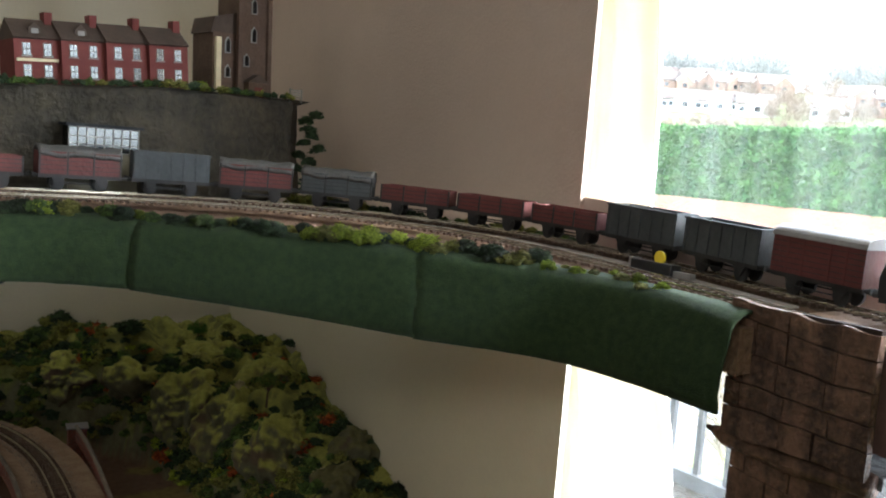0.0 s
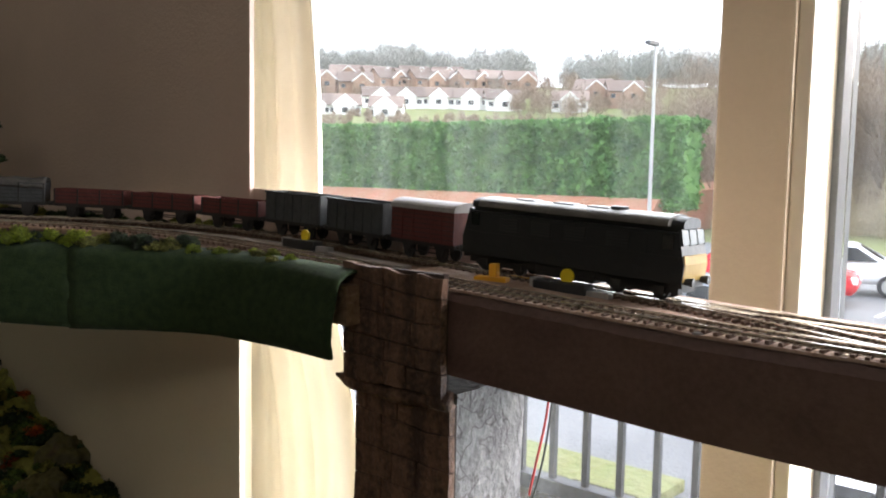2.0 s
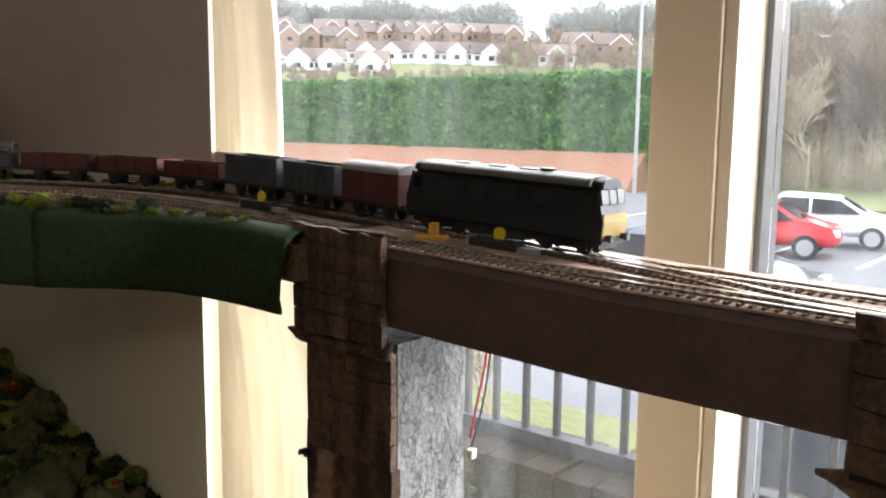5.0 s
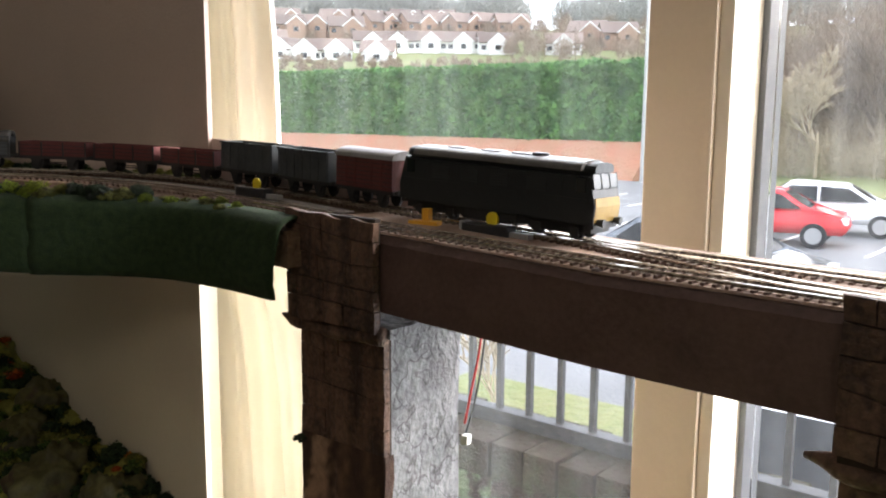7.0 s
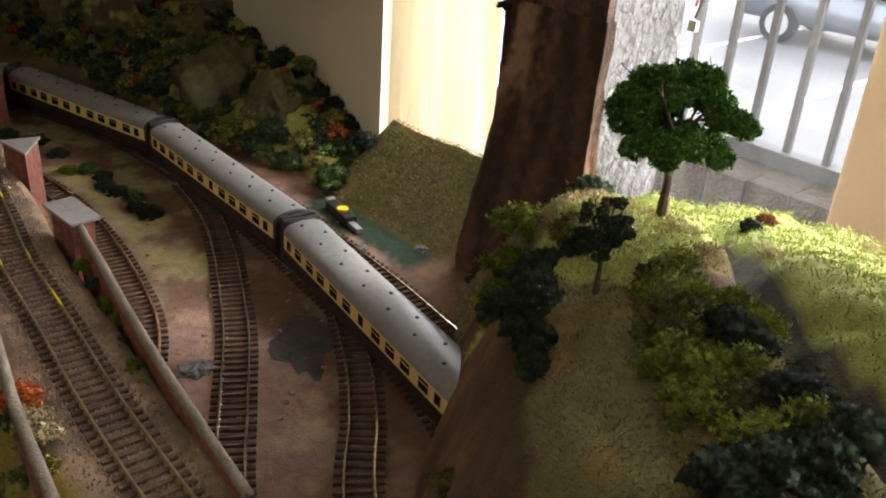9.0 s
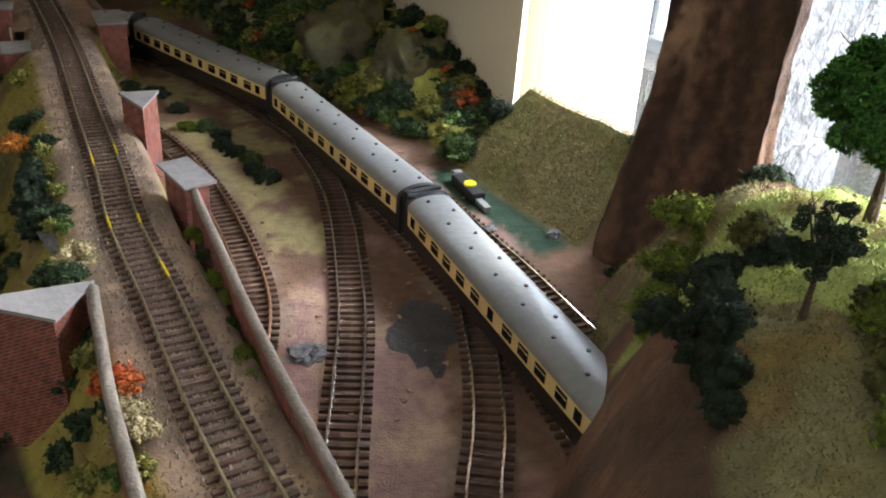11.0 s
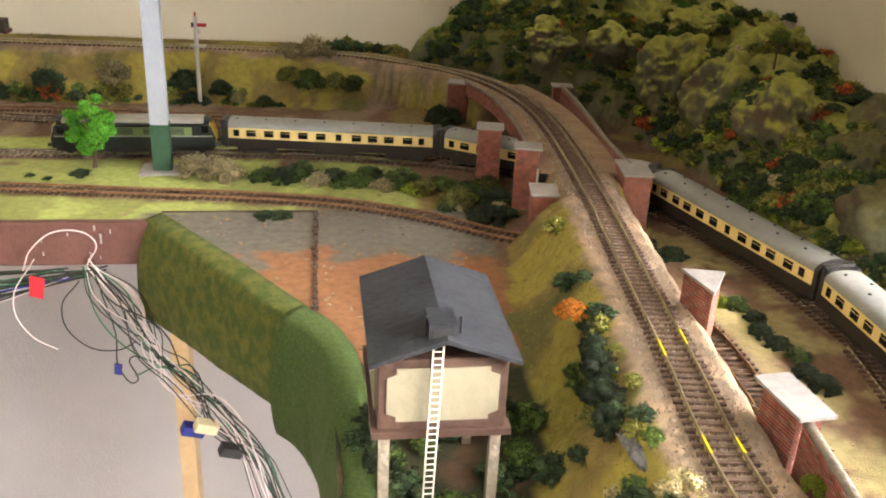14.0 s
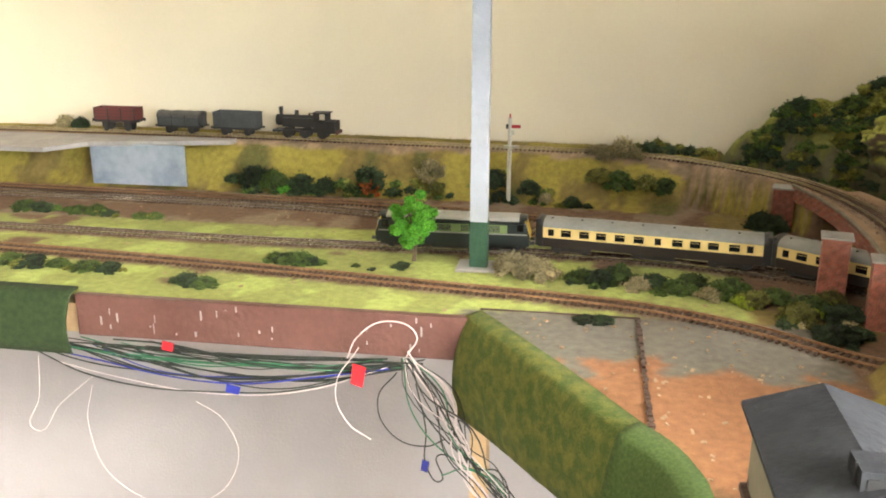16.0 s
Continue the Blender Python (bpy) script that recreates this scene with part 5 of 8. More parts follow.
# west slope of the embankment
for i in range(64):
    s = RAISED.near(0.4, -0.88)[0] + (0.75 * i / 64)
    c, d = RAISED.at(s), RAISED.heading(s)
    q = c + Vector((-d.y, d.x, 0)) * random.uniform(0.032, 0.058)
    col = random.choices(("leaf_dark", "leaf_olive", "leaf_straw", "leaf_rust", "leaf_mid"), (6, 3, 2, 0.7, 2))[0]
    if -0.47 < q.y < -0.30 and random.random() < 0.85 or q.y > -0.29:
        continue
    bush(q.x, q.y, random.uniform(0.008, 0.018), col, join=True)
bush(0.365, -0.484, 0.015, "leaf_orange", z=0.055, where="on the embankment slope")
bush(0.376, -0.50, 0.012, "leaf_dark", z=0.05, where="on the embankment slope")
for x, y, r in ((0.362, -0.555, 0.018), (0.358, -0.585, 0.017), (0.368, -0.53, 0.014), (0.352, -0.61, 0.014)):
    bush(x, y, r, "leaf_dark", z=0.048, tall=1.0, where="on the embankment slope")
# only dark greens here, to carry the shade round the water tank
for i in range(70):
    bush(0.215 + random.uniform(0, 0.125), -0.50 - 0.0065 * i, random.uniform(0.009, 0.02), random.choice(("leaf_dark", "leaf_dark", "leaf_dark", "leaf_mid")), join=True)
for x, y in ((0.228, -0.53), (0.222, -0.55), (0.226, -0.575)):
    bush(x, y, 0.018, "leaf_dark", where="beside the water tank")
for x, y, r, c in ((0.60, -0.905, 0.013, "leaf_lime"), (0.59, -0.915, 0.011, "leaf_lime"), (0.612, -0.905, 0.012, "leaf_mid")):
    bush(x, y, r, c, tall=1.0, where="at the foot of the viaduct pier")
# hillside under the viaduct
for x, y, r, c in ((0.584, -1.031, 0.012, "leaf_lime"), (0.57, -1.053, 0.012, "leaf_lime"), (0.572, -1.07, 0.011, "leaf_lime"), (0.57, -1.081, 0.010, "leaf_lime"), (0.505, -1.123, 0.011, "leaf_lime"), (0.521, -1.131, 0.012, "leaf_lime"), (0.587, -1.02, 0.010, "leaf_olive"), (0.60, -1.025, 0.011, "leaf_lime"), (0.523, -1.078, 0.013, "leaf_lime"), (0.519, -1.093, 0.013, "leaf_lime"), (0.519, -1.106, 0.012, "leaf_olive"), (0.505, -1.096, 0.011, "leaf_lime"), (0.537, -1.063, 0.012, "leaf_olive"), (0.53, -1.072, 0.012, "leaf_lime"),
                   (0.538, -1.093, 0.013, "leaf_lime"), (0.545, -1.068, 0.012, "leaf_lime"), (0.552, -1.079, 0.012, "leaf_dark"), (0.556, -1.09, 0.009, "leaf_dark"), (0.533, -1.12, 0.013, "leaf_dark"), (0.478, -1.127, 0.013, "leaf_dark"), (0.507, -1.142, 0.014, "leaf_dark"), (0.491, -1.135, 0.013, "leaf_dark"), (0.525, -1.145, 0.012, "leaf_dark"), (0.555, -1.06, 0.010, "leaf_olive"), (0.563, -1.04, 0.011, "leaf_lime"), (0.548, -1.05, 0.010, "leaf_olive")):
    bush(x, y, r * 1.3, c, tall=0.85, where="on the hillside below the viaduct")
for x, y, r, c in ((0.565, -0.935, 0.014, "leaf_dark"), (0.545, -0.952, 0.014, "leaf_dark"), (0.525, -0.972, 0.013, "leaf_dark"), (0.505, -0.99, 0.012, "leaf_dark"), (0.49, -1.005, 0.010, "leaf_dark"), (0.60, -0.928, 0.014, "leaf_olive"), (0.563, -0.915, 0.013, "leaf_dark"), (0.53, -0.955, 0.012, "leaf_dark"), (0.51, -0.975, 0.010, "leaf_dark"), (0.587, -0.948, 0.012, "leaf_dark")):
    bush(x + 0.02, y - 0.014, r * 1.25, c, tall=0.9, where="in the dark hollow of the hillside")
for x, y, r, c in ((0.62, -0.90, 0.02, "leaf_lime"), (0.60, -0.915, 0.018, "leaf_lime"), (0.64, -0.885, 0.02, "leaf_lime"), (0.595, -0.949, 0.015, "leaf_dark"), (0.58, -0.954, 0.014, "leaf_dark"), (0.565, -0.969, 0.014, "leaf_dark"), (0.55, -0.979, 0.013, "leaf_dark"), (0.605, -0.959, 0.013, "leaf_dark"), (0.735, -0.838, 0.016, "leaf_dark"), (0.745, -0.86, 0.024, "leaf_dark"), (0.72, -0.875, 0.018, "leaf_dark"), (0.48, -1.0, 0.012, "leaf_olive"), (0.74, -0.985, 0.01, "leaf_dark"), (0.77, -0.98, 0.008, "leaf_rust")):
    bush(x, y, r, c, where="at the foot of the viaduct pier")
bush(0.742, -0.752, 0.007, "leaf_dark", z=0.221, where="stuck to the viaduct pier")
# along the edge of the upper deck
ed = Way(EDGE)
for i in range(95):
    s = ed.len * (0.42 + 0.56 * i / 95)
    c, d = ed.at(s), ed.heading(s)
    q = c + Vector((-d.y, d.x, 0)) * random.uniform(-0.002, 0.018)
    col, r = random.choice(("leaf_mid", "leaf_dark", "leaf_dark", "leaf_olive")), random.uniform(0.009, 0.015)
    if 0.555 < q.x < 0.632 and i % 2:
        col, r = "leaf_lime", random.uniform(0.011, 0.017)
    if 0.40 < q.x < 0.47 and i % 3 == 0:
        col = "leaf_lime"
    if q.y < -0.61:
        col, r = ("leaf_olive" if i % 2 else "leaf_lime"), random.uniform(0.006, 0.009)
    if q.y < -0.70:
        continue
    bush(q.x, q.y, r, col, z=c.z + 0.009, where="along the upper deck edge")
bush(0.385, -0.36, 0.012, "leaf_lime", z=0.43, where="along the upper deck edge")
for i in range(26):
    s = UP_OUT.near(0.66, -0.235)[0] + 0.013 * i
    c, d = UP_OUT.at(s), UP_OUT.heading(s)
    q = c + Vector((-d.y, d.x, 0)) * (0.03 + random.uniform(0, 0.012))
    bush(min(q.x, 0.862), q.y, random.uniform(0.012, 0.02) * (1.15 - 0.03 * i), random.choice(("leaf_dark", "leaf_dark", "leaf_olive", "leaf_mid")), z=c.z - 0.004, join=True)


def limb(bm, a, b, r0, r1, n=7):
    cyl(bm, a, b, r0, r1, n)


def leafy_tree(x, y, z, h, crown, color, label, trunk=0.35, leaves=2600, seed=0, low=0.5):
    t = thing("tree", label, "tree", pose(x, y, z), group="model trees")
    rnd = random.Random(seed)
    bm = bmesh.new()
    top = Vector((0.02 * h, 0, h * 0.66))
    mid = Vector((0.015 * h, 0.01 * h, h * trunk))
    limb(bm, (0, 0, -0.03 * h), mid, 0.035 * h, 0.022 * h, 8)
    limb(bm, mid, top, 0.022 * h, 0.01 * h)
    for k in range(9):
        a = k * 2.4 + rnd.uniform(-0.3, 0.3)
        st = mid.lerp(top, rnd.uniform(0, 0.7))
        e = Vector((math.cos(a) * crown * rnd.uniform(0.45, 0.8), math.sin(a) * crown * rnd.uniform(0.45, 0.8), h * rnd.uniform(0.5, 0.85)))
        limb(bm, st, e, 0.013 * h, 0.005 * h, 6)
        for _ in range(2):
            e2 = e + Vector((rnd.uniform(-1, 1), rnd.uniform(-1, 1), rnd.uniform(-0.2, 1))) * crown * 0.3
            limb(bm, e, e2, 0.005 * h, 0.0025 * h, 5)
    part("trunk", bm, "bark", t)
    rng = np.random.default_rng(seed + 5)
    mid_z, half_z = h * (low + 0.97) / 2, h * (0.97 - low) / 2
    clumps = []
    while len(clumps) < 52:
        v = rng.normal(0, 1, 3)
        v *= rng.uniform(0.45, 0.86) / np.linalg.norm(v)
        wide = crown * (1 - 0.16 * max(0.0, v[2]))
        clumps.append(np.array((v[0] * wide, v[1] * wide, mid_z + v[2] * half_z)))
    ctr = np.array(clumps)[rng.integers(0, len(clumps), leaves)]
    d = rng.normal(0, 1, (leaves, 3))
    d /= np.linalg.norm(d, axis=1)[:, None]
    pos = ctr + d * (crown * 0.21 * rng.uniform(0.6, 1.0, leaves)[:, None]) * np.array([1, 1, 0.75])
    tri = pos[:, None] + rng.normal(0, crown * 0.024, (leaves, 4, 3))
    me = bpy.data.meshes.new("crown")
    me.from_pydata(tri.reshape(-1, 3).tolist(), [], np.arange(leaves * 4).reshape(-1, 4).tolist())
    me.materials.append(M[color])
    cr = new("crown", me)
    cr.parent = t
    return t


leafy_tree(0.670, -0.965, height(0.670, -0.965)[0], 0.100, 0.043, "leaf_tree", "green deciduous model tree on the hillside", trunk=0.26, seed=1, leaves=30000, low=0.26)
leafy_tree(0.559, -1.008, height(0.559, -1.008)[0], 0.056, 0.0145, "leaf_dark", "small dark green model tree on the hillside", trunk=0.2, seed=2, leaves=16000, low=0.3)
leafy_tree(0.590, -1.168, height(0.59, -1.168)[0], 0.076, 0.034, "leaf_tree", "dark green model tree near the rock gully", trunk=0.3, seed=3, leaves=16000, low=0.3)
leafy_tree(-0.07, 0.02, 0.0, 0.096, 0.035, "leaf_spring", "bright green model tree on the lower lawn", trunk=0.12, seed=4, leaves=26000, low=0.12)
leafy_tree(0.765, 0.35, 0.135, 0.05, 0.02, "leaf_tree", "small green model tree on the hill crest", trunk=0.4, seed=5, leaves=4000)
leafy_tree(0.835, 0.33, 0.115, 0.045, 0.018, "leaf_mid", "small green model tree on the hill crest", seed=6, leaves=4000)
leafy_tree(0.735, -0.02, 0.14, 0.05, 0.016, "leaf_mid", "small green model tree on the corner hill", seed=7, leaves=4000)

# ---- brick pillars, huts and walls ----
BR = bpy.data.materials.new("model_brickwork")
BR.use_nodes = True
nt = BR.node_tree
bt, tc, nz, mp = nt.nodes.new("ShaderNodeTexBrick"), nt.nodes.new("ShaderNodeTexCoord"), nt.nodes.new("ShaderNodeTexNoise"), nt.nodes.new("ShaderNodeMapping")
bt.inputs["Color1"].default_value, bt.inputs["Color2"].default_value, bt.inputs["Mortar"].default_value = (0.30, 0.055, 0.032, 1), (0.17, 0.038, 0.028, 1), (0.26, 0.16, 0.12, 1)
bt.inputs["Scale"].default_value, bt.inputs["Mortar Size"].default_value = 1.0, 0.00026
bt.inputs["Brick Width"].default_value, bt.inputs["Row Height"].default_value = 0.0042, 0.0017
mp.inputs["Rotation"].default_value = (radians(90), radians(0), radians(35))
nt.links.new(tc.outputs["Object"], mp.inputs[0])
nt.links.new(mp.outputs[0], bt.inputs["Vector"])
nz.inputs["Scale"].default_value = 160
nt.links.new(tc.outputs["Object"], nz.inputs["Vector"])
mx = nt.nodes.new("ShaderNodeMixRGB")
mx.blend_type = "OVERLAY"
mx.inputs[0].default_value = 0.7
nt.links.new(bt.outputs["Color"], mx.inputs[1])
nt.links.new(nz.outputs["Fac"], mx.inputs[2])
nt.links.new(mx.outputs[0], nt.nodes["Principled BSDF"].inputs["Base Color"])
nt.nodes["Principled BSDF"].inputs["Roughness"].default_value = 0.85
bp = nt.nodes.new("ShaderNodeBump")
bp.inputs["Strength"].default_value, bp.inputs["Distance"].default_value = 0.6, 0.0006
nt.links.new(bt.outputs["Fac"], bp.inputs["Height"])
nt.links.new(bp.outputs[0], nt.nodes["Principled BSDF"].inputs["Normal"])


def pillar(outline, z0, z1, label, name="brick_pillar", over=0.003, group="bridge pillars"):
    p = thing(name, label, "pillar", group=group)
    bm = bmesh.new()
    prism(bm, outline, z0, z1 - 0.002, "z")
    part("brickwork", bm, BR, p)
    c = sum((Vector(q) for q in outline), Vector((0, 0))) / len(outline)
    bm = bmesh.new()
    prism(bm, [tuple(Vector(q) + (Vector(q) - c).normalized() * over) for q in outline], z1 - 0.002, z1, "z")
    part("cap", bm, "slab", p, "pale grey flat capping slab")
    return p


def rect(x0, x1, y0, y1, turn=0):
    c = Vector(((x0 + x1) / 2, (y0 + y1) / 2))
    r = Matrix.Rotation(radians(turn), 2)
    return [tuple(c + r @ (Vector(q) - c)) for q in ((x0, y0), (x1, y0), (x1, y1), (x0, y1))]


pillar(rect(0.384, 0.412, 0.245, 0.272, -15), -0.004, 0.058, "red brick pillar at the end of the bridge wall")
pillar(rect(0.404, 0.430, -0.128, -0.103, -12), -0.004, 0.070, "tall red brick pillar beside the bridge")
pillar(rect(0.503, 0.531, -0.200, -0.150, -8), -0.004, 0.064, "red brick bridge pillar with grey cap")
pillar([(0.449, -0.472), (0.475, -0.478), (0.455, -0.508)], -0.004, 0.083, "triangular pale brick buttress beside the raised line")
pillar(rect(0.437, 0.453, -0.652, -0.620, 5), -0.004, 0.083, "small brick buttress with an overhanging grey slab", over=0.007)
pillar([(0.300, -0.745), (0.355, -0.754), (0.333, -0.778)], -0.004, 0.088, "wedge-shaped red brick abutment with a grey top")
pillar(rect(0.405, 0.437, -0.212, -0.178, -8), -0.004, 0.047, "low purple-brick hut with a flat grey roof", "brick_hut")
pillar(rect(0.375, 0.402, -0.056, -0.030, -12), -0.004, 0.072, "brick pillar with pale cap under the bridge")
pillar(rect(0.530, 0.556, 0.205, 0.228, -8), -0.004, 0.064, "brick pillar with pale cap beside the hill")


def parapet(pts, up, down, label, half=0.0029):
    w = Way(pts)
    p = thing("parapet_wall", label, "wall", group="parapet walls")
    bm = bmesh.new()
    w.sweep(bm, [(-half * 0.7, -down), (half * 0.7, -down), (half * 0.7, -0.003), (-half * 0.7, -0.003)], step=0.02)
    part("wall", bm, BR, p)
    bm = bmesh.new()
    w.sweep(bm, [(half * math.cos(a), half * math.sin(a) * 0.8 + up) for a in [k * math.tau / 10 for k in range(10)]], step=0.01)
    part("coping", bm, "parapet", p, "rounded grey-brown coping", smooth=True)


parapet([(0.443, -0.655, 0.078), (0.431, -0.732, 0.078), (0.42, -0.803, 0.079), (0.411, -0.868, 0.080), (0.40, -0.96, 0.082)], 0, 0.08, "retaining wall with rounded coping beside the raised line")
parapet([(0.356, -0.757, 0.086), (0.348, -0.803, 0.087), (0.340, -0.852, 0.088), (0.33, -0.94, 0.09)], 0, 0.088, "retaining wall with rounded coping by the wedge abutment")
parapet([(0.406, 0.25, 0.062), (0.425, 0.16, 0.061), (0.432, 0.08, 0.060), (0.430, -0.02, 0.060), (0.420, -0.11, 0.062)], 0, 0.02, "bridge parapet wall on the yard side")
parapet([(0.541, 0.212, 0.064), (0.540, 0.14, 0.062), (0.533, 0.04, 0.061), (0.523, -0.06, 0.061), (0.518, -0.16, 0.062)], 0, 0.02, "bridge parapet wall on the hill side")
bm = bmesh.new()
RAISED.sweep(bm, [(-0.048, -0.0035), (-0.048, -0.0068), (0.042, -0.0068), (0.042, -0.0035)], S_BRIDGE0 - 0.02, S_BRIDGE1 + 0.02)
solid("bridge_deck", bm, "path", "earth-covered bridge deck over the lower lines", "bridge", kind="structure")

# ---- water tank on legs ----
tk = thing("water_tank", "boxed water tank with slate roof, cream panels and a white ladder", "water tank")
X0, X1, Y0, Y1, Z0, Z1 = 0.220, 0.287, -0.632, -0.546, 0.068, 0.109
bm = bmesh.new()
box(bm, X0, X1, Y0, Y1, Z0, Z1, bevel=0.001)
part("body", bm, "chocolate", tk)


def framed_panel(place, w, h):
    """A cream panel with stepped-in corners."""
    c = 0.005
    o = [(-w / 2 + c, -h / 2), (w / 2 - c, -h / 2), (w / 2 - c, -h / 2 + c * 0.6), (w / 2, -h / 2 + c), (w / 2, h / 2 - c), (w / 2 - c, h / 2 - c * 0.6), (w / 2 - c, h / 2), (-w / 2 + c, h / 2), (-w / 2 + c, h / 2 - c * 0.6), (-w / 2, h / 2 - c), (-w / 2, -h / 2 + c), (-w / 2 + c, -h / 2 + c * 0.6)]
    bm = bmesh.new()
    prism(bm, o, -0.0008, 0.0012, "y")
    bmesh.ops.transform(bm, matrix=place, verts=bm.verts)
    part("panel", bm, "creampanel", tk, "cream panel with notched corners")


zc = (Z0 + Z1) / 2
framed_panel(pose((X0 + X1) / 2, Y0, zc), 0.058, 0.031)
framed_panel(pose((X0 + X1) / 2, Y1, zc), 0.058, 0.031)
framed_panel(pose(X0, (Y0 + Y1) / 2, zc, 0, 0, 90), 0.074, 0.031)
framed_panel(pose(X1, (Y0 + Y1) / 2, zc, 0, 0, 90), 0.074, 0.031)
bm = bmesh.new()
xm = (X0 + X1) / 2
for a, b in ((X0 - 0.005, xm), (X1 + 0.005, xm)):
    prism(bm, [(a, 0.1085), (b, 0.1215), (b, 0.124), (a, 0.111)], Y0 - 0.008, Y1 + 0.01, "y")
part("roof", bm, "slate", tk, "dark slate-grey pitched roof")
bm = bmesh.new()
box(bm, xm - 0.009, xm + 0.005, Y0 - 0.002, Y0 + 0.016, 0.119, 0.130)
part("hatch", bm, "slate", tk, "dark roof hatch box")
bm = bmesh.new()
box(bm, xm - 0.0065, xm + 0.0025, Y0 - 0.0026, Y0 - 0.002, 0.121, 0.127)
part("hatch_opening", bm, "black", tk)
for x in (xm - 0.0095, xm + 0.008):
    bm = bmesh.new()
    cyl(bm, (x, Y0 + 0.004, 0.118), (x, Y0 + 0.004, 0.131), 0.0008, n=6)
    part("rail_post", bm, "black", tk)
for x in (X0 + 0.004, X1 - 0.004):
    for y in (Y0 + 0.004, Y1 - 0.004):
        bm = bmesh.new()
        box(bm, x - 0.0028, x + 0.0028, y - 0.0028, y + 0.0028, -0.004, Z0 + 0.001)
        part("leg", bm, "parapet", tk)
bm = bmesh.new()
box(bm, X0 - 0.003, X1 + 0.003, Y0 - 0.003, Y1 + 0.003, Z0 - 0.004, Z0)
part("floor_frame", bm, "chocolate", tk)
lad = bmesh.new()
A, Bq = Vector((xm - 0.004, Y0 - 0.004, 0.121)), Vector((xm - 0.008, Y0 - 0.012, 0.0))
for dx in (-0.0026, 0.0026):
    cyl(lad, A + Vector((dx, 0, 0)), Bq + Vector((dx, 0, 0)), 0.0005, n=5)
for k in range(34):
    q = A.lerp(Bq, (k + 0.5) / 34)
    cyl(lad, q + Vector((-0.0026, 0, 0)), q + Vector((0.0026, 0, 0)), 0.0004, n=5)
part("ladder", lad, "ladder", tk, "thin white plastic ladder")

# ---- yard details ----
bm = bmesh.new()
random.seed(8)
for k in range(40):
    y = -0.134 - 0.24 * (k + 0.5) / 40
    box(bm, 0.1855 + random.uniform(-0.001, 0.001), 0.1895 + random.uniform(-0.001, 0.001), y - 0.0025, y + 0.0025, -0.001, random.uniform(0.0012, 0.003))
solid("yard_joint", bm, "chocolate", "crumbling dark joint across the yard boards", "joint", kind="structure")
bm = bmesh.new()
box(bm, 0.03, 0.19, -0.1325, -0.1315, 0.0, 0.0018)
solid("yard_edge", bm, "chocolate", "thin dark seam at the back of the yard", "joint", kind="structure")
debris = thing("yard_debris", "loose pale chips and stones on the ground", "debris", kind="stuff")
bm = bmesh.new()
for k in range(420):
    if k < 170:
        x, y = random.uniform(0.06, 0.34), random.uniform(-0.46, -0.14)
        if x < float(np.interp(y, *WEST_EDGE)) + 0.02:
            continue
    elif k < 300:
        x, y = random.uniform(0.44, 0.70), random.uniform(-0.85, -0.5)
    else:
        x, y = random.uniform(-0.6, 0.3), random.uniform(-0.15, 0.3)
    r = random.uniform(0.0006, 0.0022)
    z = height(x, y)[0]
    box(bm, -r, r, -r * 0.7, r * 0.7, -r * 0.3, r * 0.6, pose(x, y, z, random.uniform(-20, 20), random.uniform(-20, 20), random.uniform(0, 360)))
part("chips", bm, "path", debris)
for x, y, w, h in ((0.476, -0.752, 0.014, 0.010), (0.668, -0.667, 0.016, 0.006), (0.72, -0.70, 0.008, 0.006), (0.358, -0.64, 0.006, 0.02)):
    bm = bmesh.new()
    bmesh.ops.create_icosphere(bm, subdivisions=3, radius=1)
    for v in bm.verts:
        v.co = Vector((v.co.x * w, v.co.y * h, v.co.z * 0.003)) * (1 + 0.5 * noise.noise(v.co * 2.5 + Vector((x * 50, 0, 0))))
    solid("plaster_patch", bm, "plaster", "bare pale plaster patch on the ground", "plaster patch", m=pose(x, y, height(x, y)[0]))
bm = bmesh.new()
bmesh.ops.create_icosphere(bm, subdivisions=3, radius=1)
for v in bm.verts:
    v.co = Vector((v.co.x * 0.024, v.co.y * 0.052, v.co.z * 0.0015)) * (1 + 0.4 * noise.noise(v.co * 2) + 0.08 * noise.noise(v.co * 5))
solid("ash_patch", bm, "ash", "dark grey ash patch between the sidings", "ash patch", kind="structure", m=pose(0.545, -0.775, -0.0003, 0, 0, -32))


def point_motor(m, length=0.045, flat=False, label="black point motor with a yellow disc beside the track"):
    p = thing("point_motor", label, "point motor", m, group="point motors")
    bm = bmesh.new()
    box(bm, -length / 2, length / 2, -0.006, 0.006, -0.003, 0.006, bevel=0.0015)
    part("case", bm, "black", p)
    bm = bmesh.new()
    box(bm, length / 2, length / 2 + 0.018, -0.003, 0.003, -0.003, 0.0015)
    part("rod", bm, "steel", p, "grey metal drive rod")
    bm = bmesh.new()
    if flat:
        cyl(bm, (0.004, 0, 0.0058), (0.004, 0, 0.0078), 0.0055, n=18)
    else:
        cyl(bm, (0.004, -0.001, 0.010), (0.004, 0.001, 0.010), 0.0055, n=18)
    part("disc", bm, "yellow", p, "bright yellow disc")
    bm = bmesh.new()
    box(bm, -length / 2 - 0.004, -length / 2 + 0.002, -0.004, 0.004, -0.003, 0.007)
    part("end_cap", bm, "slab", p)
    return p


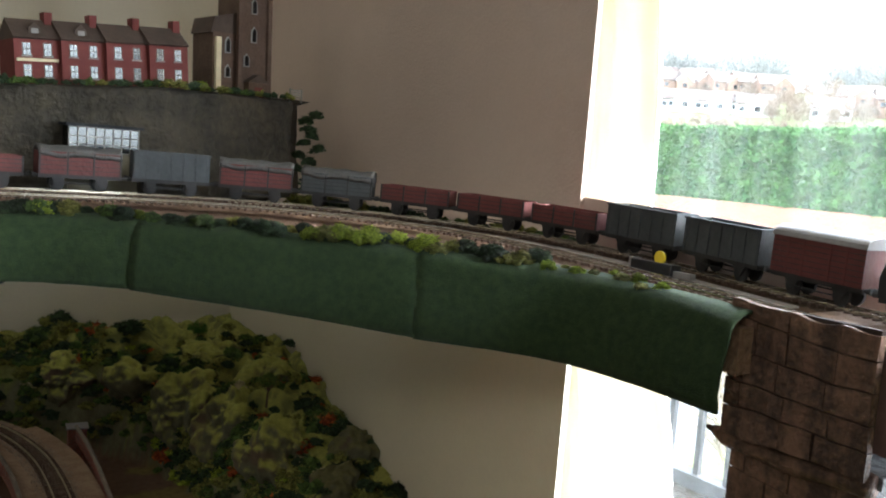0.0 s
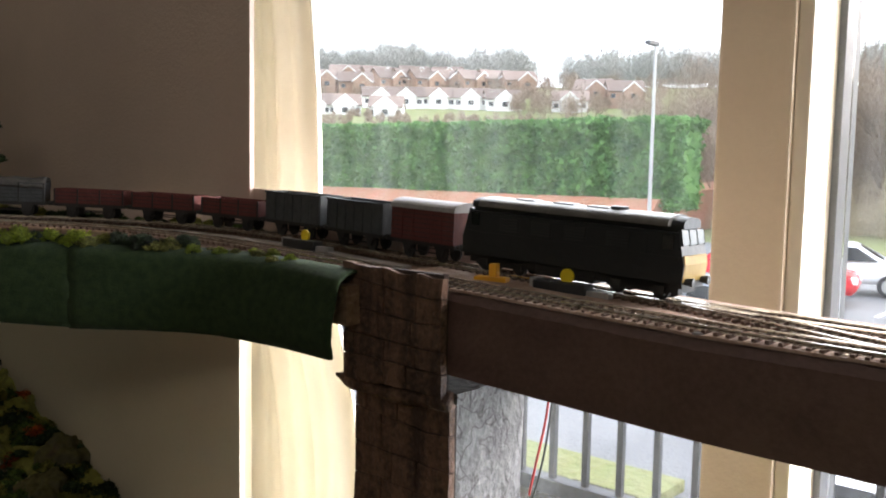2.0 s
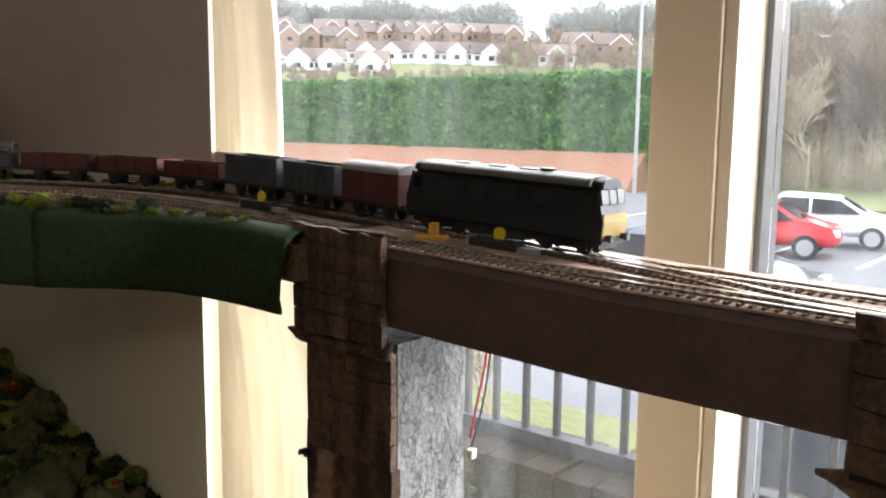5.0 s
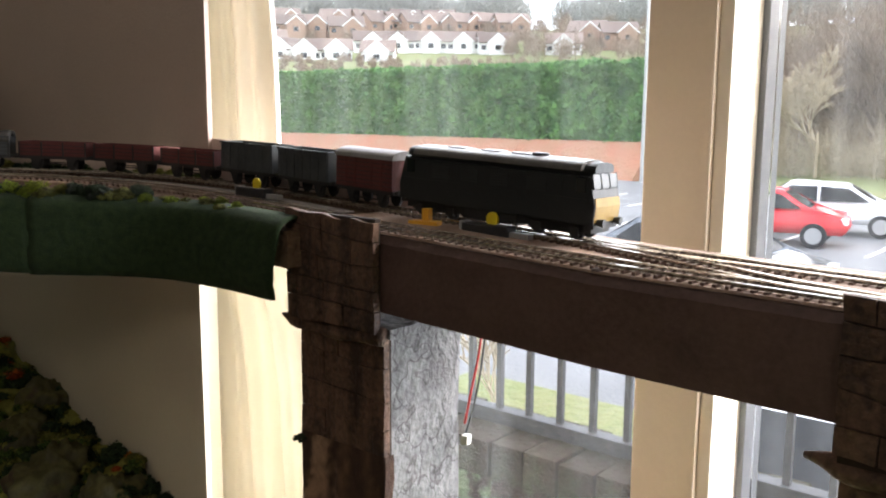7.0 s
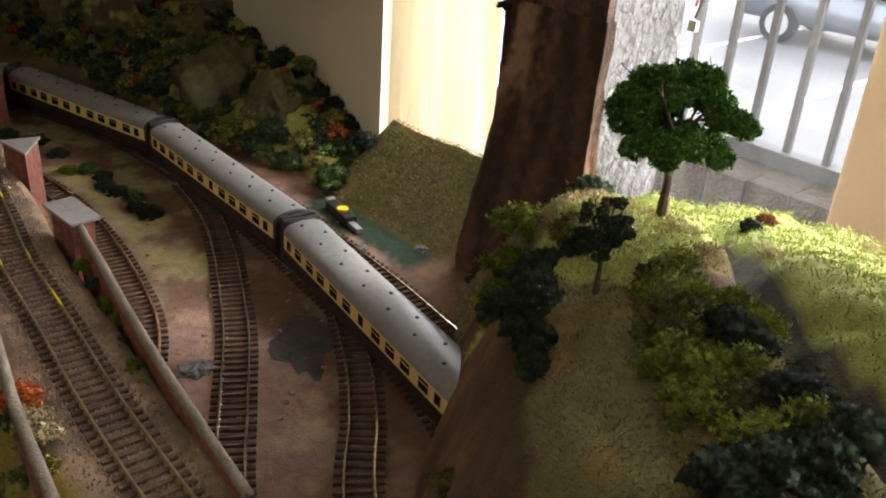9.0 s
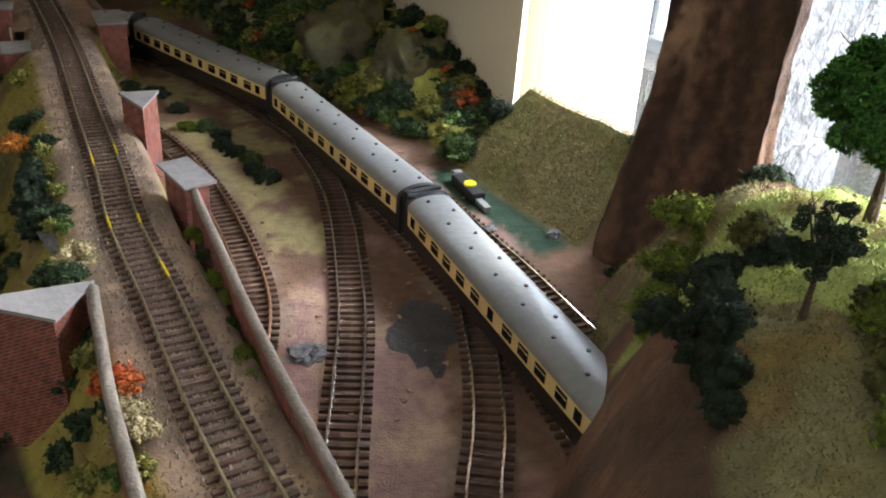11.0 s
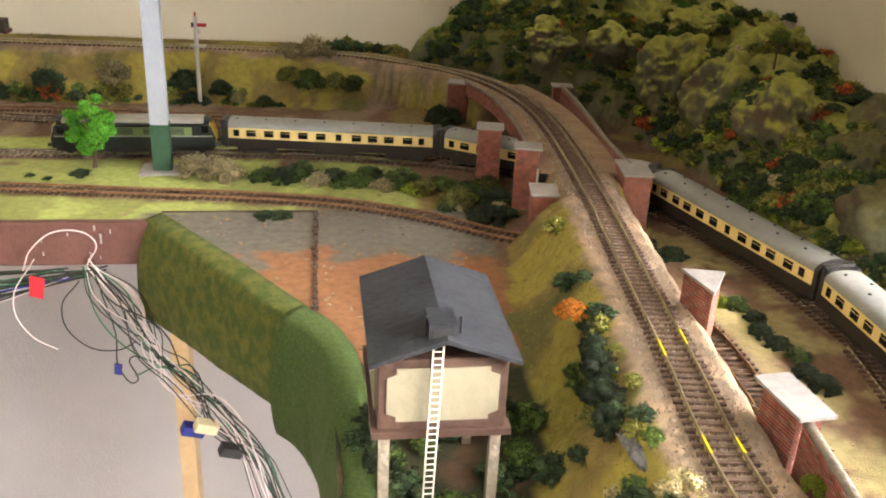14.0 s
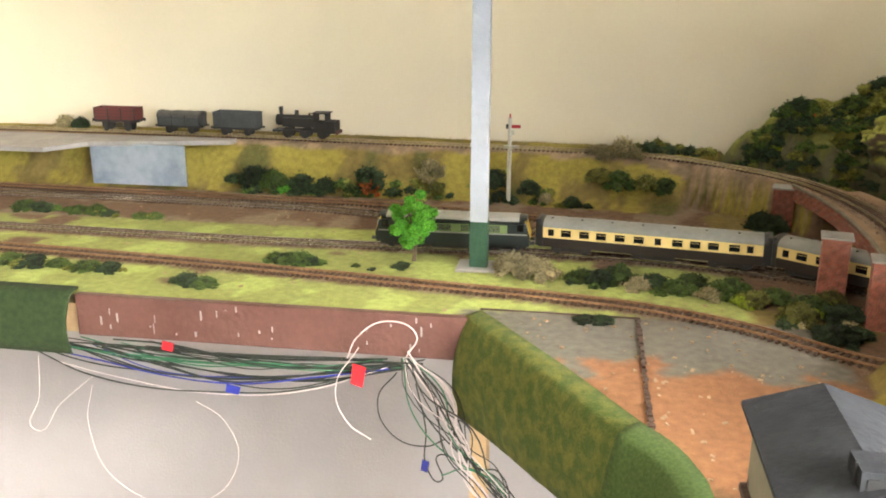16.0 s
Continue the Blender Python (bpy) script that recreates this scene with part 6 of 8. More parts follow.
pm = point_motor(pose(0.700, -0.603, 0.004, 0, 0, -100), flat=True)
copy_thing(pm, pose(0.645, -0.497, 0.004, 0, 0, -105))
up = point_motor(pose(0.808, -0.615, 0.418, -2, 0, -92))
copy_thing(up, pose(0.812, -0.896, 0.406, 0, 0, -92))
copy_thing(pm, pose(-0.07, 0.118, 0.004, 0, 0, 5))
copy_thing(pm, pose(0.10, 0.118, 0.004, 0, 0, 170))
copy_thing(pm, pose(0.266, 0.15, 0.004, 0, 0, 160))
bm = bmesh.new()
box(bm, -0.012, 0.014, -0.005, 0.005, 0, 0.004, bevel=0.001)
box(bm, 0.0, 0.006, -0.004, 0.004, 0.004, 0.014, bevel=0.001)
solid("signal_lever", bm, "orangey", "orange-yellow plastic lever lying on the viaduct deck", "lever", m=pose(0.805, -0.836, 0.4065, 0, 0, -75))
bm = bmesh.new()
cyl(bm, (0, 0, 0), (0, 0, 0.0012), 0.004, 0.0032, 14)
solid("screw", bm, "chocolate", "rusty screw head in the deck top", "screw", m=pose(0.7515, -1.027, slope(-1.027) + 0.001))

# signal
sg = thing("semaphore_signal", "white post semaphore signal with a red arm", "signal", pose(0.014, 0.335, 0.0))
for nm, mm, args in (("post", "ladder", ((0, 0, -0.004), (0, 0, 0.131), 0.0031)), ("finial", "red", ((0, 0, 0.131), (0, 0, 0.137), 0.0015))):
    bm = bmesh.new()
    cyl(bm, *args, n=8)
    part(nm, bm, mm, sg)
for nm, mm, b in (("arm", "red", (0.001, 0.016, -0.002, -0.001, 0.116, 0.121)), ("spectacle", "black", (-0.006, 0.001, -0.002, -0.001, 0.115, 0.122)), ("platform", "ladder", (-0.009, 0.013, -0.005, 0.005, 0.086, 0.0895)), ("lamp", "ladder", (0.002, 0.007, -0.003, 0.002, 0.106, 0.113))):
    bm = bmesh.new()
    box(bm, *b)
    part(nm, bm, mm, sg)
bm = bmesh.new()
cyl(bm, (0, 0, 0), (0, 0, 0.018), 0.0012, n=6)
solid("track_lamp", bm, "ladder", "small white yard lamp beside the brick pillar", "lamp", m=pose(0.421, -0.150, 0.036))
# silver sheet and pale platform under the back line
bm = bmesh.new()
box(bm, -0.668, -0.505, 0.326, 0.330, 0.008, 0.074, bevel=0.0008)
solid("silver_sheet", bm, "mirror_sheet", "scuffed silver-blue sheet standing below the back line", "sheet")
bm = bmesh.new()
prism(bm, [(-1.2, 0.25), (-0.70, 0.25), (-0.66, 0.31), (-0.44, 0.362), (-0.44, 0.385), (-1.2, 0.385)], 0.072, 0.079, "z")
solid("platform", bm, "slab", "pale grey flat platform beside the back line", "platform")

# ---- wires under the baseboard ----
random.seed(21)
bundle = thing("wire_bundle", "tangled bundle of black, green and white wires under the baseboard", "wires")
for k in range(26):
    y = -0.158 - random.uniform(0, 0.012)
    z0, sag = random.uniform(-0.058, -0.046), random.uniform(0.0, 0.035)
    xa, xb = random.uniform(-0.5, -0.3), random.uniform(-0.08, -0.02)
    pts = [(xa + (xb - xa) * u, y + random.uniform(-0.004, 0.004), z0 - sag * math.sin(math.pi * u) * random.uniform(0.7, 1.1) + random.uniform(-0.003, 0.003)) for u in (0, 0.2, 0.4, 0.6, 0.8, 1)]
    tube("wire", pts, random.choice((0.0006, 0.0008, 0.0009)), random.choice(("wireblack",) * 7 + ("wiregreen", "wiregreen", "wirewhite", "blue")), bundle)
for k in range(20):
    u = random.uniform(-0.02, 0.02)
    jig = lambda a=0.016: random.uniform(-a, a)
    pts = [(-0.04 + u * 0.3, -0.165, -0.045), (-0.015 + u + jig(), -0.18, -0.085 + jig()), (0.02 + jig(), -0.195, -0.125 + jig(0.022)), (0.045 + jig(), -0.205, -0.155 + jig(0.022)), (0.085 + jig(), -0.23, -0.185 + jig(0.02)), (0.13 + jig(), -0.26, -0.24 + jig(0.02)), (0.15 + jig(), -0.28, -0.5)]
    tube("wire", pts, random.choice((0.0006, 0.0008)), random.choice(("wireblack", "wireblack", "wiregreen", "wirewhite")), bundle)
for pts, c, r in (([(-0.10, -0.175, -0.045), (-0.088, -0.178, -0.02), (-0.056, -0.18, 0.0), (-0.028, -0.178, -0.012), (-0.039, -0.172, -0.04)], "wirewhite", 0.0007),
                  ([(-0.086, -0.18, -0.03), (-0.112, -0.18, -0.077), (-0.10, -0.18, -0.115), (-0.076, -0.18, -0.132)], "wirewhite", 0.0005),
                  ([(-0.46, -0.17, -0.06), (-0.387, -0.17, -0.089), (-0.229, -0.172, -0.095), (-0.148, -0.17, -0.085), (-0.05, -0.168, -0.05)], "wireblack", 0.0009),
                  ([(-0.43, -0.17, -0.075), (-0.36, -0.17, -0.088), (-0.25, -0.172, -0.098), (-0.15, -0.17, -0.088), (-0.06, -0.168, -0.055)], "wirewhite", 0.0005),
                  ([(-0.45, -0.17, -0.07), (-0.456, -0.17, -0.12), (-0.468, -0.17, -0.161), (-0.43, -0.17, -0.125), (-0.387, -0.17, -0.089)], "wirewhite", 0.0003),
                  ([(-0.39, -0.17, -0.10), (-0.40, -0.17, -0.15), (-0.37, -0.17, -0.22), (-0.28, -0.17, -0.235), (-0.228, -0.17, -0.18), (-0.24, -0.17, -0.13), (-0.27, -0.17, -0.11)], "wirewhite", 0.0003),
                  ([(-0.05, -0.168, -0.06), (-0.07, -0.17, -0.09), (-0.055, -0.17, -0.13), (-0.02, -0.17, -0.14), (0.0, -0.17, -0.13)], "wireblack", 0.0008),
                  ([(-0.03, -0.17, -0.07), (-0.02, -0.17, -0.12), (-0.019, -0.17, -0.165), (-0.005, -0.17, -0.18), (-0.008, -0.17, -0.15), (0.02, -0.18, -0.15)], "wireblack", 0.0008),
                  ([(-0.038, -0.17, -0.035), (-0.01, -0.175, -0.08), (0.02, -0.18, -0.13), (0.06, -0.2, -0.17)], "wirewhite", 0.0009),
                  ([(0.0, -0.19, -0.16), (0.03, -0.2, -0.145), (0.07, -0.21, -0.17), (0.06, -0.22, -0.21)], "wiregreen", 0.0008)):
    tube("wire", pts, r, c, bundle)
for x, z, c, w, h, label in ((-0.089, -0.062, "red", 1.0, 1.5, "red tape tag hanging from a wire"), (-0.294, -0.045, "red", 0.95, 0.65, "short red tape tag wrapped round the wires"), (-0.225, -0.089, "blue", 1.1, 0.6, "blue tape tag on a sagging wire"), (-0.02, -0.159, "blue", 0.55, 0.85, "small blue tape tag on a looped wire")):
    bm = bmesh.new()
    prism(bm, [(-0.007 * w, -0.007 * h), (0.006 * w, -0.009 * h), (0.008 * w, 0.006 * h), (-0.006 * w, 0.008 * h)], -0.0006, 0.0006, "y")
    solid("cable_tag", bm, c, label, "cable tag", m=pose(x, -0.176, z, 0, 5, 0), group="cable tags")
for x, y, z, c, nm, lb in ((0.075, -0.235, -0.195, "tape", "connector_block", "cream masking tape wrapped round a joint"), (0.10, -0.25, -0.215, "black", "terminal_block", "black terminal block on hanging wires"), (0.06, -0.225, -0.205, "blue", "connector_block", "small blue plastic wire connector")):
    bm = bmesh.new()
    box(bm, -0.012, 0.012, -0.006, 0.006, -0.006, 0.006, bevel=0.002)
    solid(nm, bm, c, lb, "connector", m=pose(x, y, z, 10, 25, 20))
bm = bmesh.new()
box(bm, 0.006, 0.026, -0.02, 0.02, -0.9, -0.046)
solid("table_leg", bm, "wood", "bare pine leg under the baseboard", "leg")
bm = bmesh.new()
box(bm, -1.5, 0.86, 0.30, 0.306, -0.9, -0.05)
solid("back_panel", bm, "panel_white", "plain off-white panel under the baseboard", "panel", kind="structure")
# wire and connector at the pier
tube("pier_wire", [(0.846, -0.868, 0.345), (0.842, -0.866, 0.30), (0.838, -0.860, 0.26), (0.836, -0.856, 0.235)], 0.001, "wirered")
tagged(bpy.data.objects["pier_wire"], "thin red wire hanging beside the pier", "wire")
bm = bmesh.new()
box(bm, -0.006, 0.006, -0.003, 0.003, -0.004, 0.004, bevel=0.001)
solid("connector_block", bm, "ladder", "small white wire connector beside the pier", "connector", m=pose(0.838, -0.856, 0.220, 0, 10, 20))
ob = tube("pier_wire", [(0.848, -0.870, 0.345), (0.846, -0.866, 0.29), (0.842, -0.862, 0.255), (0.838, -0.856, 0.226)], 0.0009, "wireblack")
tagged(ob, "thin black wire hanging beside the pier", "wire")


# ---- loose scatter on the ground ----
def scatter_mesh(name, spots, count, material, label, category, tall, wide, seed, stone=False):
    """Very many tiny blades of flock, or chips of stone, lying on the ground."""
    rng = np.random.default_rng(seed)
    q = np.array([v[:5] for v in spots])[rng.integers(0, len(spots), count)]
    off = rng.uniform(0, 0.0062, (count, 2))
    p = q[:, :3].copy()
    p[:, :2] += off
    p[:, 2] += np.clip((q[:, 3:5] * off).sum(1), -0.006, 0.006) - 0.0004
    a, h = rng.uniform(0, math.tau, count), tall * rng.uniform(0.4, 1.0, count)
    c, s = np.cos(a)[:, None], np.sin(a)[:, None]
    side = np.hstack([c, s, np.zeros((count, 1))]) * wide
    if stone:
        cross = np.hstack([-s, c, np.zeros((count, 1))]) * wide
        v = np.stack([p - side - cross * 0.6, p + side - cross * 0.5, p + cross, p + np.array([0, 0, 1]) * h[:, None]], 1)
        f = (np.arange(count) * 4)[:, None, None] + np.array([[0, 1, 3], [1, 2, 3], [2, 0, 3]])
    else:
        lean = rng.normal(0, 0.7, (count, 2)) * h[:, None]
        v = np.stack([p - side, p + side, p + np.hstack([lean, h[:, None]])], 1)
        f = np.arange(count * 3).reshape(-1, 1, 3)
    me = bpy.data.meshes.new(name)
    me.from_pydata(v.reshape(-1, 3).tolist(), [], f.reshape(-1, 3).tolist())
    me.materials.append(M[material])
    return tagged(new(name, me), label, category, kind="stuff")


def spots(f):
    return [q for q in GROUND_SPOTS if f(*q)]


scatter_mesh("grass_flock", spots(lambda x, y, z, gx, gy, zone, k: zone == "bank_top"), 30000, "bright_grass", "bright green static grass on the hillside", "grass", 0.0034, 0.0005, 51)
scatter_mesh("dry_flock", spots(lambda x, y, z, gx, gy, zone, k: zone == "bank_mat"), 16000, "straw_flock", "straw and olive static grass on the slopes", "grass", 0.0028, 0.0004, 52)
scatter_mesh("ramp_flock", spots(lambda x, y, z, gx, gy, zone, k: zone == "ramp"), 6000, "dry_grass", "coarse olive static grass on the ramp", "grass", 0.003, 0.0006, 59)
scatter_mesh("lawn_flock", spots(lambda x, y, z, gx, gy, zone, k: zone == "flat" and k in (4, 9) and x > -0.75), 24000, "grass", "short yellow-green static grass on the lawn", "grass", 0.0016, 0.0005, 53)
scatter_mesh("bank_flock", spots(lambda x, y, z, gx, gy, zone, k: zone == "slope" and x > -0.75), 26000, "dry_grass", "golden olive static grass on the embankments", "grass", 0.0026, 0.0005, 54)
scatter_mesh("hill_flock", spots(lambda x, y, z, gx, gy, zone, k: zone == "hill"), 14000, "olive", "olive static grass on the corner hill", "grass", 0.003, 0.0006, 55)
scatter_mesh("loose_ballast", spots(lambda x, y, z, gx, gy, zone, k: (zone == "bed" or zone == "flat" and k in (0, 6, 7)) and x > -0.4 and y > -1.0), 30000, "ballast", "loose brown ballast chips round the tracks", "ballast", 0.0009, 0.0007, 56, stone=True)
scatter_mesh("yard_grit", spots(lambda x, y, z, gx, gy, zone, k: zone == "flat" and k in (1, 2) and x > 0.0), 3500, "path", "fine pale grit on the yard surface", "grit", 0.0006, 0.0006, 57, stone=True)

# pale stone chips packed round the sleepers of the raised line
rng = np.random.default_rng(58)
count = 22000
ss = rng.uniform(0, RAISED.near(0.455, 0.225)[0], count)
pos = np.stack([np.interp(ss, RAISED.s, RAISED.p[:, k]) for k in range(3)], 1)
ahead = np.stack([np.interp(ss + 0.004, RAISED.s, RAISED.p[:, k]) for k in range(3)], 1) - pos
ahead /= np.linalg.norm(ahead, axis=1)[:, None]
lat = np.clip(rng.normal(0, 0.0105, count), -0.025, 0.025)
pos += np.stack([-ahead[:, 1], ahead[:, 0], ahead[:, 2] * 0], 1) * lat[:, None]
pos[:, 2] -= 0.0034
turn = rng.uniform(0, math.tau, count)
size = rng.uniform(0.0005, 0.0011, count)[:, None]
corner = [np.stack([np.cos(turn + q), np.sin(turn + q), 0 * turn], 1) * size for q in (0, 2.1, 4.2)]
tip = pos + np.stack([rng.normal(0, 0.0003, count), rng.normal(0, 0.0003, count), rng.uniform(0.0012, 0.0024, count)], 1)
chips = np.stack([pos + corner[0], pos + corner[1], pos + corner[2], tip], 1)
me = bpy.data.meshes.new("track_ballast")
me.from_pydata(chips.reshape(-1, 3).tolist(), [], ((np.arange(count) * 4)[:, None, None] + np.array([[0, 1, 3], [1, 2, 3], [2, 0, 3]])).reshape(-1, 3).tolist())
me.materials.append(M["pale_ballast"])
tagged(new("track_ballast", me), "pale stone ballast chips between the sleepers of the raised track", "ballast", kind="stuff")

# glare on the deck paint between the upper tracks, built as a pale strip
bm = bmesh.new()
UP_OUT.sweep(bm, [(-0.036, -0.0052), (-0.024, -0.0052), (-0.024, -0.0036), (-0.036, -0.0036)], UP_OUT.near(0.69, -0.26)[0], UP_OUT.near(0.82, -0.74)[0])
solid("deck_strip", bm, "strip", "pale strip of painted glare on the deck between the upper tracks", "deck strip", kind="structure")

# dabs of yellow paint on the rails of the raised line
paint = thing("rail_paint", "dabs of yellow paint along the raised rails", "paint marks", kind="structure")
for x, y, side, n in ((0.425, -0.55, 1, 0.022), (0.433, -0.535, -1, 0.02), (0.412, -0.66, 1, 0.016), (0.43, -0.66, -1, 0.014), (0.40, -0.73, -1, 0.02)):
    s0 = RAISED.near(x, y)[0]
    c = side * (GAUGE / 2 + 0.0006)
    bm = bmesh.new()
    RAISED.sweep(bm, [(c - 0.0007, 0.0004), (c + 0.0007, 0.0004), (c + 0.0007, 0.0011), (c - 0.0007, 0.0011)], s0 - n / 2, s0 + n / 2)
    part("dab", bm, "yellow", paint)

# ---- rolling stock ----
def wheelset(parent, x, r=0.0066, name="wheel"):
    for y in (-GAUGE / 2, GAUGE / 2):
        bm = bmesh.new()
        cyl(bm, (x, y - 0.0014, r), (x, y + 0.0014, r), r, n=16)
        part(name, bm, "chassis", parent)


def bogie(parent, x, base=0.034, r=0.0058):
    bm = bmesh.new()
    for y in (-0.0125, 0.0105):
        box(bm, x - base * 0.72, x + base * 0.72, y, y + 0.002, 0.004, 0.010)
        for k in (-1, 1):
            box(bm, x + k * base / 2 - 0.004, x + k * base / 2 + 0.004, y - 0.001, y + 0.003, 0.003, 0.008)
    box(bm, x - 0.01, x + 0.01, -0.011, 0.011, 0.006, 0.011)
    b = part("bogie", bm, "chassis", parent)
    for k in (-1, 1):
        wheelset(b, x + k * base / 2, r)
    return b


def arched(half, base, spring, top, n=10):
    """A body section: upright sides with an arched roof."""
    pts = [(-half, base), (half, base), (half, spring)]
    for k in range(1, n):
        a = math.pi * k / n
        pts.append((half * math.cos(a), spring + (top - spring) * math.sin(a) ** 0.85))
    return pts + [(-half, spring)]


def coach():
    c = thing("passenger_coach", "cream and chocolate model passenger coach with a grey roof", "coach", group="express coaches")
    L, h = 0.1285, 0.0178
    bm = bmesh.new()
    prism(bm, [(-h, 0.0115), (h, 0.0115), (h, 0.0245), (-h, 0.0245)], -L, L)
    part("lower_body", bm, "coachbrown", c, "dark chocolate lower panels")
    bm = bmesh.new()
    prism(bm, [(-h, 0.0245), (h, 0.0245), (h, 0.0395), (-h, 0.0395)], -L, L)
    part("upper_body", bm, "coachcream", c, "cream upper panels")
    bm = bmesh.new()
    prism(bm, arched(h + 0.0004, 0.0395, 0.0402, 0.0505, 14), -L - 0.0005, L + 0.0005)
    part("roof", bm, "coachroof", c, "grey arched roof", smooth="edges")
    xs = [-0.112, -0.095, -0.072, -0.052, -0.032, -0.010, 0.012, 0.034, 0.056, 0.076, 0.098, 0.116]
    for i, x in enumerate(xs):
        w = 0.0035 if i in (0, 5, 11) else 0.0058
        for s in (-1, 1):
            bm = bmesh.new()
            box(bm, x - w, x + w, min(s * h, s * (h + 0.0004)), max(s * h, s * (h + 0.0004)), 0.0275, 0.0368)
            pn = part("window", bm, "pane", c)
            if w > 0.004:
                bm = bmesh.new()
                box(bm, x - w, x + w, min(s * h, s * (h + 0.0007)), max(s * h, s * (h + 0.0007)), 0.0340, 0.0344)
                part("glazing_bar", bm, "coachcream", pn)
    for i in range(14):
        x = -0.117 + 0.018 * i
        bm = bmesh.new()
        y = 0.006 if i % 2 else -0.006
        z = 0.0395 + 0.011 * math.sqrt(1 - (y / h) ** 2)
        cyl(bm, (x, y, z - 0.001), (x, y, z + 0.0012), 0.0014, n=8)
        part("roof_vent", bm, "black", c)
    for s in (-1, 1):
        bm = bmesh.new()
        box(bm, min(s * L, s * (L + 0.0075)), max(s * L, s * (L + 0.0075)), -0.0155, 0.0155, 0.011, 0.0495, bevel=0.003)
        part("gangway", bm, "black", c, "black corridor connection")
        bm = bmesh.new()
        prism(bm, arched(h + 0.0007, 0.0112, 0.0402, 0.0507, 14), s * L - 0.0025, s * L + 0.0025)
        part("end_panel", bm, "black", c)
        bogie(c, s * 0.092)
    bm = bmesh.new()
    box(bm, -0.03, 0.02, -0.014, 0.014, 0.005, 0.0115)
    part("underframe", bm, "chassis", c)
    return c


def diesel(main, band, roof, half_yellow, label, stripe="cream_sheen"):
    d = thing("diesel_locomotive", label, "locomotive")
    L, h = 0.095, 0.0175
    prof = [(-L, 0.011), (L, 0.011), (L + 0.001, 0.022), (L - 0.0035, 0.036), (L - 0.007, 0.0455), (-L + 0.007, 0.0455), (-L + 0.0035, 0.036), (-L - 0.001, 0.022)]
    bm = bmesh.new()
    prism(bm, [(x, z) for x, z in prof], -h, h, "y")
    bmesh.ops.bevel(bm, geom=[e for e in bm.edges if e.calc_length() > 0.02 and abs(e.verts[0].co.y - e.verts[1].co.y) < 1e-6 and e.verts[0].co.z > 0.04], offset=0.006, segments=4, affect="EDGES")
    part("body", bm, main, d)
    for s in (-1, 1):
        bm = bmesh.new()
        box(bm, -0.068, 0.068, min(s * h, s * (h + 0.0004)), max(s * h, s * (h + 0.0004)), 0.0265, 0.0375)
        part("upper_band", bm, band, d, "lighter green upper band")
        bm = bmesh.new()
        box(bm, -0.092, 0.092, min(s * h, s * (h + 0.0005)), max(s * h, s * (h + 0.0005)), 0.0245, 0.0262)
        part("waist_stripe", bm, stripe, d)
    bm = bmesh.new()
    prism(bm, arched(0.0168, 0.0425, 0.0438, 0.0488, 14), -0.082, 0.082)
    part("roof", bm, roof, d, smooth="edges")
    for x in (-0.045, -0.01, 0.02):
        bm = bmesh.new()
        box(bm, x - 0.009, x + 0.009, -0.006, 0.006, 0.047, 0.0493, bevel=0.0006)
        part("roof_hatch", bm, roof, d)
    bm = bmesh.new()
    cyl(bm, (0.035, 0, 0.046), (0.035, 0, 0.0503), 0.0065, n=18)
    part("roof_fan", bm, "black", d)
    for s in (-1, 1):
        bm = bmesh.new()
        z1 = 0.027 if half_yellow else 0.043
        xt = L + 0.0005 if half_yellow else L - 0.0055
        prism(bm, [(s * (L + 0.0003), 0.0125), (s * (L + 0.0014), 0.022), (s * (L + 0.0004 if half_yellow else L - 0.005), z1), (s * (L - 0.006), z1), (s * (L - 0.003), 0.0125)], -h * 0.94, h * 0.94, "y")
        # half_yellow cabs get yellow and glass with shade put into the colour
        part("warning_panel", bm, "shaded_yellow" if half_yellow else "locoyellow", d, "yellow warning panel on the cab front")
        for y in (-0.0112, 0.0, 0.0112):
            bm = bmesh.new()
            m = Matrix.Translation((s * (L - 0.0038), y, 0.0365)) @ Matrix.Rotation(-s * radians(14), 4, "Y")
            box(bm, -0.0006, 0.0016, -0.0047, 0.0047, -0.0042, 0.0042, m)
            w = part("cab_window", bm, "shaded_glass" if half_yellow else "cab_glass", d)
            bm = bmesh.new()
            for a, b in ((-0.0053, -0.0047), (0.0047, 0.0053)):
                box(bm, -0.0006, 0.0018, a, b, -0.0046, 0.0046, m)
            part("window_surround", bm, "wagongrey" if half_yellow else "cream_sheen", w)
        for y in (-1, 1):
            bm = bmesh.new()
            box(bm, s * 0.0835 - 0.0040, s * 0.0835 + 0.0040, min(y * h, y * (h + 0.0006)), max(y * h, y * (h + 0.0006)), 0.030, 0.0385)
            part("side_window", bm, "pane", d)
            bm = bmesh.new()
            cyl(bm, (s * (L - 0.001), y * 0.0115, 0.0125), (s * (L + 0.006), y * 0.0115, 0.0125), 0.0018, 0.0026, 10)
            part("buffer", bm, "wagongrey", d)
        bm = bmesh.new()
        box(bm, s * (L - 0.002) - 0.002, s * (L - 0.002) + 0.002, -0.016, 0.016, 0.0085, 0.0145)
        part("buffer_beam", bm, "chassis", d)
        bogie(d, s * 0.06, 0.034, 0.0065)
    for x in (-0.05, -0.02, 0.01, 0.045):
        for y in (-1, 1):
            bm = bmesh.new()
            for k in range(5):
                box(bm, x - 0.009, x + 0.009, min(y * h, y * (h + 0.0009)), max(y * h, y * (h + 0.0009)), 0.028 + 0.0018 * k, 0.029 + 0.0018 * k)
            part("grille", bm, "black", d)
    bm = bmesh.new()
    box(bm, -0.026, 0.026, -0.0145, 0.0145, 0.0032, 0.011, bevel=0.001)
    part("fuel_tank", bm, "chassis", d)
    bm = bmesh.new()
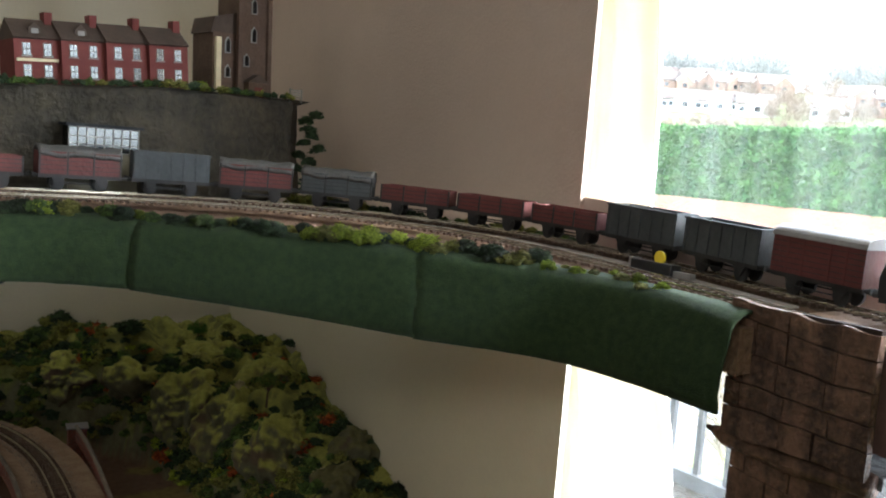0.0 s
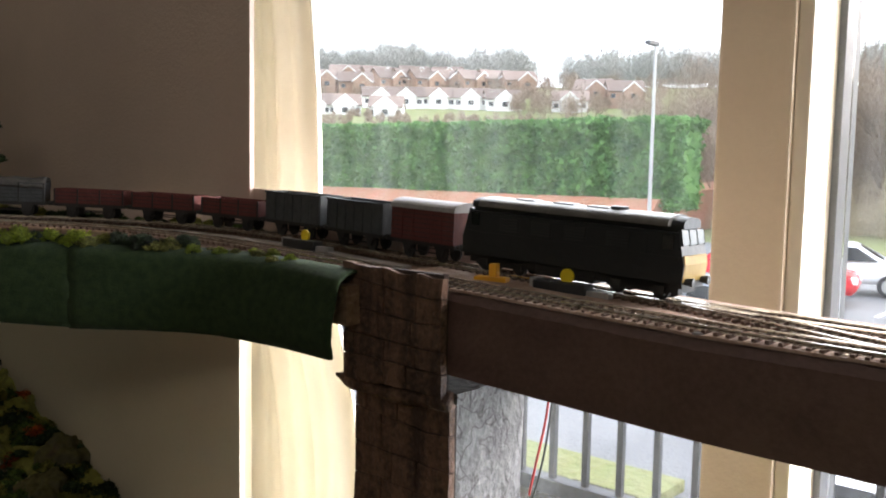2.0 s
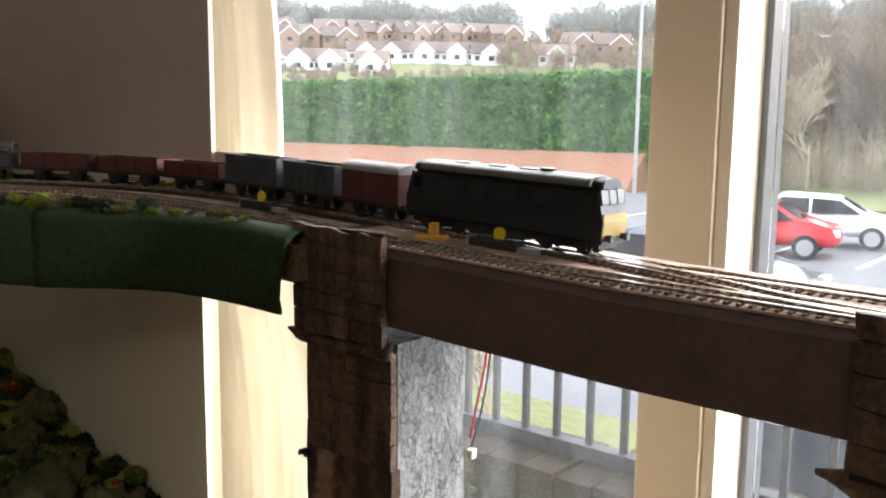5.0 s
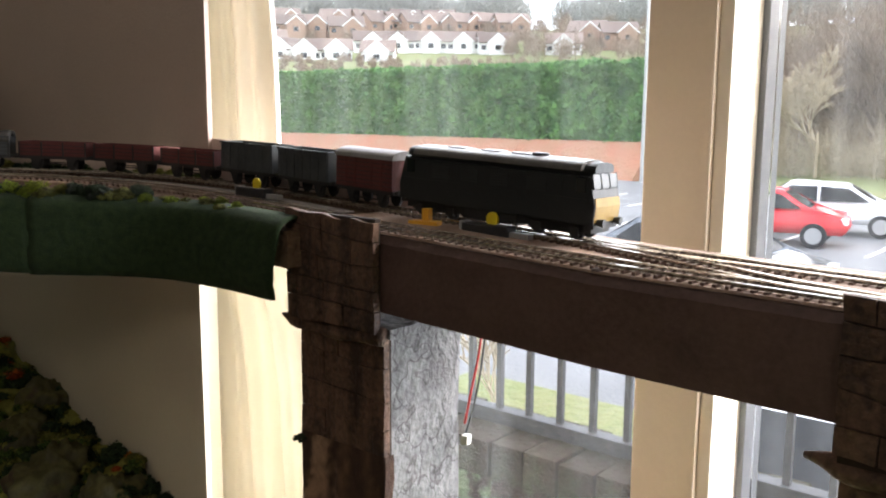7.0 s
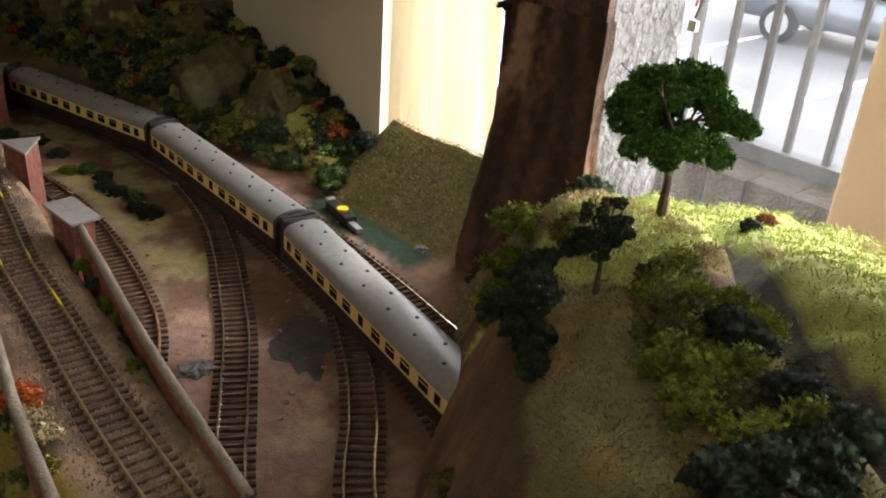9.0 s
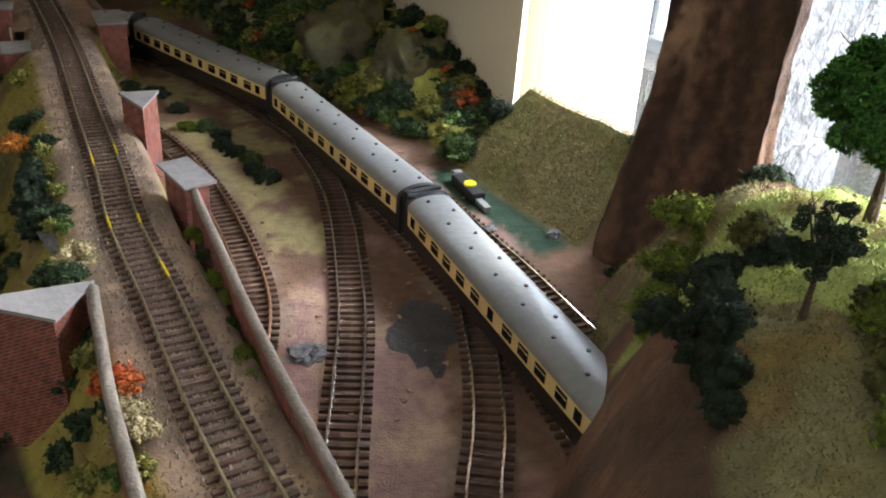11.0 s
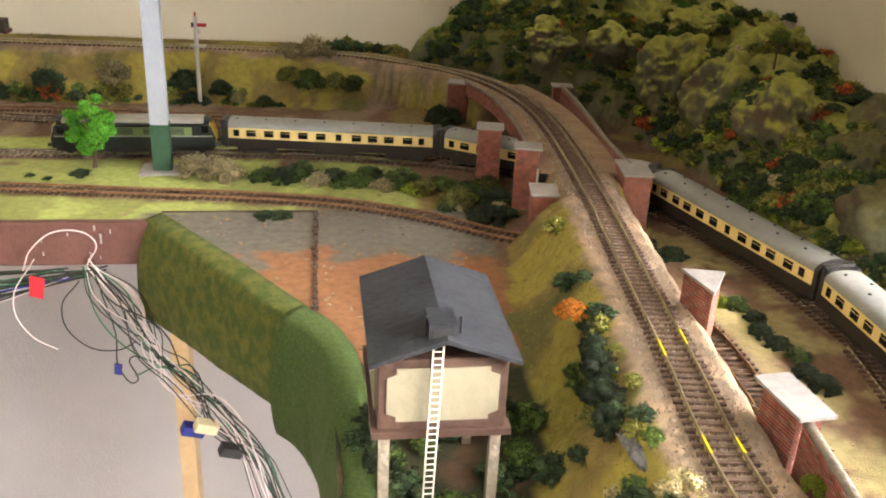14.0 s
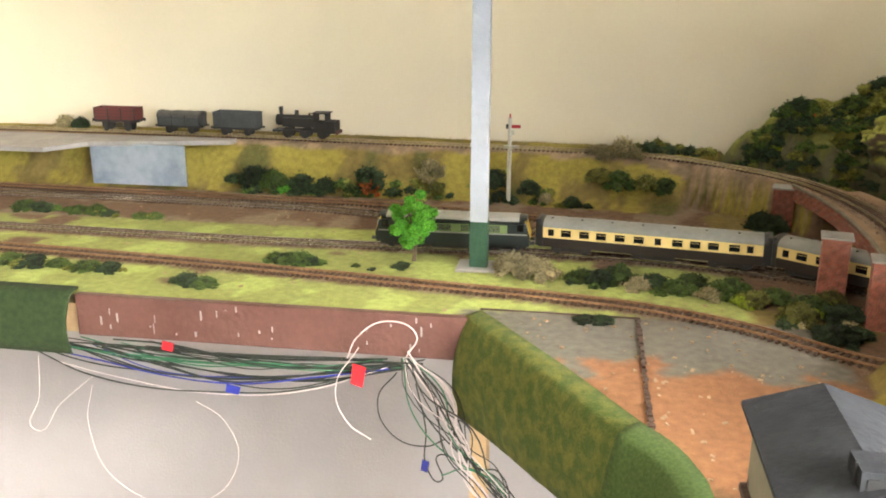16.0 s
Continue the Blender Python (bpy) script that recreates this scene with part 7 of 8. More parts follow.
    box(bm, -0.091, 0.091, -0.0125, 0.0125, 0.0052, 0.0112)
    part("underframe", bm, "chassis", d)
    for s in (-1, 1):
        bm = bmesh.new()
        prism(bm, arched(0.0125, 0.0415, 0.0440, 0.0478, 8), s * 0.0865 - 0.005, s * 0.0865 + 0.005)
        part("headcode_box", bm, main, d)
    return d


def wagon_base(w, L, wb=0.02):
    bm = bmesh.new()
    box(bm, -L, L, -0.0135, 0.0135, 0.0105, 0.0135)
    for y in (-0.0125, 0.0115):
        for x in (-wb, wb):
            prism(bm, [(x - 0.006, 0.0105), (x - 0.002, 0.004), (x + 0.002, 0.004), (x + 0.006, 0.0105)], y, y + 0.001, "y")
        box(bm, -wb, wb, y, y + 0.0008, 0.0055, 0.0065)
    part("underframe", bm, "chassis", w)
    for x in (-wb, wb):
        wheelset(w, x)
    for s in (-1, 1):
        for y in (-0.0105, 0.0105):
            bm = bmesh.new()
            cyl(bm, (s * L, y, 0.0125), (s * (L + 0.005), y, 0.0125), 0.0011, 0.0022, 8)
            part("buffer", bm, "chassis", w)


def open_wagon(material, label, tall, load=None, mineral=False):
    w = thing("goods_wagon", label, "wagon", group="goods train wagons")
    L, h, t = 0.038, 0.0145, 0.0012
    wagon_base(w, L)
    bm = bmesh.new()
    for b in ((-L, L, -h, -h + t), (-L, L, h - t, h), (-L, -L + t, -h + t, h - t), (L - t, L, -h + t, h - t)):
        box(bm, *b, 0.0135, tall)
    box(bm, -L + t, L - t, -h + t, h - t, 0.0135, 0.0148)
    part("body", bm, material, w)
    if mineral:
        for x in np.linspace(-L + 0.002, L - 0.002, 7):
            for y in (-1, 1):
                bm = bmesh.new()
                box(bm, x - 0.0007, x + 0.0007, min(y * h, y * (h + 0.001)), max(y * h, y * (h + 0.001)), 0.0135, tall)
                part("body_rib", bm, material, w)
        bm = bmesh.new()
        for y in (-1, 1):
            box(bm, -L - 0.0008, L + 0.0008, min(y * (h - 0.001), y * (h + 0.0012)), max(y * (h - 0.001), y * (h + 0.0012)), tall, tall + 0.0015)
            box(bm, min(y * L, y * (L - 0.002)), max(y * L, y * (L - 0.002)), -h, h, tall, tall + 0.0015)
        part("top_rim", bm, "wagongrey", w)
    else:
        n = max(3, round((tall - 0.0135) / 0.0035))
        for k in range(1, n):
            bm = bmesh.new()
            z = 0.0135 + (tall - 0.0135) * k / n
            for y in (-1, 1):
                box(bm, -L, L, min(y * h, y * (h + 0.0002)), max(y * h, y * (h + 0.0002)), z - 0.00025, z + 0.00025)
            part("plank_joint", bm, "chassis", w)
        for x in (-0.012, 0.012, -L + 0.001, L - 0.001):
            for y in (-1, 1):
                bm = bmesh.new()
                box(bm, x - 0.0008, x + 0.0008, min(y * h, y * (h + 0.0007)), max(y * h, y * (h + 0.0007)), 0.0135, tall)
                part("strap", bm, "chassis", w)
    if load:
        bm = bmesh.new()
        g = [[bm.verts.new((x, y, tall + 0.001 + 0.004 * math.cos(y / h * 1.4) + 0.002 * noise.noise((x * 70 + tall * 100, y * 90, 3)) - (0.003 if abs(y) > h * 0.95 else 0))) for y in np.linspace(-h - 0.0006, h + 0.0006, 11)] for x in np.linspace(-L - 0.0006, L + 0.0006, 21)]
        for a, b in zip(g, g[1:]):
            for k in range(10):
                bm.faces.new((a[k], b[k], b[k + 1], a[k + 1]))
        ed = bmesh.ops.extrude_face_region(bm, geom=bm.faces[:])
        bmesh.ops.translate(bm, verts=[v for v in ed["geom"] if isinstance(v, bmesh.types.BMVert)], vec=(0, 0, -0.003))
        part("tarpaulin", bm, load, w, "crumpled grey sheet over the load", smooth=True)
    return w


def van(label, roofmat, brake=False):
    w = thing("brake_van" if brake else "goods_van", label, "van")
    L, h = 0.038, 0.0148
    wagon_base(w, L)
    bm = bmesh.new()
    if brake:
        box(bm, -0.026, 0.026, -h, h, 0.0135, 0.037)
        box(bm, -L, L, -h, h, 0.0135, 0.022)
    else:
        box(bm, -L, L, -h, h, 0.0135, 0.037)
    part("body", bm, "bauxite", w)
    bm = bmesh.new()
    prism(bm, arched(h + 0.0012, 0.0365, 0.0372, 0.0435, 10), -L - 0.001, L + 0.001)
    part("roof", bm, roofmat, w)
    for k in range(1, 7):
        bm = bmesh.new()
        z = 0.0135 + 0.0033 * k
        for y in (-1, 1):
            box(bm, -0.026 if brake else -L, 0.026 if brake else L, min(y * h, y * (h + 0.0002)), max(y * h, y * (h + 0.0002)), z - 0.0002, z + 0.0002)
        part("plank_joint", bm, "chassis", w)
    for x in (-0.011, 0.011, -0.024, 0.024):
        for y in (-1, 1):
            bm = bmesh.new()
            box(bm, x - 0.0008, x + 0.0008, min(y * h, y * (h + 0.0007)), max(y * h, y * (h + 0.0007)), 0.0135, 0.0365)
            part("strap", bm, "bauxite", w)
    if brake:
        bm = bmesh.new()
        for x in (-L + 0.001, L - 0.001):
            for y in (-h + 0.0008, h - 0.0008):
                box(bm, x - 0.0008, x + 0.0008, y - 0.0008, y + 0.0008, 0.022, 0.037)
        part("veranda_post", bm, "bauxite", w)
    return w


def put(ob, way, s, base, tall=1.0):
    ob.matrix_world = way.car(s, base) @ Matrix.Translation((0, 0, 0.0008)) @ Matrix.Diagonal((1, 1, tall, 1))
    return ob


# goods train on the outer line of the viaduct
lead = UP_OUT.near(0.832, -0.890)[0]
# this diesel stands against the window: its paints are the shaded copies
put(diesel("backlit_green", "backlit_green", "locoroof_shaded", True, "dark green diesel locomotive with small yellow warning panels", "backlit_green"), UP_OUT, lead, 0.12, 1.2)
s = lead - 0.095 - 0.052
put(van("red-brown goods van with a pale grey roof", "vanroof"), UP_OUT, s, 0.04, 1.17)
mineral = open_wagon("wagongrey", "grey steel mineral wagon with an empty body", 0.036, mineral=True)
red_open = open_wagon("bauxite", "low red-brown open plank wagon", 0.027)
sheeted = open_wagon("bauxite", "red-brown open wagon under a grey sheet", 0.032, load="sheet")
grey_sheet = open_wagon("wagongrey", "grey open wagon under a crumpled sheet", 0.031, load="sheet")
order = [mineral, mineral, red_open, red_open, red_open, grey_sheet, sheeted, mineral, sheeted, red_open, grey_sheet, mineral]
used = set()
for w in order:
    s -= 0.0885
    if id(w) in used:
        w = copy_thing(w, w.matrix_world.copy())
    used.add(id(w))
    put(w, UP_OUT, s, 0.04, 1.17)
s -= 0.0885
put(van("red-brown goods brake van with open verandas", "locoroof", brake=True), UP_OUT, s, 0.04, 1.17)

# express on the lower line
front = COACH.near(-0.03, 0.074)[0]
put(diesel("locogreen", "locolime", "locoroof", False, "two-tone green diesel locomotive with full yellow ends"), COACH, front, 0.12, 0.92)
s = front - 0.1015 - 0.1385
first = coach()
put(first, COACH, s, 0.184, 0.86)
for k in range(5):
    s -= 0.2735
    if s > 0.10:
        put(copy_thing(first, Matrix()), COACH, s, 0.184, 0.86)

# small tank engine and wagons on the back line
def tank_engine():
    e = thing("tank_engine", "black pannier tank steam engine with a tall chimney", "locomotive")
    for nm, b in (("frame", (-0.055, 0.055, -0.0135, 0.0135, 0.010, 0.0135)), ("bunker", (-0.054, -0.038, -0.0145, 0.0145, 0.0135, 0.030)), ("cab_front", (-0.0185, -0.0165, -0.0145, 0.0145, 0.0135, 0.042)), ("cab_back", (-0.038, -0.0365, -0.0145, 0.0145, 0.0135, 0.042)), ("cab_roof", (-0.0415, -0.0135, -0.0155, 0.0155, 0.0418, 0.0435)), ("tank", (-0.0165, 0.037, 0.0075, 0.0145, 0.019, 0.034)), ("tank", (-0.0165, 0.037, -0.0145, -0.0075, 0.019, 0.034)),
                  ("cab_side", (-0.0365, -0.0185, 0.0135, 0.0145, 0.0135, 0.028)), ("cab_side", (-0.0365, -0.0185, -0.0145, -0.0135, 0.0135, 0.028))):
        bm = bmesh.new()
        box(bm, *b, bevel=0.0007)
        part(nm, bm, "chassis", e)
    for nm, a in (("boiler", ((-0.017, 0, 0.0285), (0.05, 0, 0.0285), 0.0092)), ("chimney", ((0.043, 0, 0.036), (0.043, 0, 0.050), 0.0026, 0.0036)), ("dome", ((0.016, 0, 0.034), (0.016, 0, 0.045), 0.0042, 0.003)), ("safety_valve", ((-0.006, 0, 0.034), (-0.006, 0, 0.041), 0.0022, 0.0015))):
        bm = bmesh.new()
        cyl(bm, *a, n=16)
        part(nm, bm, "chassis", e)
    for x in (-0.03, 0.0, 0.03):
        wheelset(e, x, 0.009)
    bm = bmesh.new()
    box(bm, -0.0575, -0.055, -0.015, 0.015, 0.009, 0.0145)
    part("buffer_beam", bm, "bauxite", e)
    return e


put(tank_engine(), RAISED, RAISED.near(-0.335, 0.429)[0], 0.06)
for x, src in ((-0.455, mineral), (-0.555, grey_sheet), (-0.672, red_open)):
    w = put(copy_thing(src, Matrix()), RAISED, RAISED.near(x, 0.43)[0], 0.04, 1.5 if src is red_open else 1.05)
    w["label"] = "small open goods wagon behind the tank engine"

# ---- cliff, terrace, church and signal box of the upper level ----
bm = bmesh.new()
rows = []
CX = np.linspace(-0.9, 0.775, 150)
for i, x in enumerate(CX):
    row = []
    zt = float(np.interp(x, [-0.9, 0.35, 0.55, 0.74], [0.53, 0.534, 0.55, 0.556]))
    back = float(np.interp(x, [0.55, 0.775], [-0.13, -0.03]))
    end = float(rise(0.78, 0.73, x))
    for k in range(26):
        u = k / 25
        if u < 0.75:
            v = u / 0.75
            z = 0.428 + (zt - 0.428) * v
            y = back + 0.01 * v - 0.016 * abs(noise.noise((x * 22, z * 12, 2))) - 0.008 * noise.noise((x * 60, z * 40, 5)) + 0.06 * (1 - end)
        else:
            z = zt + 0.002 * noise.noise((x * 50, u * 50, 1))
            y = back + 0.012 + (u - 0.75) / 0.25 * 0.14
        row.append(bm.verts.new((x + (0.012 * (1 - u) if i == len(CX) - 1 else 0), y, z)))
    row.append(bm.verts.new((x, back + 0.152, 0.41)))
    rows.append(row)
for a, b in zip(rows, rows[1:]):
    for k in range(26):
        bm.faces.new((a[k], b[k], b[k + 1], a[k + 1]))
bm.faces.new(rows[-1])
cl = solid("rock_cliff", bm, "cliff", "dark carved rock cliff behind the upper line", "cliff", smooth=True)
random.seed(31)
for i in range(46):
    x = 0.20 + 0.0118 * i
    back = float(np.interp(x, [0.55, 0.775], [-0.13, -0.03]))
    bush(x, back + random.uniform(0.0, 0.014), random.uniform(0.006, 0.012), random.choice(("leaf_dark", "leaf_dark", "leaf_mid", "leaf_olive")), z=float(np.interp(x, [0.35, 0.55, 0.74], [0.534, 0.55, 0.556])), join=True)
for i in range(12):
    bush(0.768 + random.uniform(-0.012, 0.008) + 0.012 * (1 - i / 12), -0.02 + random.uniform(-0.02, 0.02), 0.014, "leaf_dark", z=0.435 + 0.009 * i, join=True)
bush(0.69, -0.045, 0.012, "leaf_lime", z=0.556, where="along the cliff top")
bush(0.60, -0.09, 0.012, "leaf_lime", z=0.553, where="along the cliff top")

verts, faces, mats, slots, n = [], [], [], {}, 0
for me, m in JOINED:
    k = len(me.vertices)
    v = np.empty(k * 3)
    me.vertices.foreach_get("co", v)
    mm = np.array(m)
    verts.append(v.reshape(-1, 3) @ mm[:3, :3].T + mm[:3, 3])
    f = np.empty(len(me.polygons) * 3, dtype=np.int32)
    me.polygons.foreach_get("vertices", f)
    faces.append(f.reshape(-1, 3) + n)
    slot = slots.setdefault(me.materials[0].name, len(slots))
    mats.append(np.full(len(me.polygons), slot))
    n += k
thicket = bpy.data.meshes.new("thicket")
thicket.from_pydata(np.concatenate(verts).tolist(), [], np.concatenate(faces).tolist())
for name in slots:
    thicket.materials.append(bpy.data.materials[name])
thicket.polygons.foreach_set("material_index", np.concatenate(mats))
tagged(new("thicket", thicket), "mixed green foam undergrowth over the hill and banks", "undergrowth", kind="stuff")


def terrace_house(x0, x1, label, dormer, shop=False):
    y = -0.098
    zb = float(np.interp((x0 + x1) / 2, [0.35, 0.57], [0.534, 0.5515]))
    hs = thing("terraced_house", label, "house", pose(x0, y, zb, 0, -4.6, 8), group="terrace on the cliff")
    w = x1 - x0
    bm = bmesh.new()
    box(bm, 0, w, 0, 0.05, -0.004, 0.046)
    part("wall", bm, "redhouse", hs, "red brick front wall")
    bm = bmesh.new()
    prism(bm, [(-0.003, 0.0455), (0.025, 0.066), (0.053, 0.0455), (0.05, 0.044), (0.0, 0.044)], -0.0005, w + 0.0005, "x")
    part("roof", bm, "houseroof", hs, "brown tiled pitched roof")
    bm = bmesh.new()
    box(bm, w - 0.008, w, 0.018, 0.032, 0.058, 0.074)
    part("chimney", bm, "redhouse", hs)
    for zc in (0.012, 0.034):
        for xc in (w * 0.27, w * 0.73):
            bm = bmesh.new()
            box(bm, xc - 0.0042, xc + 0.0042, -0.0006, 0.001, zc - 0.0065, zc + 0.0065)
            wd = part("window", bm, "cream_sheen", hs, "white sash window")
            bm = bmesh.new()
            for a, b in ((-0.006, -0.0005), (0.0005, 0.006)):
                box(bm, xc - 0.0034, xc - 0.0003, -0.001, -0.0005, zc + a, zc + b)
                box(bm, xc + 0.0003, xc + 0.0034, -0.001, -0.0005, zc + a, zc + b)
            part("glazing", bm, "pane", wd)
            bm = bmesh.new()
            box(bm, xc - 0.0052, xc + 0.0052, -0.0016, 0.001, zc - 0.008, zc - 0.0066)
            part("sill", bm, "cream_sheen", wd)
    if dormer:
        bm = bmesh.new()
        prism(bm, [(w * 0.5 - 0.006, 0.050), (w * 0.5 + 0.006, 0.050), (w * 0.5 + 0.006, 0.056), (w * 0.5, 0.062), (w * 0.5 - 0.006, 0.056)], 0.004, 0.016, "y")
        dm = part("dormer", bm, "houseroof", hs)
        bm = bmesh.new()
        box(bm, w * 0.5 - 0.0035, w * 0.5 + 0.0035, 0.0032, 0.0042, 0.0505, 0.0555)
        part("glazing", bm, "cream_sheen", dm)
    if shop:
        bm = bmesh.new()
        box(bm, 0.002, w - 0.002, -0.003, 0.0, 0.0215, 0.0245)
        part("sign_board", bm, "tape", hs, "pale yellow shop sign board")
    return hs


for k, (dormer, shop) in enumerate(((True, True), (True, False), (False, False), (False, False))):
    terrace_house(0.404 + 0.0455 * k, 0.4495 + 0.0455 * k, "red brick terraced house" + (" with a dormer and shop sign" if shop else " with a dormer" if dormer else " with white sash windows"), dormer, shop)

ch = thing("church_tower", "brown stone model church with a square tower", "church", pose(0.632, -0.045, 0.553, 0, -2, 10))
for nm, b, m in (("nave", (-0.002, 0.03, 0.0, 0.05, -0.004, 0.075), "sandstone"), ("tower", (0.03, 0.073, -0.006, 0.045, -0.004, 0.17), "sandstone"), ("buttress", (0.0, 0.007, -0.005, 0.0, -0.004, 0.068), "tape"), ("buttress", (0.027, 0.033, -0.011, -0.0055, -0.004, 0.12), "sandstone"), ("buttress", (0.069, 0.075, -0.011, -0.0055, -0.004, 0.12), "sandstone"), ("porch", (0.038, 0.066, -0.018, -0.006, -0.004, 0.016), "sandstone"), ("back_board", (0.073, 0.082, 0.0, 0.05, -0.004, 0.17), "slate")):
    bm = bmesh.new()
    box(bm, *b, bevel=0.0008)
    part(nm, bm, m, ch)
bm = bmesh.new()
prism(bm, [(-0.005, 0.073), (0.033, 0.073), (0.033, 0.10), (0.0, 0.092)], 0.0, 0.05, "y")
part("roof", bm, "houseroof", ch)
bm = bmesh.new()
prism(bm, [(0.036, 0.016), (0.068, 0.016), (0.052, 0.026)], -0.019, -0.006, "y")
part("porch_roof", bm, "houseroof", ch)
for x, z, h in ((0.051, 0.10, 0.02), (0.051, 0.065, 0.02), (0.018, 0.05, 0.02), (0.018, 0.02, 0.016), (0.041, 0.035, 0.016)):
    bm = bmesh.new()
    prism(bm, [(x - 0.004, z), (x + 0.004, z), (x + 0.004, z + h * 0.7), (x, z + h), (x - 0.004, z + h * 0.7)], -0.0072 if x > 0.03 else -0.0012, -0.0058 if x > 0.03 else 0.0005, "y")
    wd = part("window", bm, "cream_sheen", ch, "pale arched window")
    bm = bmesh.new()
    prism(bm, [(x - 0.0025, z + 0.001), (x + 0.0025, z + 0.001), (x + 0.0025, z + h * 0.68), (x, z + h * 0.88), (x - 0.0025, z + h * 0.68)], -0.008 if x > 0.03 else -0.002, -0.007 if x > 0.03 else -0.001, "y")
    part("glazing", bm, "pane", wd)
bm = bmesh.new()
box(bm, 0.0465, 0.0575, -0.0186, -0.018, -0.004, 0.010)
part("door", bm, "redhouse", ch)
fe = thing("fence", "small white rail fence on the cliff end", "fence", pose(0.735, -0.04, 0.556, 0, 0, 10))
for k in range(4):
    bm = bmesh.new()
    box(bm, 0.0, 0.018, -0.0005, 0.0005, 0.002 + 0.003 * k, 0.0035 + 0.003 * k)
    part("fence_rail", bm, "cream_sheen", fe)
for x in (0.0, 0.018):
    bm = bmesh.new()
    box(bm, x - 0.0007, x + 0.0007, -0.0009, 0.0009, -0.004, 0.014)
    part("fence_post", bm, "cream_sheen", fe)

sb = thing("signal_box", "cream and white glazed signal box below the cliff", "signal box", pose(0.446, -0.150, 0.432, 0, 0, 6))
for nm, b, m in (("base", (0, 0.072, 0, 0.02, -0.003, 0.042), "creampanel"), ("cabin", (0, 0.072, 0, 0.02, 0.042, 0.068), "pane"), ("roof", (-0.004, 0.076, -0.004, 0.022, 0.068, 0.071), "slate")):
    bm = bmesh.new()
    box(bm, *b, bevel=0.0006)
    part(nm, bm, m, sb)
for k in range(9):
    bm = bmesh.new()
    box(bm, 0.009 * k - 0.0006, 0.009 * k + 0.0006, -0.0012, 0.0, 0.042, 0.068)
    part("glazing_bar", bm, "cream_sheen", sb)
for z in (0.042, 0.05, 0.058, 0.0672):
    bm = bmesh.new()
    box(bm, 0, 0.072, -0.0016, -0.0002, z - 0.0006, z + 0.0006)
    part("glazing_bar", bm, "cream_sheen", sb)

# ---- outside the window ----
GZ = -2.8
bm = bmesh.new()
N = 72
radii = [0.01, 10, 20, 30, 42, 52, 70, 95, 120, 150, 180, 205, 235, 262, 290, 330, 500, 900, 1600, 3000]
zs = [GZ - 0.06] * 5 + [GZ - 0.05, -1.6, 0.6, 3.2, 7.0, 10.2, 12.8, 17.8, 23.3, 28, 31, 33, 33, 33, 33]
rings = []
for r, z in zip(radii, zs):
    rings.append([bm.verts.new((1.4 + r * math.cos(a), r * math.sin(a), z - (0 if r < 50 else 0.7 * noise.noise((math.cos(a) * 3, math.sin(a) * 3, r * 0.01))))) for a in [k * math.tau / N for k in range(N)]])
for a, b in zip(rings, rings[1:]):
    for k in range(N):
        bm.faces.new((a[k], a[(k + 1) % N], b[(k + 1) % N], b[k]))
bm.faces.new(rings[0])
solid("ground", bm, "field", "grass land rising to a wooded hillside", "ground", kind="structure", smooth=True)
bm = bmesh.new()
prism(bm, [(2.6, -60), (38.2, -60), (38.2, 13.0), (41, 16), (41, 60), (2.6, 60)], GZ - 0.05, GZ, "z")
solid("car_park", bm, "tarmac", "pale grey tarmac car park with white bay lines", "car park", kind="structure")
lines = thing("bay_lines", "white painted parking bay lines", "road marking", kind="structure")
for x in (11.5, 22.5, 29.5):
    for k in range(16):
        bm = bmesh.new()
        box(bm, x, x + 4.6, -6 + 2.5 * k, -5.88 + 2.5 * k, GZ, GZ + 0.006)
        part("line", bm, "render_white", lines)
bm = bmesh.new()
box(bm, 38.2, 45.5, -60, 13.0, GZ - 0.1, GZ + 0.1)
solid("verge", bm, "field", "strip of grass verge beyond the car park", "verge", kind="structure")
bm = bmesh.new()
prism(bm, [(41, GZ - 0.1), (43.2, -0.9), (60, 0.4), (60, GZ - 0.1)], 20.0, 75, "y")
solid("earth_bank", bm, "bank", "bare red earth bank under the hedge", "bank", kind="structure")

HV, HF = ICO_V, ICO_F


def leaf_mass(name, boxes, count, size, material, label, category, seed, kind="", spread=None):
    """Many small leaf quads over the faces and inside of boxes."""
    rng = np.random.default_rng(seed)
    out = []
    for (x0, x1, y0, y1, z0, z1) in boxes:
        p = rng.uniform(0, 1, (count, 3))
        face = rng.integers(0, 3, count)
        p[face == 0, 0] = rng.uniform(0, 0.08, (face == 0).sum())
        p[face == 1, 2] = 1 - rng.uniform(0, 0.08, (face == 1).sum())
        q = np.array([x0, y0, z0]) + p * np.array([x1 - x0, y1 - y0, z1 - z0])
        lump = np.array([noise.noise((v[1] * 0.55, v[2] * 0.9, 3)) for v in q])
        q[:, 0] -= 0.35 * lump
        q[:, 2] += 0.16 * lump
        out.append(q)
    q = np.concatenate(out)
    tri = q[:, None] + rng.normal(0, size, (len(q), 4, 3))
    me = bpy.data.meshes.new(name)
    me.from_pydata(tri.reshape(-1, 3).tolist(), [], np.arange(len(q) * 4).reshape(-1, 4).tolist())
    me.materials.append(M[material])
    return me


hd = thing("hedge", "tall clipped green conifer hedge above an earth bank", "hedge")
bm = bmesh.new()
box(bm, 43.9, 46, 19.0, 72, -1.4, 3.1)
part("hedge_core", bm, "hedge", hd)
lm = new("hedge_foliage", leaf_mass("hedge_foliage", [(43.4, 46, 18.7, 45, -1.5, 3.45), (43.4, 46, 45, 72, -1.5, 3.5)], 26000, 0.13, "hedge", "", "", 3))
lm.parent = hd


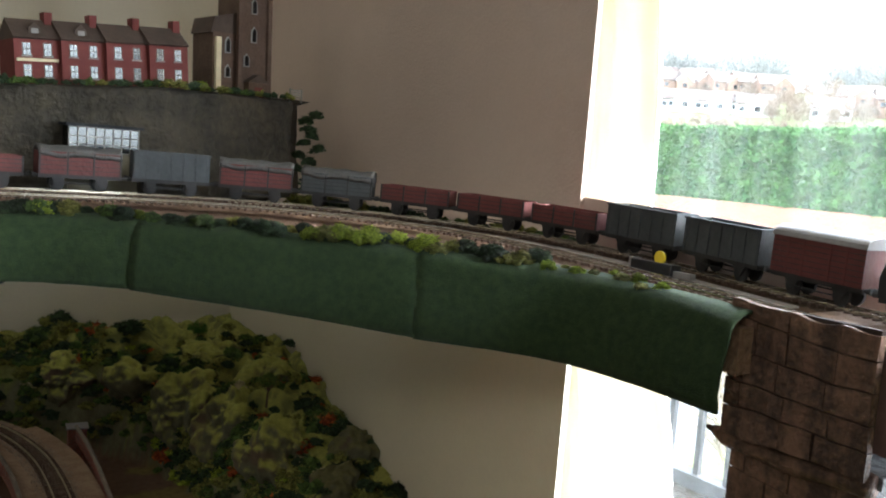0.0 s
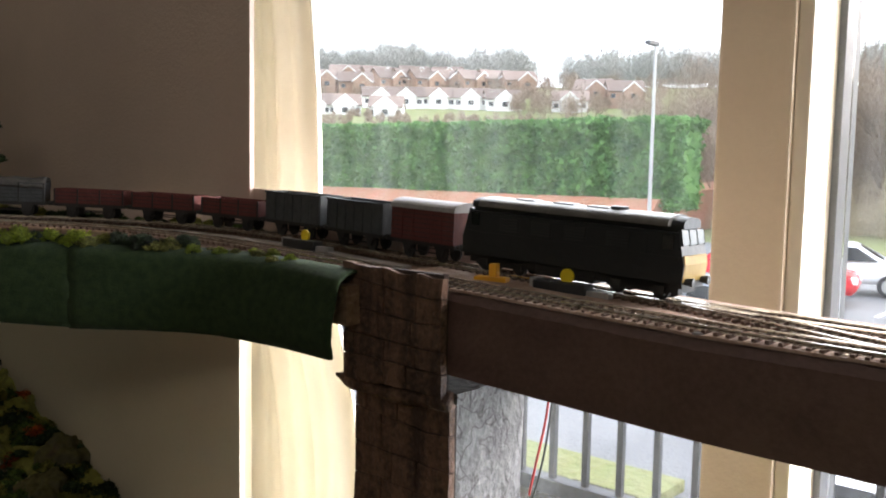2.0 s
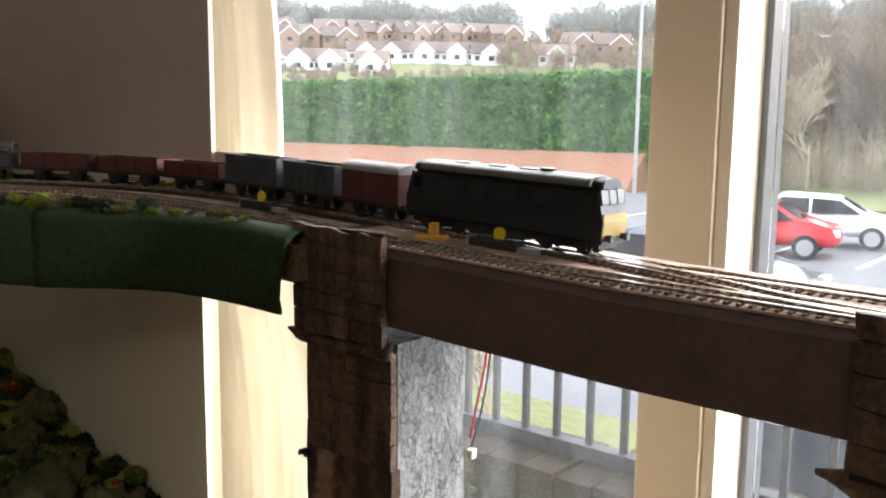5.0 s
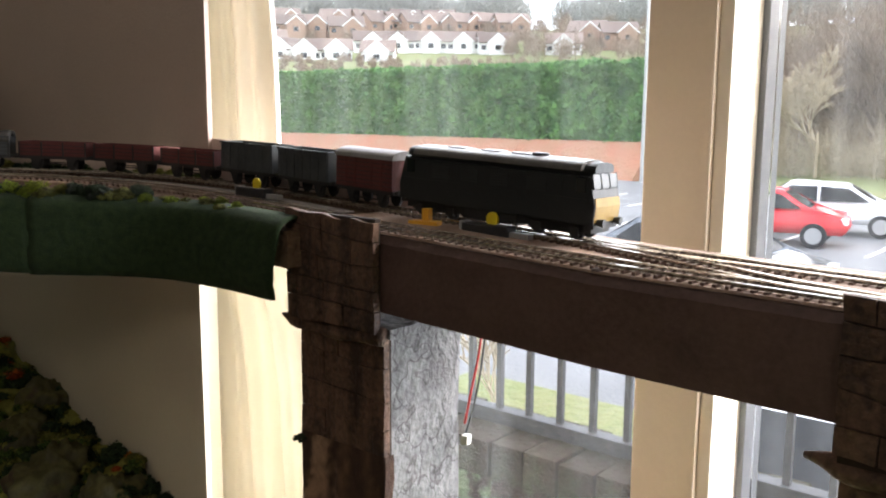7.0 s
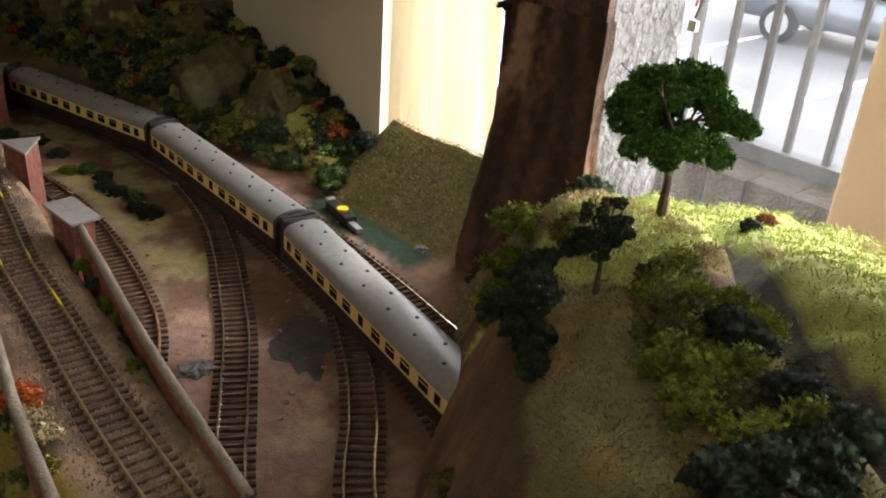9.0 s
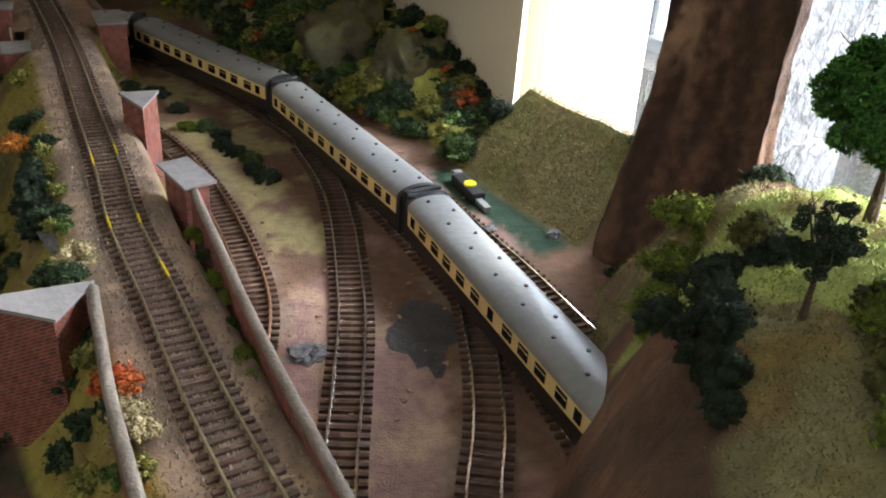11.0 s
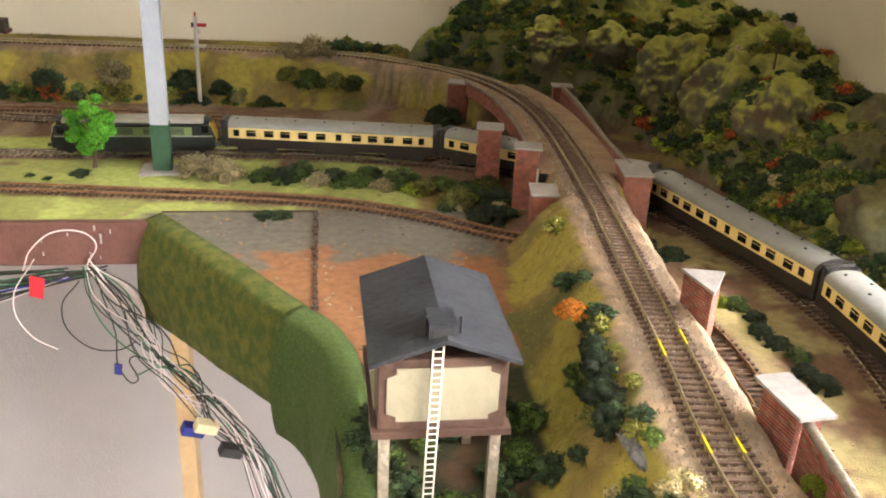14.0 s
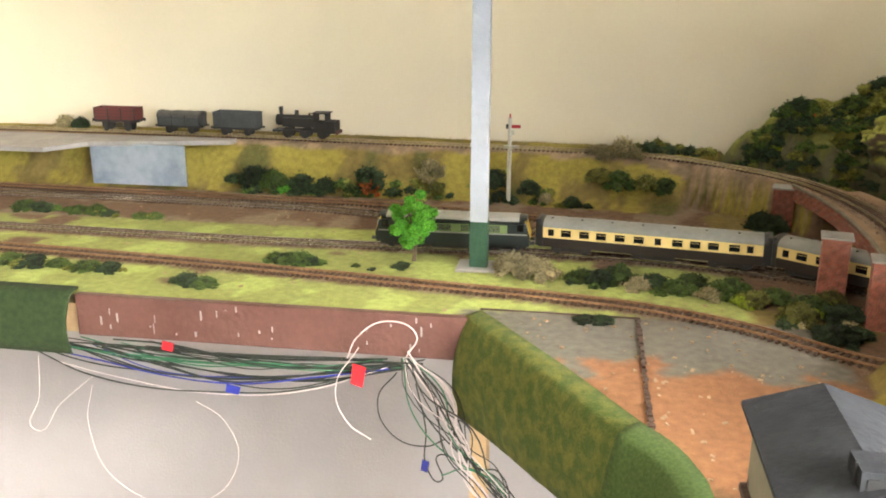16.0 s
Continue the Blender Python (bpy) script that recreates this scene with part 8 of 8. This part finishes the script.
def bare_tree(name, m, h, spread, material, label, seed, levels=4, kids=4, r=0.025):
    rnd = random.Random(seed)
    vs, fs = [], []

    def stick(a, b, ra, rb):
        d = (b - a)
        q = d.to_track_quat("Z", "Y")
        n = len(vs)
        for c, rr in ((a, ra), (b, rb)):
            for k in range(3):
                vs.append(tuple(c + q @ Vector((rr * math.cos(k * 2.094), rr * math.sin(k * 2.094), 0))))
        for k in range(3):
            fs.append((n + k, n + (k + 1) % 3, n + 3 + (k + 1) % 3, n + 3 + k))

    def grow(a, d, length, rad, lv):
        b = a + d * length
        stick(a, b, rad, rad * 0.65)
        if lv == 0:
            return
        for _ in range(kids):
            nd = (d + Vector((rnd.uniform(-1, 1), rnd.uniform(-1, 1), rnd.uniform(-0.35, 0.75))) * spread).normalized()
            grow(a.lerp(b, rnd.uniform(0.45, 1.0)), nd, length * rnd.uniform(0.55, 0.8), max(rad * 0.55, 0.012), lv - 1)

    grow(Vector((0, 0, -0.3)), Vector((0, 0, 1)), h * 0.36, h * r, levels)
    me = bpy.data.meshes.new("branches")
    me.from_pydata(vs, [], fs)
    me.materials.append(M[material])
    t = thing(name, label, "tree", m, group="bare winter trees")
    o = new("branches", me)
    o.parent = t
    return t


random.seed(17)
pale = bare_tree("bare_tree", pose(48.5, 13.2, GZ - 0.1), 8.0, 0.75, "twigpale", "pale leafless spreading tree beyond the car park", 1, levels=6, kids=4, r=0.016)
kinds = [bare_tree("bare_tree", pose(56 + 5 * k, 12 + 4 * k, GZ), 11, 0.6, "twig", "bare brown winter tree on the slope", 2 + k, levels=5, kids=4, r=0.014) for k in range(3)]
for k in range(22):
    r, a = random.uniform(50, 66), radians(random.uniform(-8, 23))
    z = float(np.interp(r, radii, zs)) - 0.6
    src = random.choice(kinds + [pale])
    t = copy_thing(src, pose(1.4 + r * math.cos(a), r * math.sin(a), z, 0, 0, random.uniform(0, 360)))
    t.scale = [random.uniform(0.75, 1.15)] * 3


def twig_woods(name, trees, per, material, label, thin, seed):
    """Leafless woods: crowns of very many thin twigs."""
    rng = np.random.default_rng(seed)
    out = []
    for x, y, z, h, w in trees:
        d = rng.normal(0, 1, (per, 3))
        d[:, 2] = np.abs(d[:, 2]) * 0.9
        d /= np.linalg.norm(d, axis=1)[:, None]
        root = np.array([x, y, z + 0.22 * h])
        tip = root + d * np.array([w, w, h * 0.78]) * rng.uniform(0.25, 1.0, (per, 1)) ** 0.6
        up = d * 0.6 + rng.normal(0, 0.45, (per, 3)) + np.array([0, 0, 0.5])
        back = tip - up * h * rng.uniform(0.06, 0.2, (per, 1))
        side = np.cross(up, rng.normal(0, 1, (per, 3)))
        side /= np.linalg.norm(side, axis=1)[:, None]
        out.append(np.stack([back - side * thin, back + side * thin, tip], 1))
        tr = np.array([[x - 0.012 * h, y, z - 1], [x + 0.012 * h, y, z - 1], [x, y, z + 0.6 * h]])
        out.append(np.stack([tr, tr[:, [0, 1, 2]] + np.array([[0, 0.02 * h, 0], [0, -0.02 * h, 0], [0, 0, 0]])]))
    q = np.concatenate(out)
    me = bpy.data.meshes.new(name)
    me.from_pydata(q.reshape(-1, 3).tolist(), [], np.arange(len(q) * 3).reshape(-1, 3).tolist())
    me.materials.append(M[material])
    return tagged(new(name, me), label, "woods", kind="stuff")


def scatter(n, r0, r1, a0, a1, h0, h1, sink=0.0):
    out = []
    for _ in range(n):
        r, a, h = random.uniform(r0, r1), radians(random.uniform(a0, a1)), random.uniform(h0, h1)
        out.append((1.4 + r * math.cos(a), r * math.sin(a), float(np.interp(r, radii, zs)) - sink, h, h * random.uniform(0.32, 0.5)))
    return out


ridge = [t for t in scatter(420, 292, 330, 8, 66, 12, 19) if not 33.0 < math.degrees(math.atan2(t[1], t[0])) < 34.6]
# ridge trees carry the haze of distance in their base colour
twig_woods("far_woods", ridge, 520, "farwood", "grey leafless woods along the far ridge, distance haze in their colour", 0.10, 31)
twig_woods("hillside_scrub", scatter(90, 200, 285, 26, 37, 4, 8) + scatter(260, 120, 200, 24, 56, 1.6, 3.0, 0.3) + scatter(70, 240, 290, 37, 56, 3, 5), 260, "twig", "brown leafless scrub between the far houses", 0.07, 32)
twig_woods("near_woods", scatter(210, 56, 92, -22, 24.5, 10, 16.0, 1.0), 900, "twig", "dense grey-brown leafless woods on the slope", 0.016, 33)
twig_woods("thicket", scatter(60, 49, 54, -22, 22, 2.2, 5.0, 0.4), 700, "twigpale", "pale tangled leafless thicket at the wood edge", 0.010, 34)


def far_house(m, w, d, eave, front, gables, label):
    """A house with its ridge along x; gables are (centre, width) on the front, which faces -y."""
    hs = thing("house", label, "house", m, group="houses on the hillside")
    top = eave + d * 0.36
    bm = bmesh.new()
    box(bm, -w / 2, w / 2, -d / 2, d / 2, -3.5, eave)
    prism(bm, [(-d / 2, eave), (d / 2, eave), (0, top)], -w / 2, w / 2, "x")
    part("wall", bm, front, hs)
    bm = bmesh.new()
    for s in (-1, 1):
        prism(bm, [(s * (d / 2 + 0.35), eave - 0.2), (0, top + 0.05), (0, top + 0.3), (s * (d / 2 + 0.45), eave - 0.02)], -w / 2 - 0.3, w / 2 + 0.3, "x")
    part("roof", bm, "tile", hs, "brown tiled pitched roof")
    for x, gw in gables:
        gt = eave + gw * 0.42
        bm = bmesh.new()
        prism(bm, [(x - gw / 2, -3.5), (x + gw / 2, -3.5), (x + gw / 2, eave), (x, gt), (x - gw / 2, eave)], -d / 2 - 1.2, 0, "y")
        gb = part("gable", bm, front, hs, "gable facing the valley")
        bm = bmesh.new()
        for s in (-1, 1):
            prism(bm, [(x + s * (gw / 2 + 0.3), eave - 0.25), (x, gt), (x, gt + 0.3), (x + s * (gw / 2 + 0.4), eave - 0.05)], -d / 2 - 1.1, 0, "y")
        part("gable_roof", bm, "tile", gb)
        bm = bmesh.new()
        for s in (-1, 1):
            prism(bm, [(x + s * (gw / 2 + 0.35), eave - 0.35), (x, gt - 0.05), (x, gt + 0.36), (x + s * (gw / 2 + 0.45), eave)], -d / 2 - 1.35, -d / 2 - 1.22, "y")
        part("barge_board", bm, "render_white", gb)
        bm = bmesh.new()
        box(bm, x - 0.7, x + 0.7, -d / 2 - 1.24, -d / 2 - 1.2, eave - 1.9, eave - 0.7)
        part("window", bm, "pane", gb)
    for x in (-w * 0.38, w * 0.38):
        bm = bmesh.new()
        box(bm, x - 0.6, x + 0.6, -d / 2 - 0.06, -d / 2, eave - 1.8, eave - 0.7)
        part("window", bm, "pane", hs)
    return hs


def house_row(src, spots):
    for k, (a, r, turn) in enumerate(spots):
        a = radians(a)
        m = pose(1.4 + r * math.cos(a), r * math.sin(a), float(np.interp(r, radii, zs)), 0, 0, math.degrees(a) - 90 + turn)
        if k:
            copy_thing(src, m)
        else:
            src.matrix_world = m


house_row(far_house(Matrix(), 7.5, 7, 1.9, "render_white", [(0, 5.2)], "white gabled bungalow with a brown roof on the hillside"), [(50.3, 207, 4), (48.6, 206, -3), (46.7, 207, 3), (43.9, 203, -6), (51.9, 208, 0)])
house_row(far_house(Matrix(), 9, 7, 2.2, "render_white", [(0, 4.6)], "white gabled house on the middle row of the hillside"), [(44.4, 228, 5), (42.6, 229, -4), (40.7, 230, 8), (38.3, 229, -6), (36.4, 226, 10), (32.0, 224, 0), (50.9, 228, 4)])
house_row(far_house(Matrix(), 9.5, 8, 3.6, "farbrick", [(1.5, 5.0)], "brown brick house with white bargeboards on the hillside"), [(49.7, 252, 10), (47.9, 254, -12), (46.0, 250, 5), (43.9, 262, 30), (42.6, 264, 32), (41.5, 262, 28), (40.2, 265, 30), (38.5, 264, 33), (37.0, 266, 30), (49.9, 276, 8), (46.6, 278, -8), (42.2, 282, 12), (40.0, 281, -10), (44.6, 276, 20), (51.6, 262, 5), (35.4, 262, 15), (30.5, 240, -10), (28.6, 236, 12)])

# street lamp
sl = thing("street_lamp", "tall slim grey street lamp at the car park edge", "street lamp", pose(40.4, 19.1, GZ))
bm = bmesh.new()
cyl(bm, (0, 0, 0), (0, 0, 9.6), 0.11, 0.07, 10)
part("column", bm, "steel", sl)
bm = bmesh.new()
box(bm, -0.9, 0.15, -0.15, 0.15, 9.55, 9.75, bevel=0.04)
part("lantern", bm, "gasket", sl)

# railing on a low mossy wall
rl = thing("railing", "black iron railing on a low mossy wall outside", "railing")
for z0, z1, w in ((-0.36, -0.32, 0.022), (0.13, 0.155, 0.018)):
    bm = bmesh.new()
    box(bm, 2.2 - w, 2.2 + w, -3.6, 1.6, z0, z1, bevel=0.003)
    part("rail", bm, "iron", rl)
for k in range(52):
    y = 1.483 - 0.0995 * k
    bm = bmesh.new()
    box(bm, 2.192, 2.208, y - 0.008, y + 0.008, -0.32, 0.13)
    part("bar", bm, "iron", rl)
gw = thing("garden_wall", "low brown brick wall with green moss streaks outside", "wall", kind="structure")
bm = bmesh.new()
box(bm, 2.06, 2.32, -3.6, 1.6, GZ, -0.46)
part("wall_body", bm, "mossystreak", gw, "dark brick with pale green lichen streaks")
cap_mesh = mesh_of(box(bmesh.new(), -0.14, 0.14, -0.05, 0.05, -0.05, 0.05, bevel=0.006), "coping_brick", "mossy")
random.seed(44)
for k in range(48):
    ob = new("coping_brick", cap_mesh)
    ob.parent = gw
    ob.matrix_local = pose(2.19 + random.uniform(-0.006, 0.006), 1.55 - 0.106 * k, -0.411 + random.uniform(-0.004, 0.004), random.uniform(-1.5, 1.5), 0, random.uniform(-1.5, 1.5))
bm = bmesh.new()
box(bm, 6.6, 8.7, 2.5, 5.2, GZ - 0.03, GZ + 0.12, bevel=0.03)
solid("grass_island", bm, "field", "small grass island with pale kerb in the car park", "grass island", kind="structure")
bare_tree("shrub", pose(7.2, 3.75, GZ), 2.6, 0.8, "twigpale", "straggly pale bare shrub on the grass island", 12, levels=4, kids=4, r=0.01)


def car(m, paint, label):
    c = thing("car", label, "car", m, group="parked cars")
    side = [(-2.0, 0.35), (2.0, 0.35), (2.05, 0.6), (1.95, 0.82), (1.15, 0.95), (0.45, 1.42), (-1.1, 1.48), (-1.75, 1.05), (-2.05, 0.9), (-2.08, 0.55)]
    bm = bmesh.new()
    prism(bm, side, -0.82, 0.82, "y")
    for v in bm.verts:
        if v.co.z > 1.2:
            v.co.y *= 0.78
    bmesh.ops.bevel(bm, geom=bm.edges[:], offset=0.06, segments=2, affect="EDGES")
    part("body", bm, paint, c, smooth=True)
    for s in (-1, 1):
        bm = bmesh.new()
        vs = [bm.verts.new(p) for p in ((0.98, s * 0.815, 0.98), (0.42, s * 0.70, 1.34), (-0.3, s * 0.69, 1.38), (-0.3, s * 0.825, 0.96))]
        bm.faces.new(vs)
        vs = [bm.verts.new(p) for p in ((-0.38, s * 0.825, 0.96), (-0.38, s * 0.69, 1.38), (-1.1, s * 0.69, 1.38), (-1.6, s * 0.80, 1.02))]
        bm.faces.new(vs)
        bmesh.ops.solidify(bm, geom=bm.faces[:], thickness=0.03)
        part("side_window", bm, "pane", c)
        for x in (-1.25, 1.28):
            bm = bmesh.new()
            cyl(bm, (x, s * 0.68, 0.32), (x, s * 0.86, 0.32), 0.32, n=20)
            wh = part("wheel", bm, "tyre", c)
            bm = bmesh.new()
            cyl(bm, (x, s * 0.86, 0.32), (x, s * 0.875, 0.32), 0.21, n=16)
            part("rim", bm, "steel", wh)
        bm = bmesh.new()
        box(bm, 1.86, 2.06, min(s * 0.5, s * 0.78), max(s * 0.5, s * 0.78), 0.62, 0.78, bevel=0.03)
        part("headlight", bm, "upvc", c)
        bm = bmesh.new()
        box(bm, -2.09, -1.98, min(s * 0.55, s * 0.78), max(s * 0.55, s * 0.78), 0.7, 0.92, bevel=0.02)
        part("tail_light", bm, "carred", c)
    bm = bmesh.new()
    vs = [bm.verts.new(p) for p in ((1.13, -0.66, 0.985), (1.13, 0.66, 0.985), (0.50, 0.58, 1.40), (0.50, -0.58, 1.40))]
    bm.faces.new(vs)
    vs = [bm.verts.new(p) for p in ((-1.76, -0.62, 1.09), (-1.76, 0.62, 1.09), (-1.18, 0.56, 1.45), (-1.18, -0.56, 1.45))]
    bm.faces.new(vs)
    bmesh.ops.solidify(bm, geom=bm.faces[:], thickness=0.03)
    part("windscreen", bm, "pane", c)
    return c


car(pose(26.7, 6.1, GZ, 0, 0, -76), "carwhite", "white hatchback parked on the tarmac")
car(pose(23.7, 6.9, GZ, 0, 0, -80), "carred", "red hatchback parked beside the white car")
car(pose(15.4, 5.0, GZ, 0, 0, -88), "cargrey", "dark grey hatchback parked on the tarmac")
car(pose(6.9, 0.1, GZ, 0, 0, 0), "carwhite", "white car parked close to the railing")
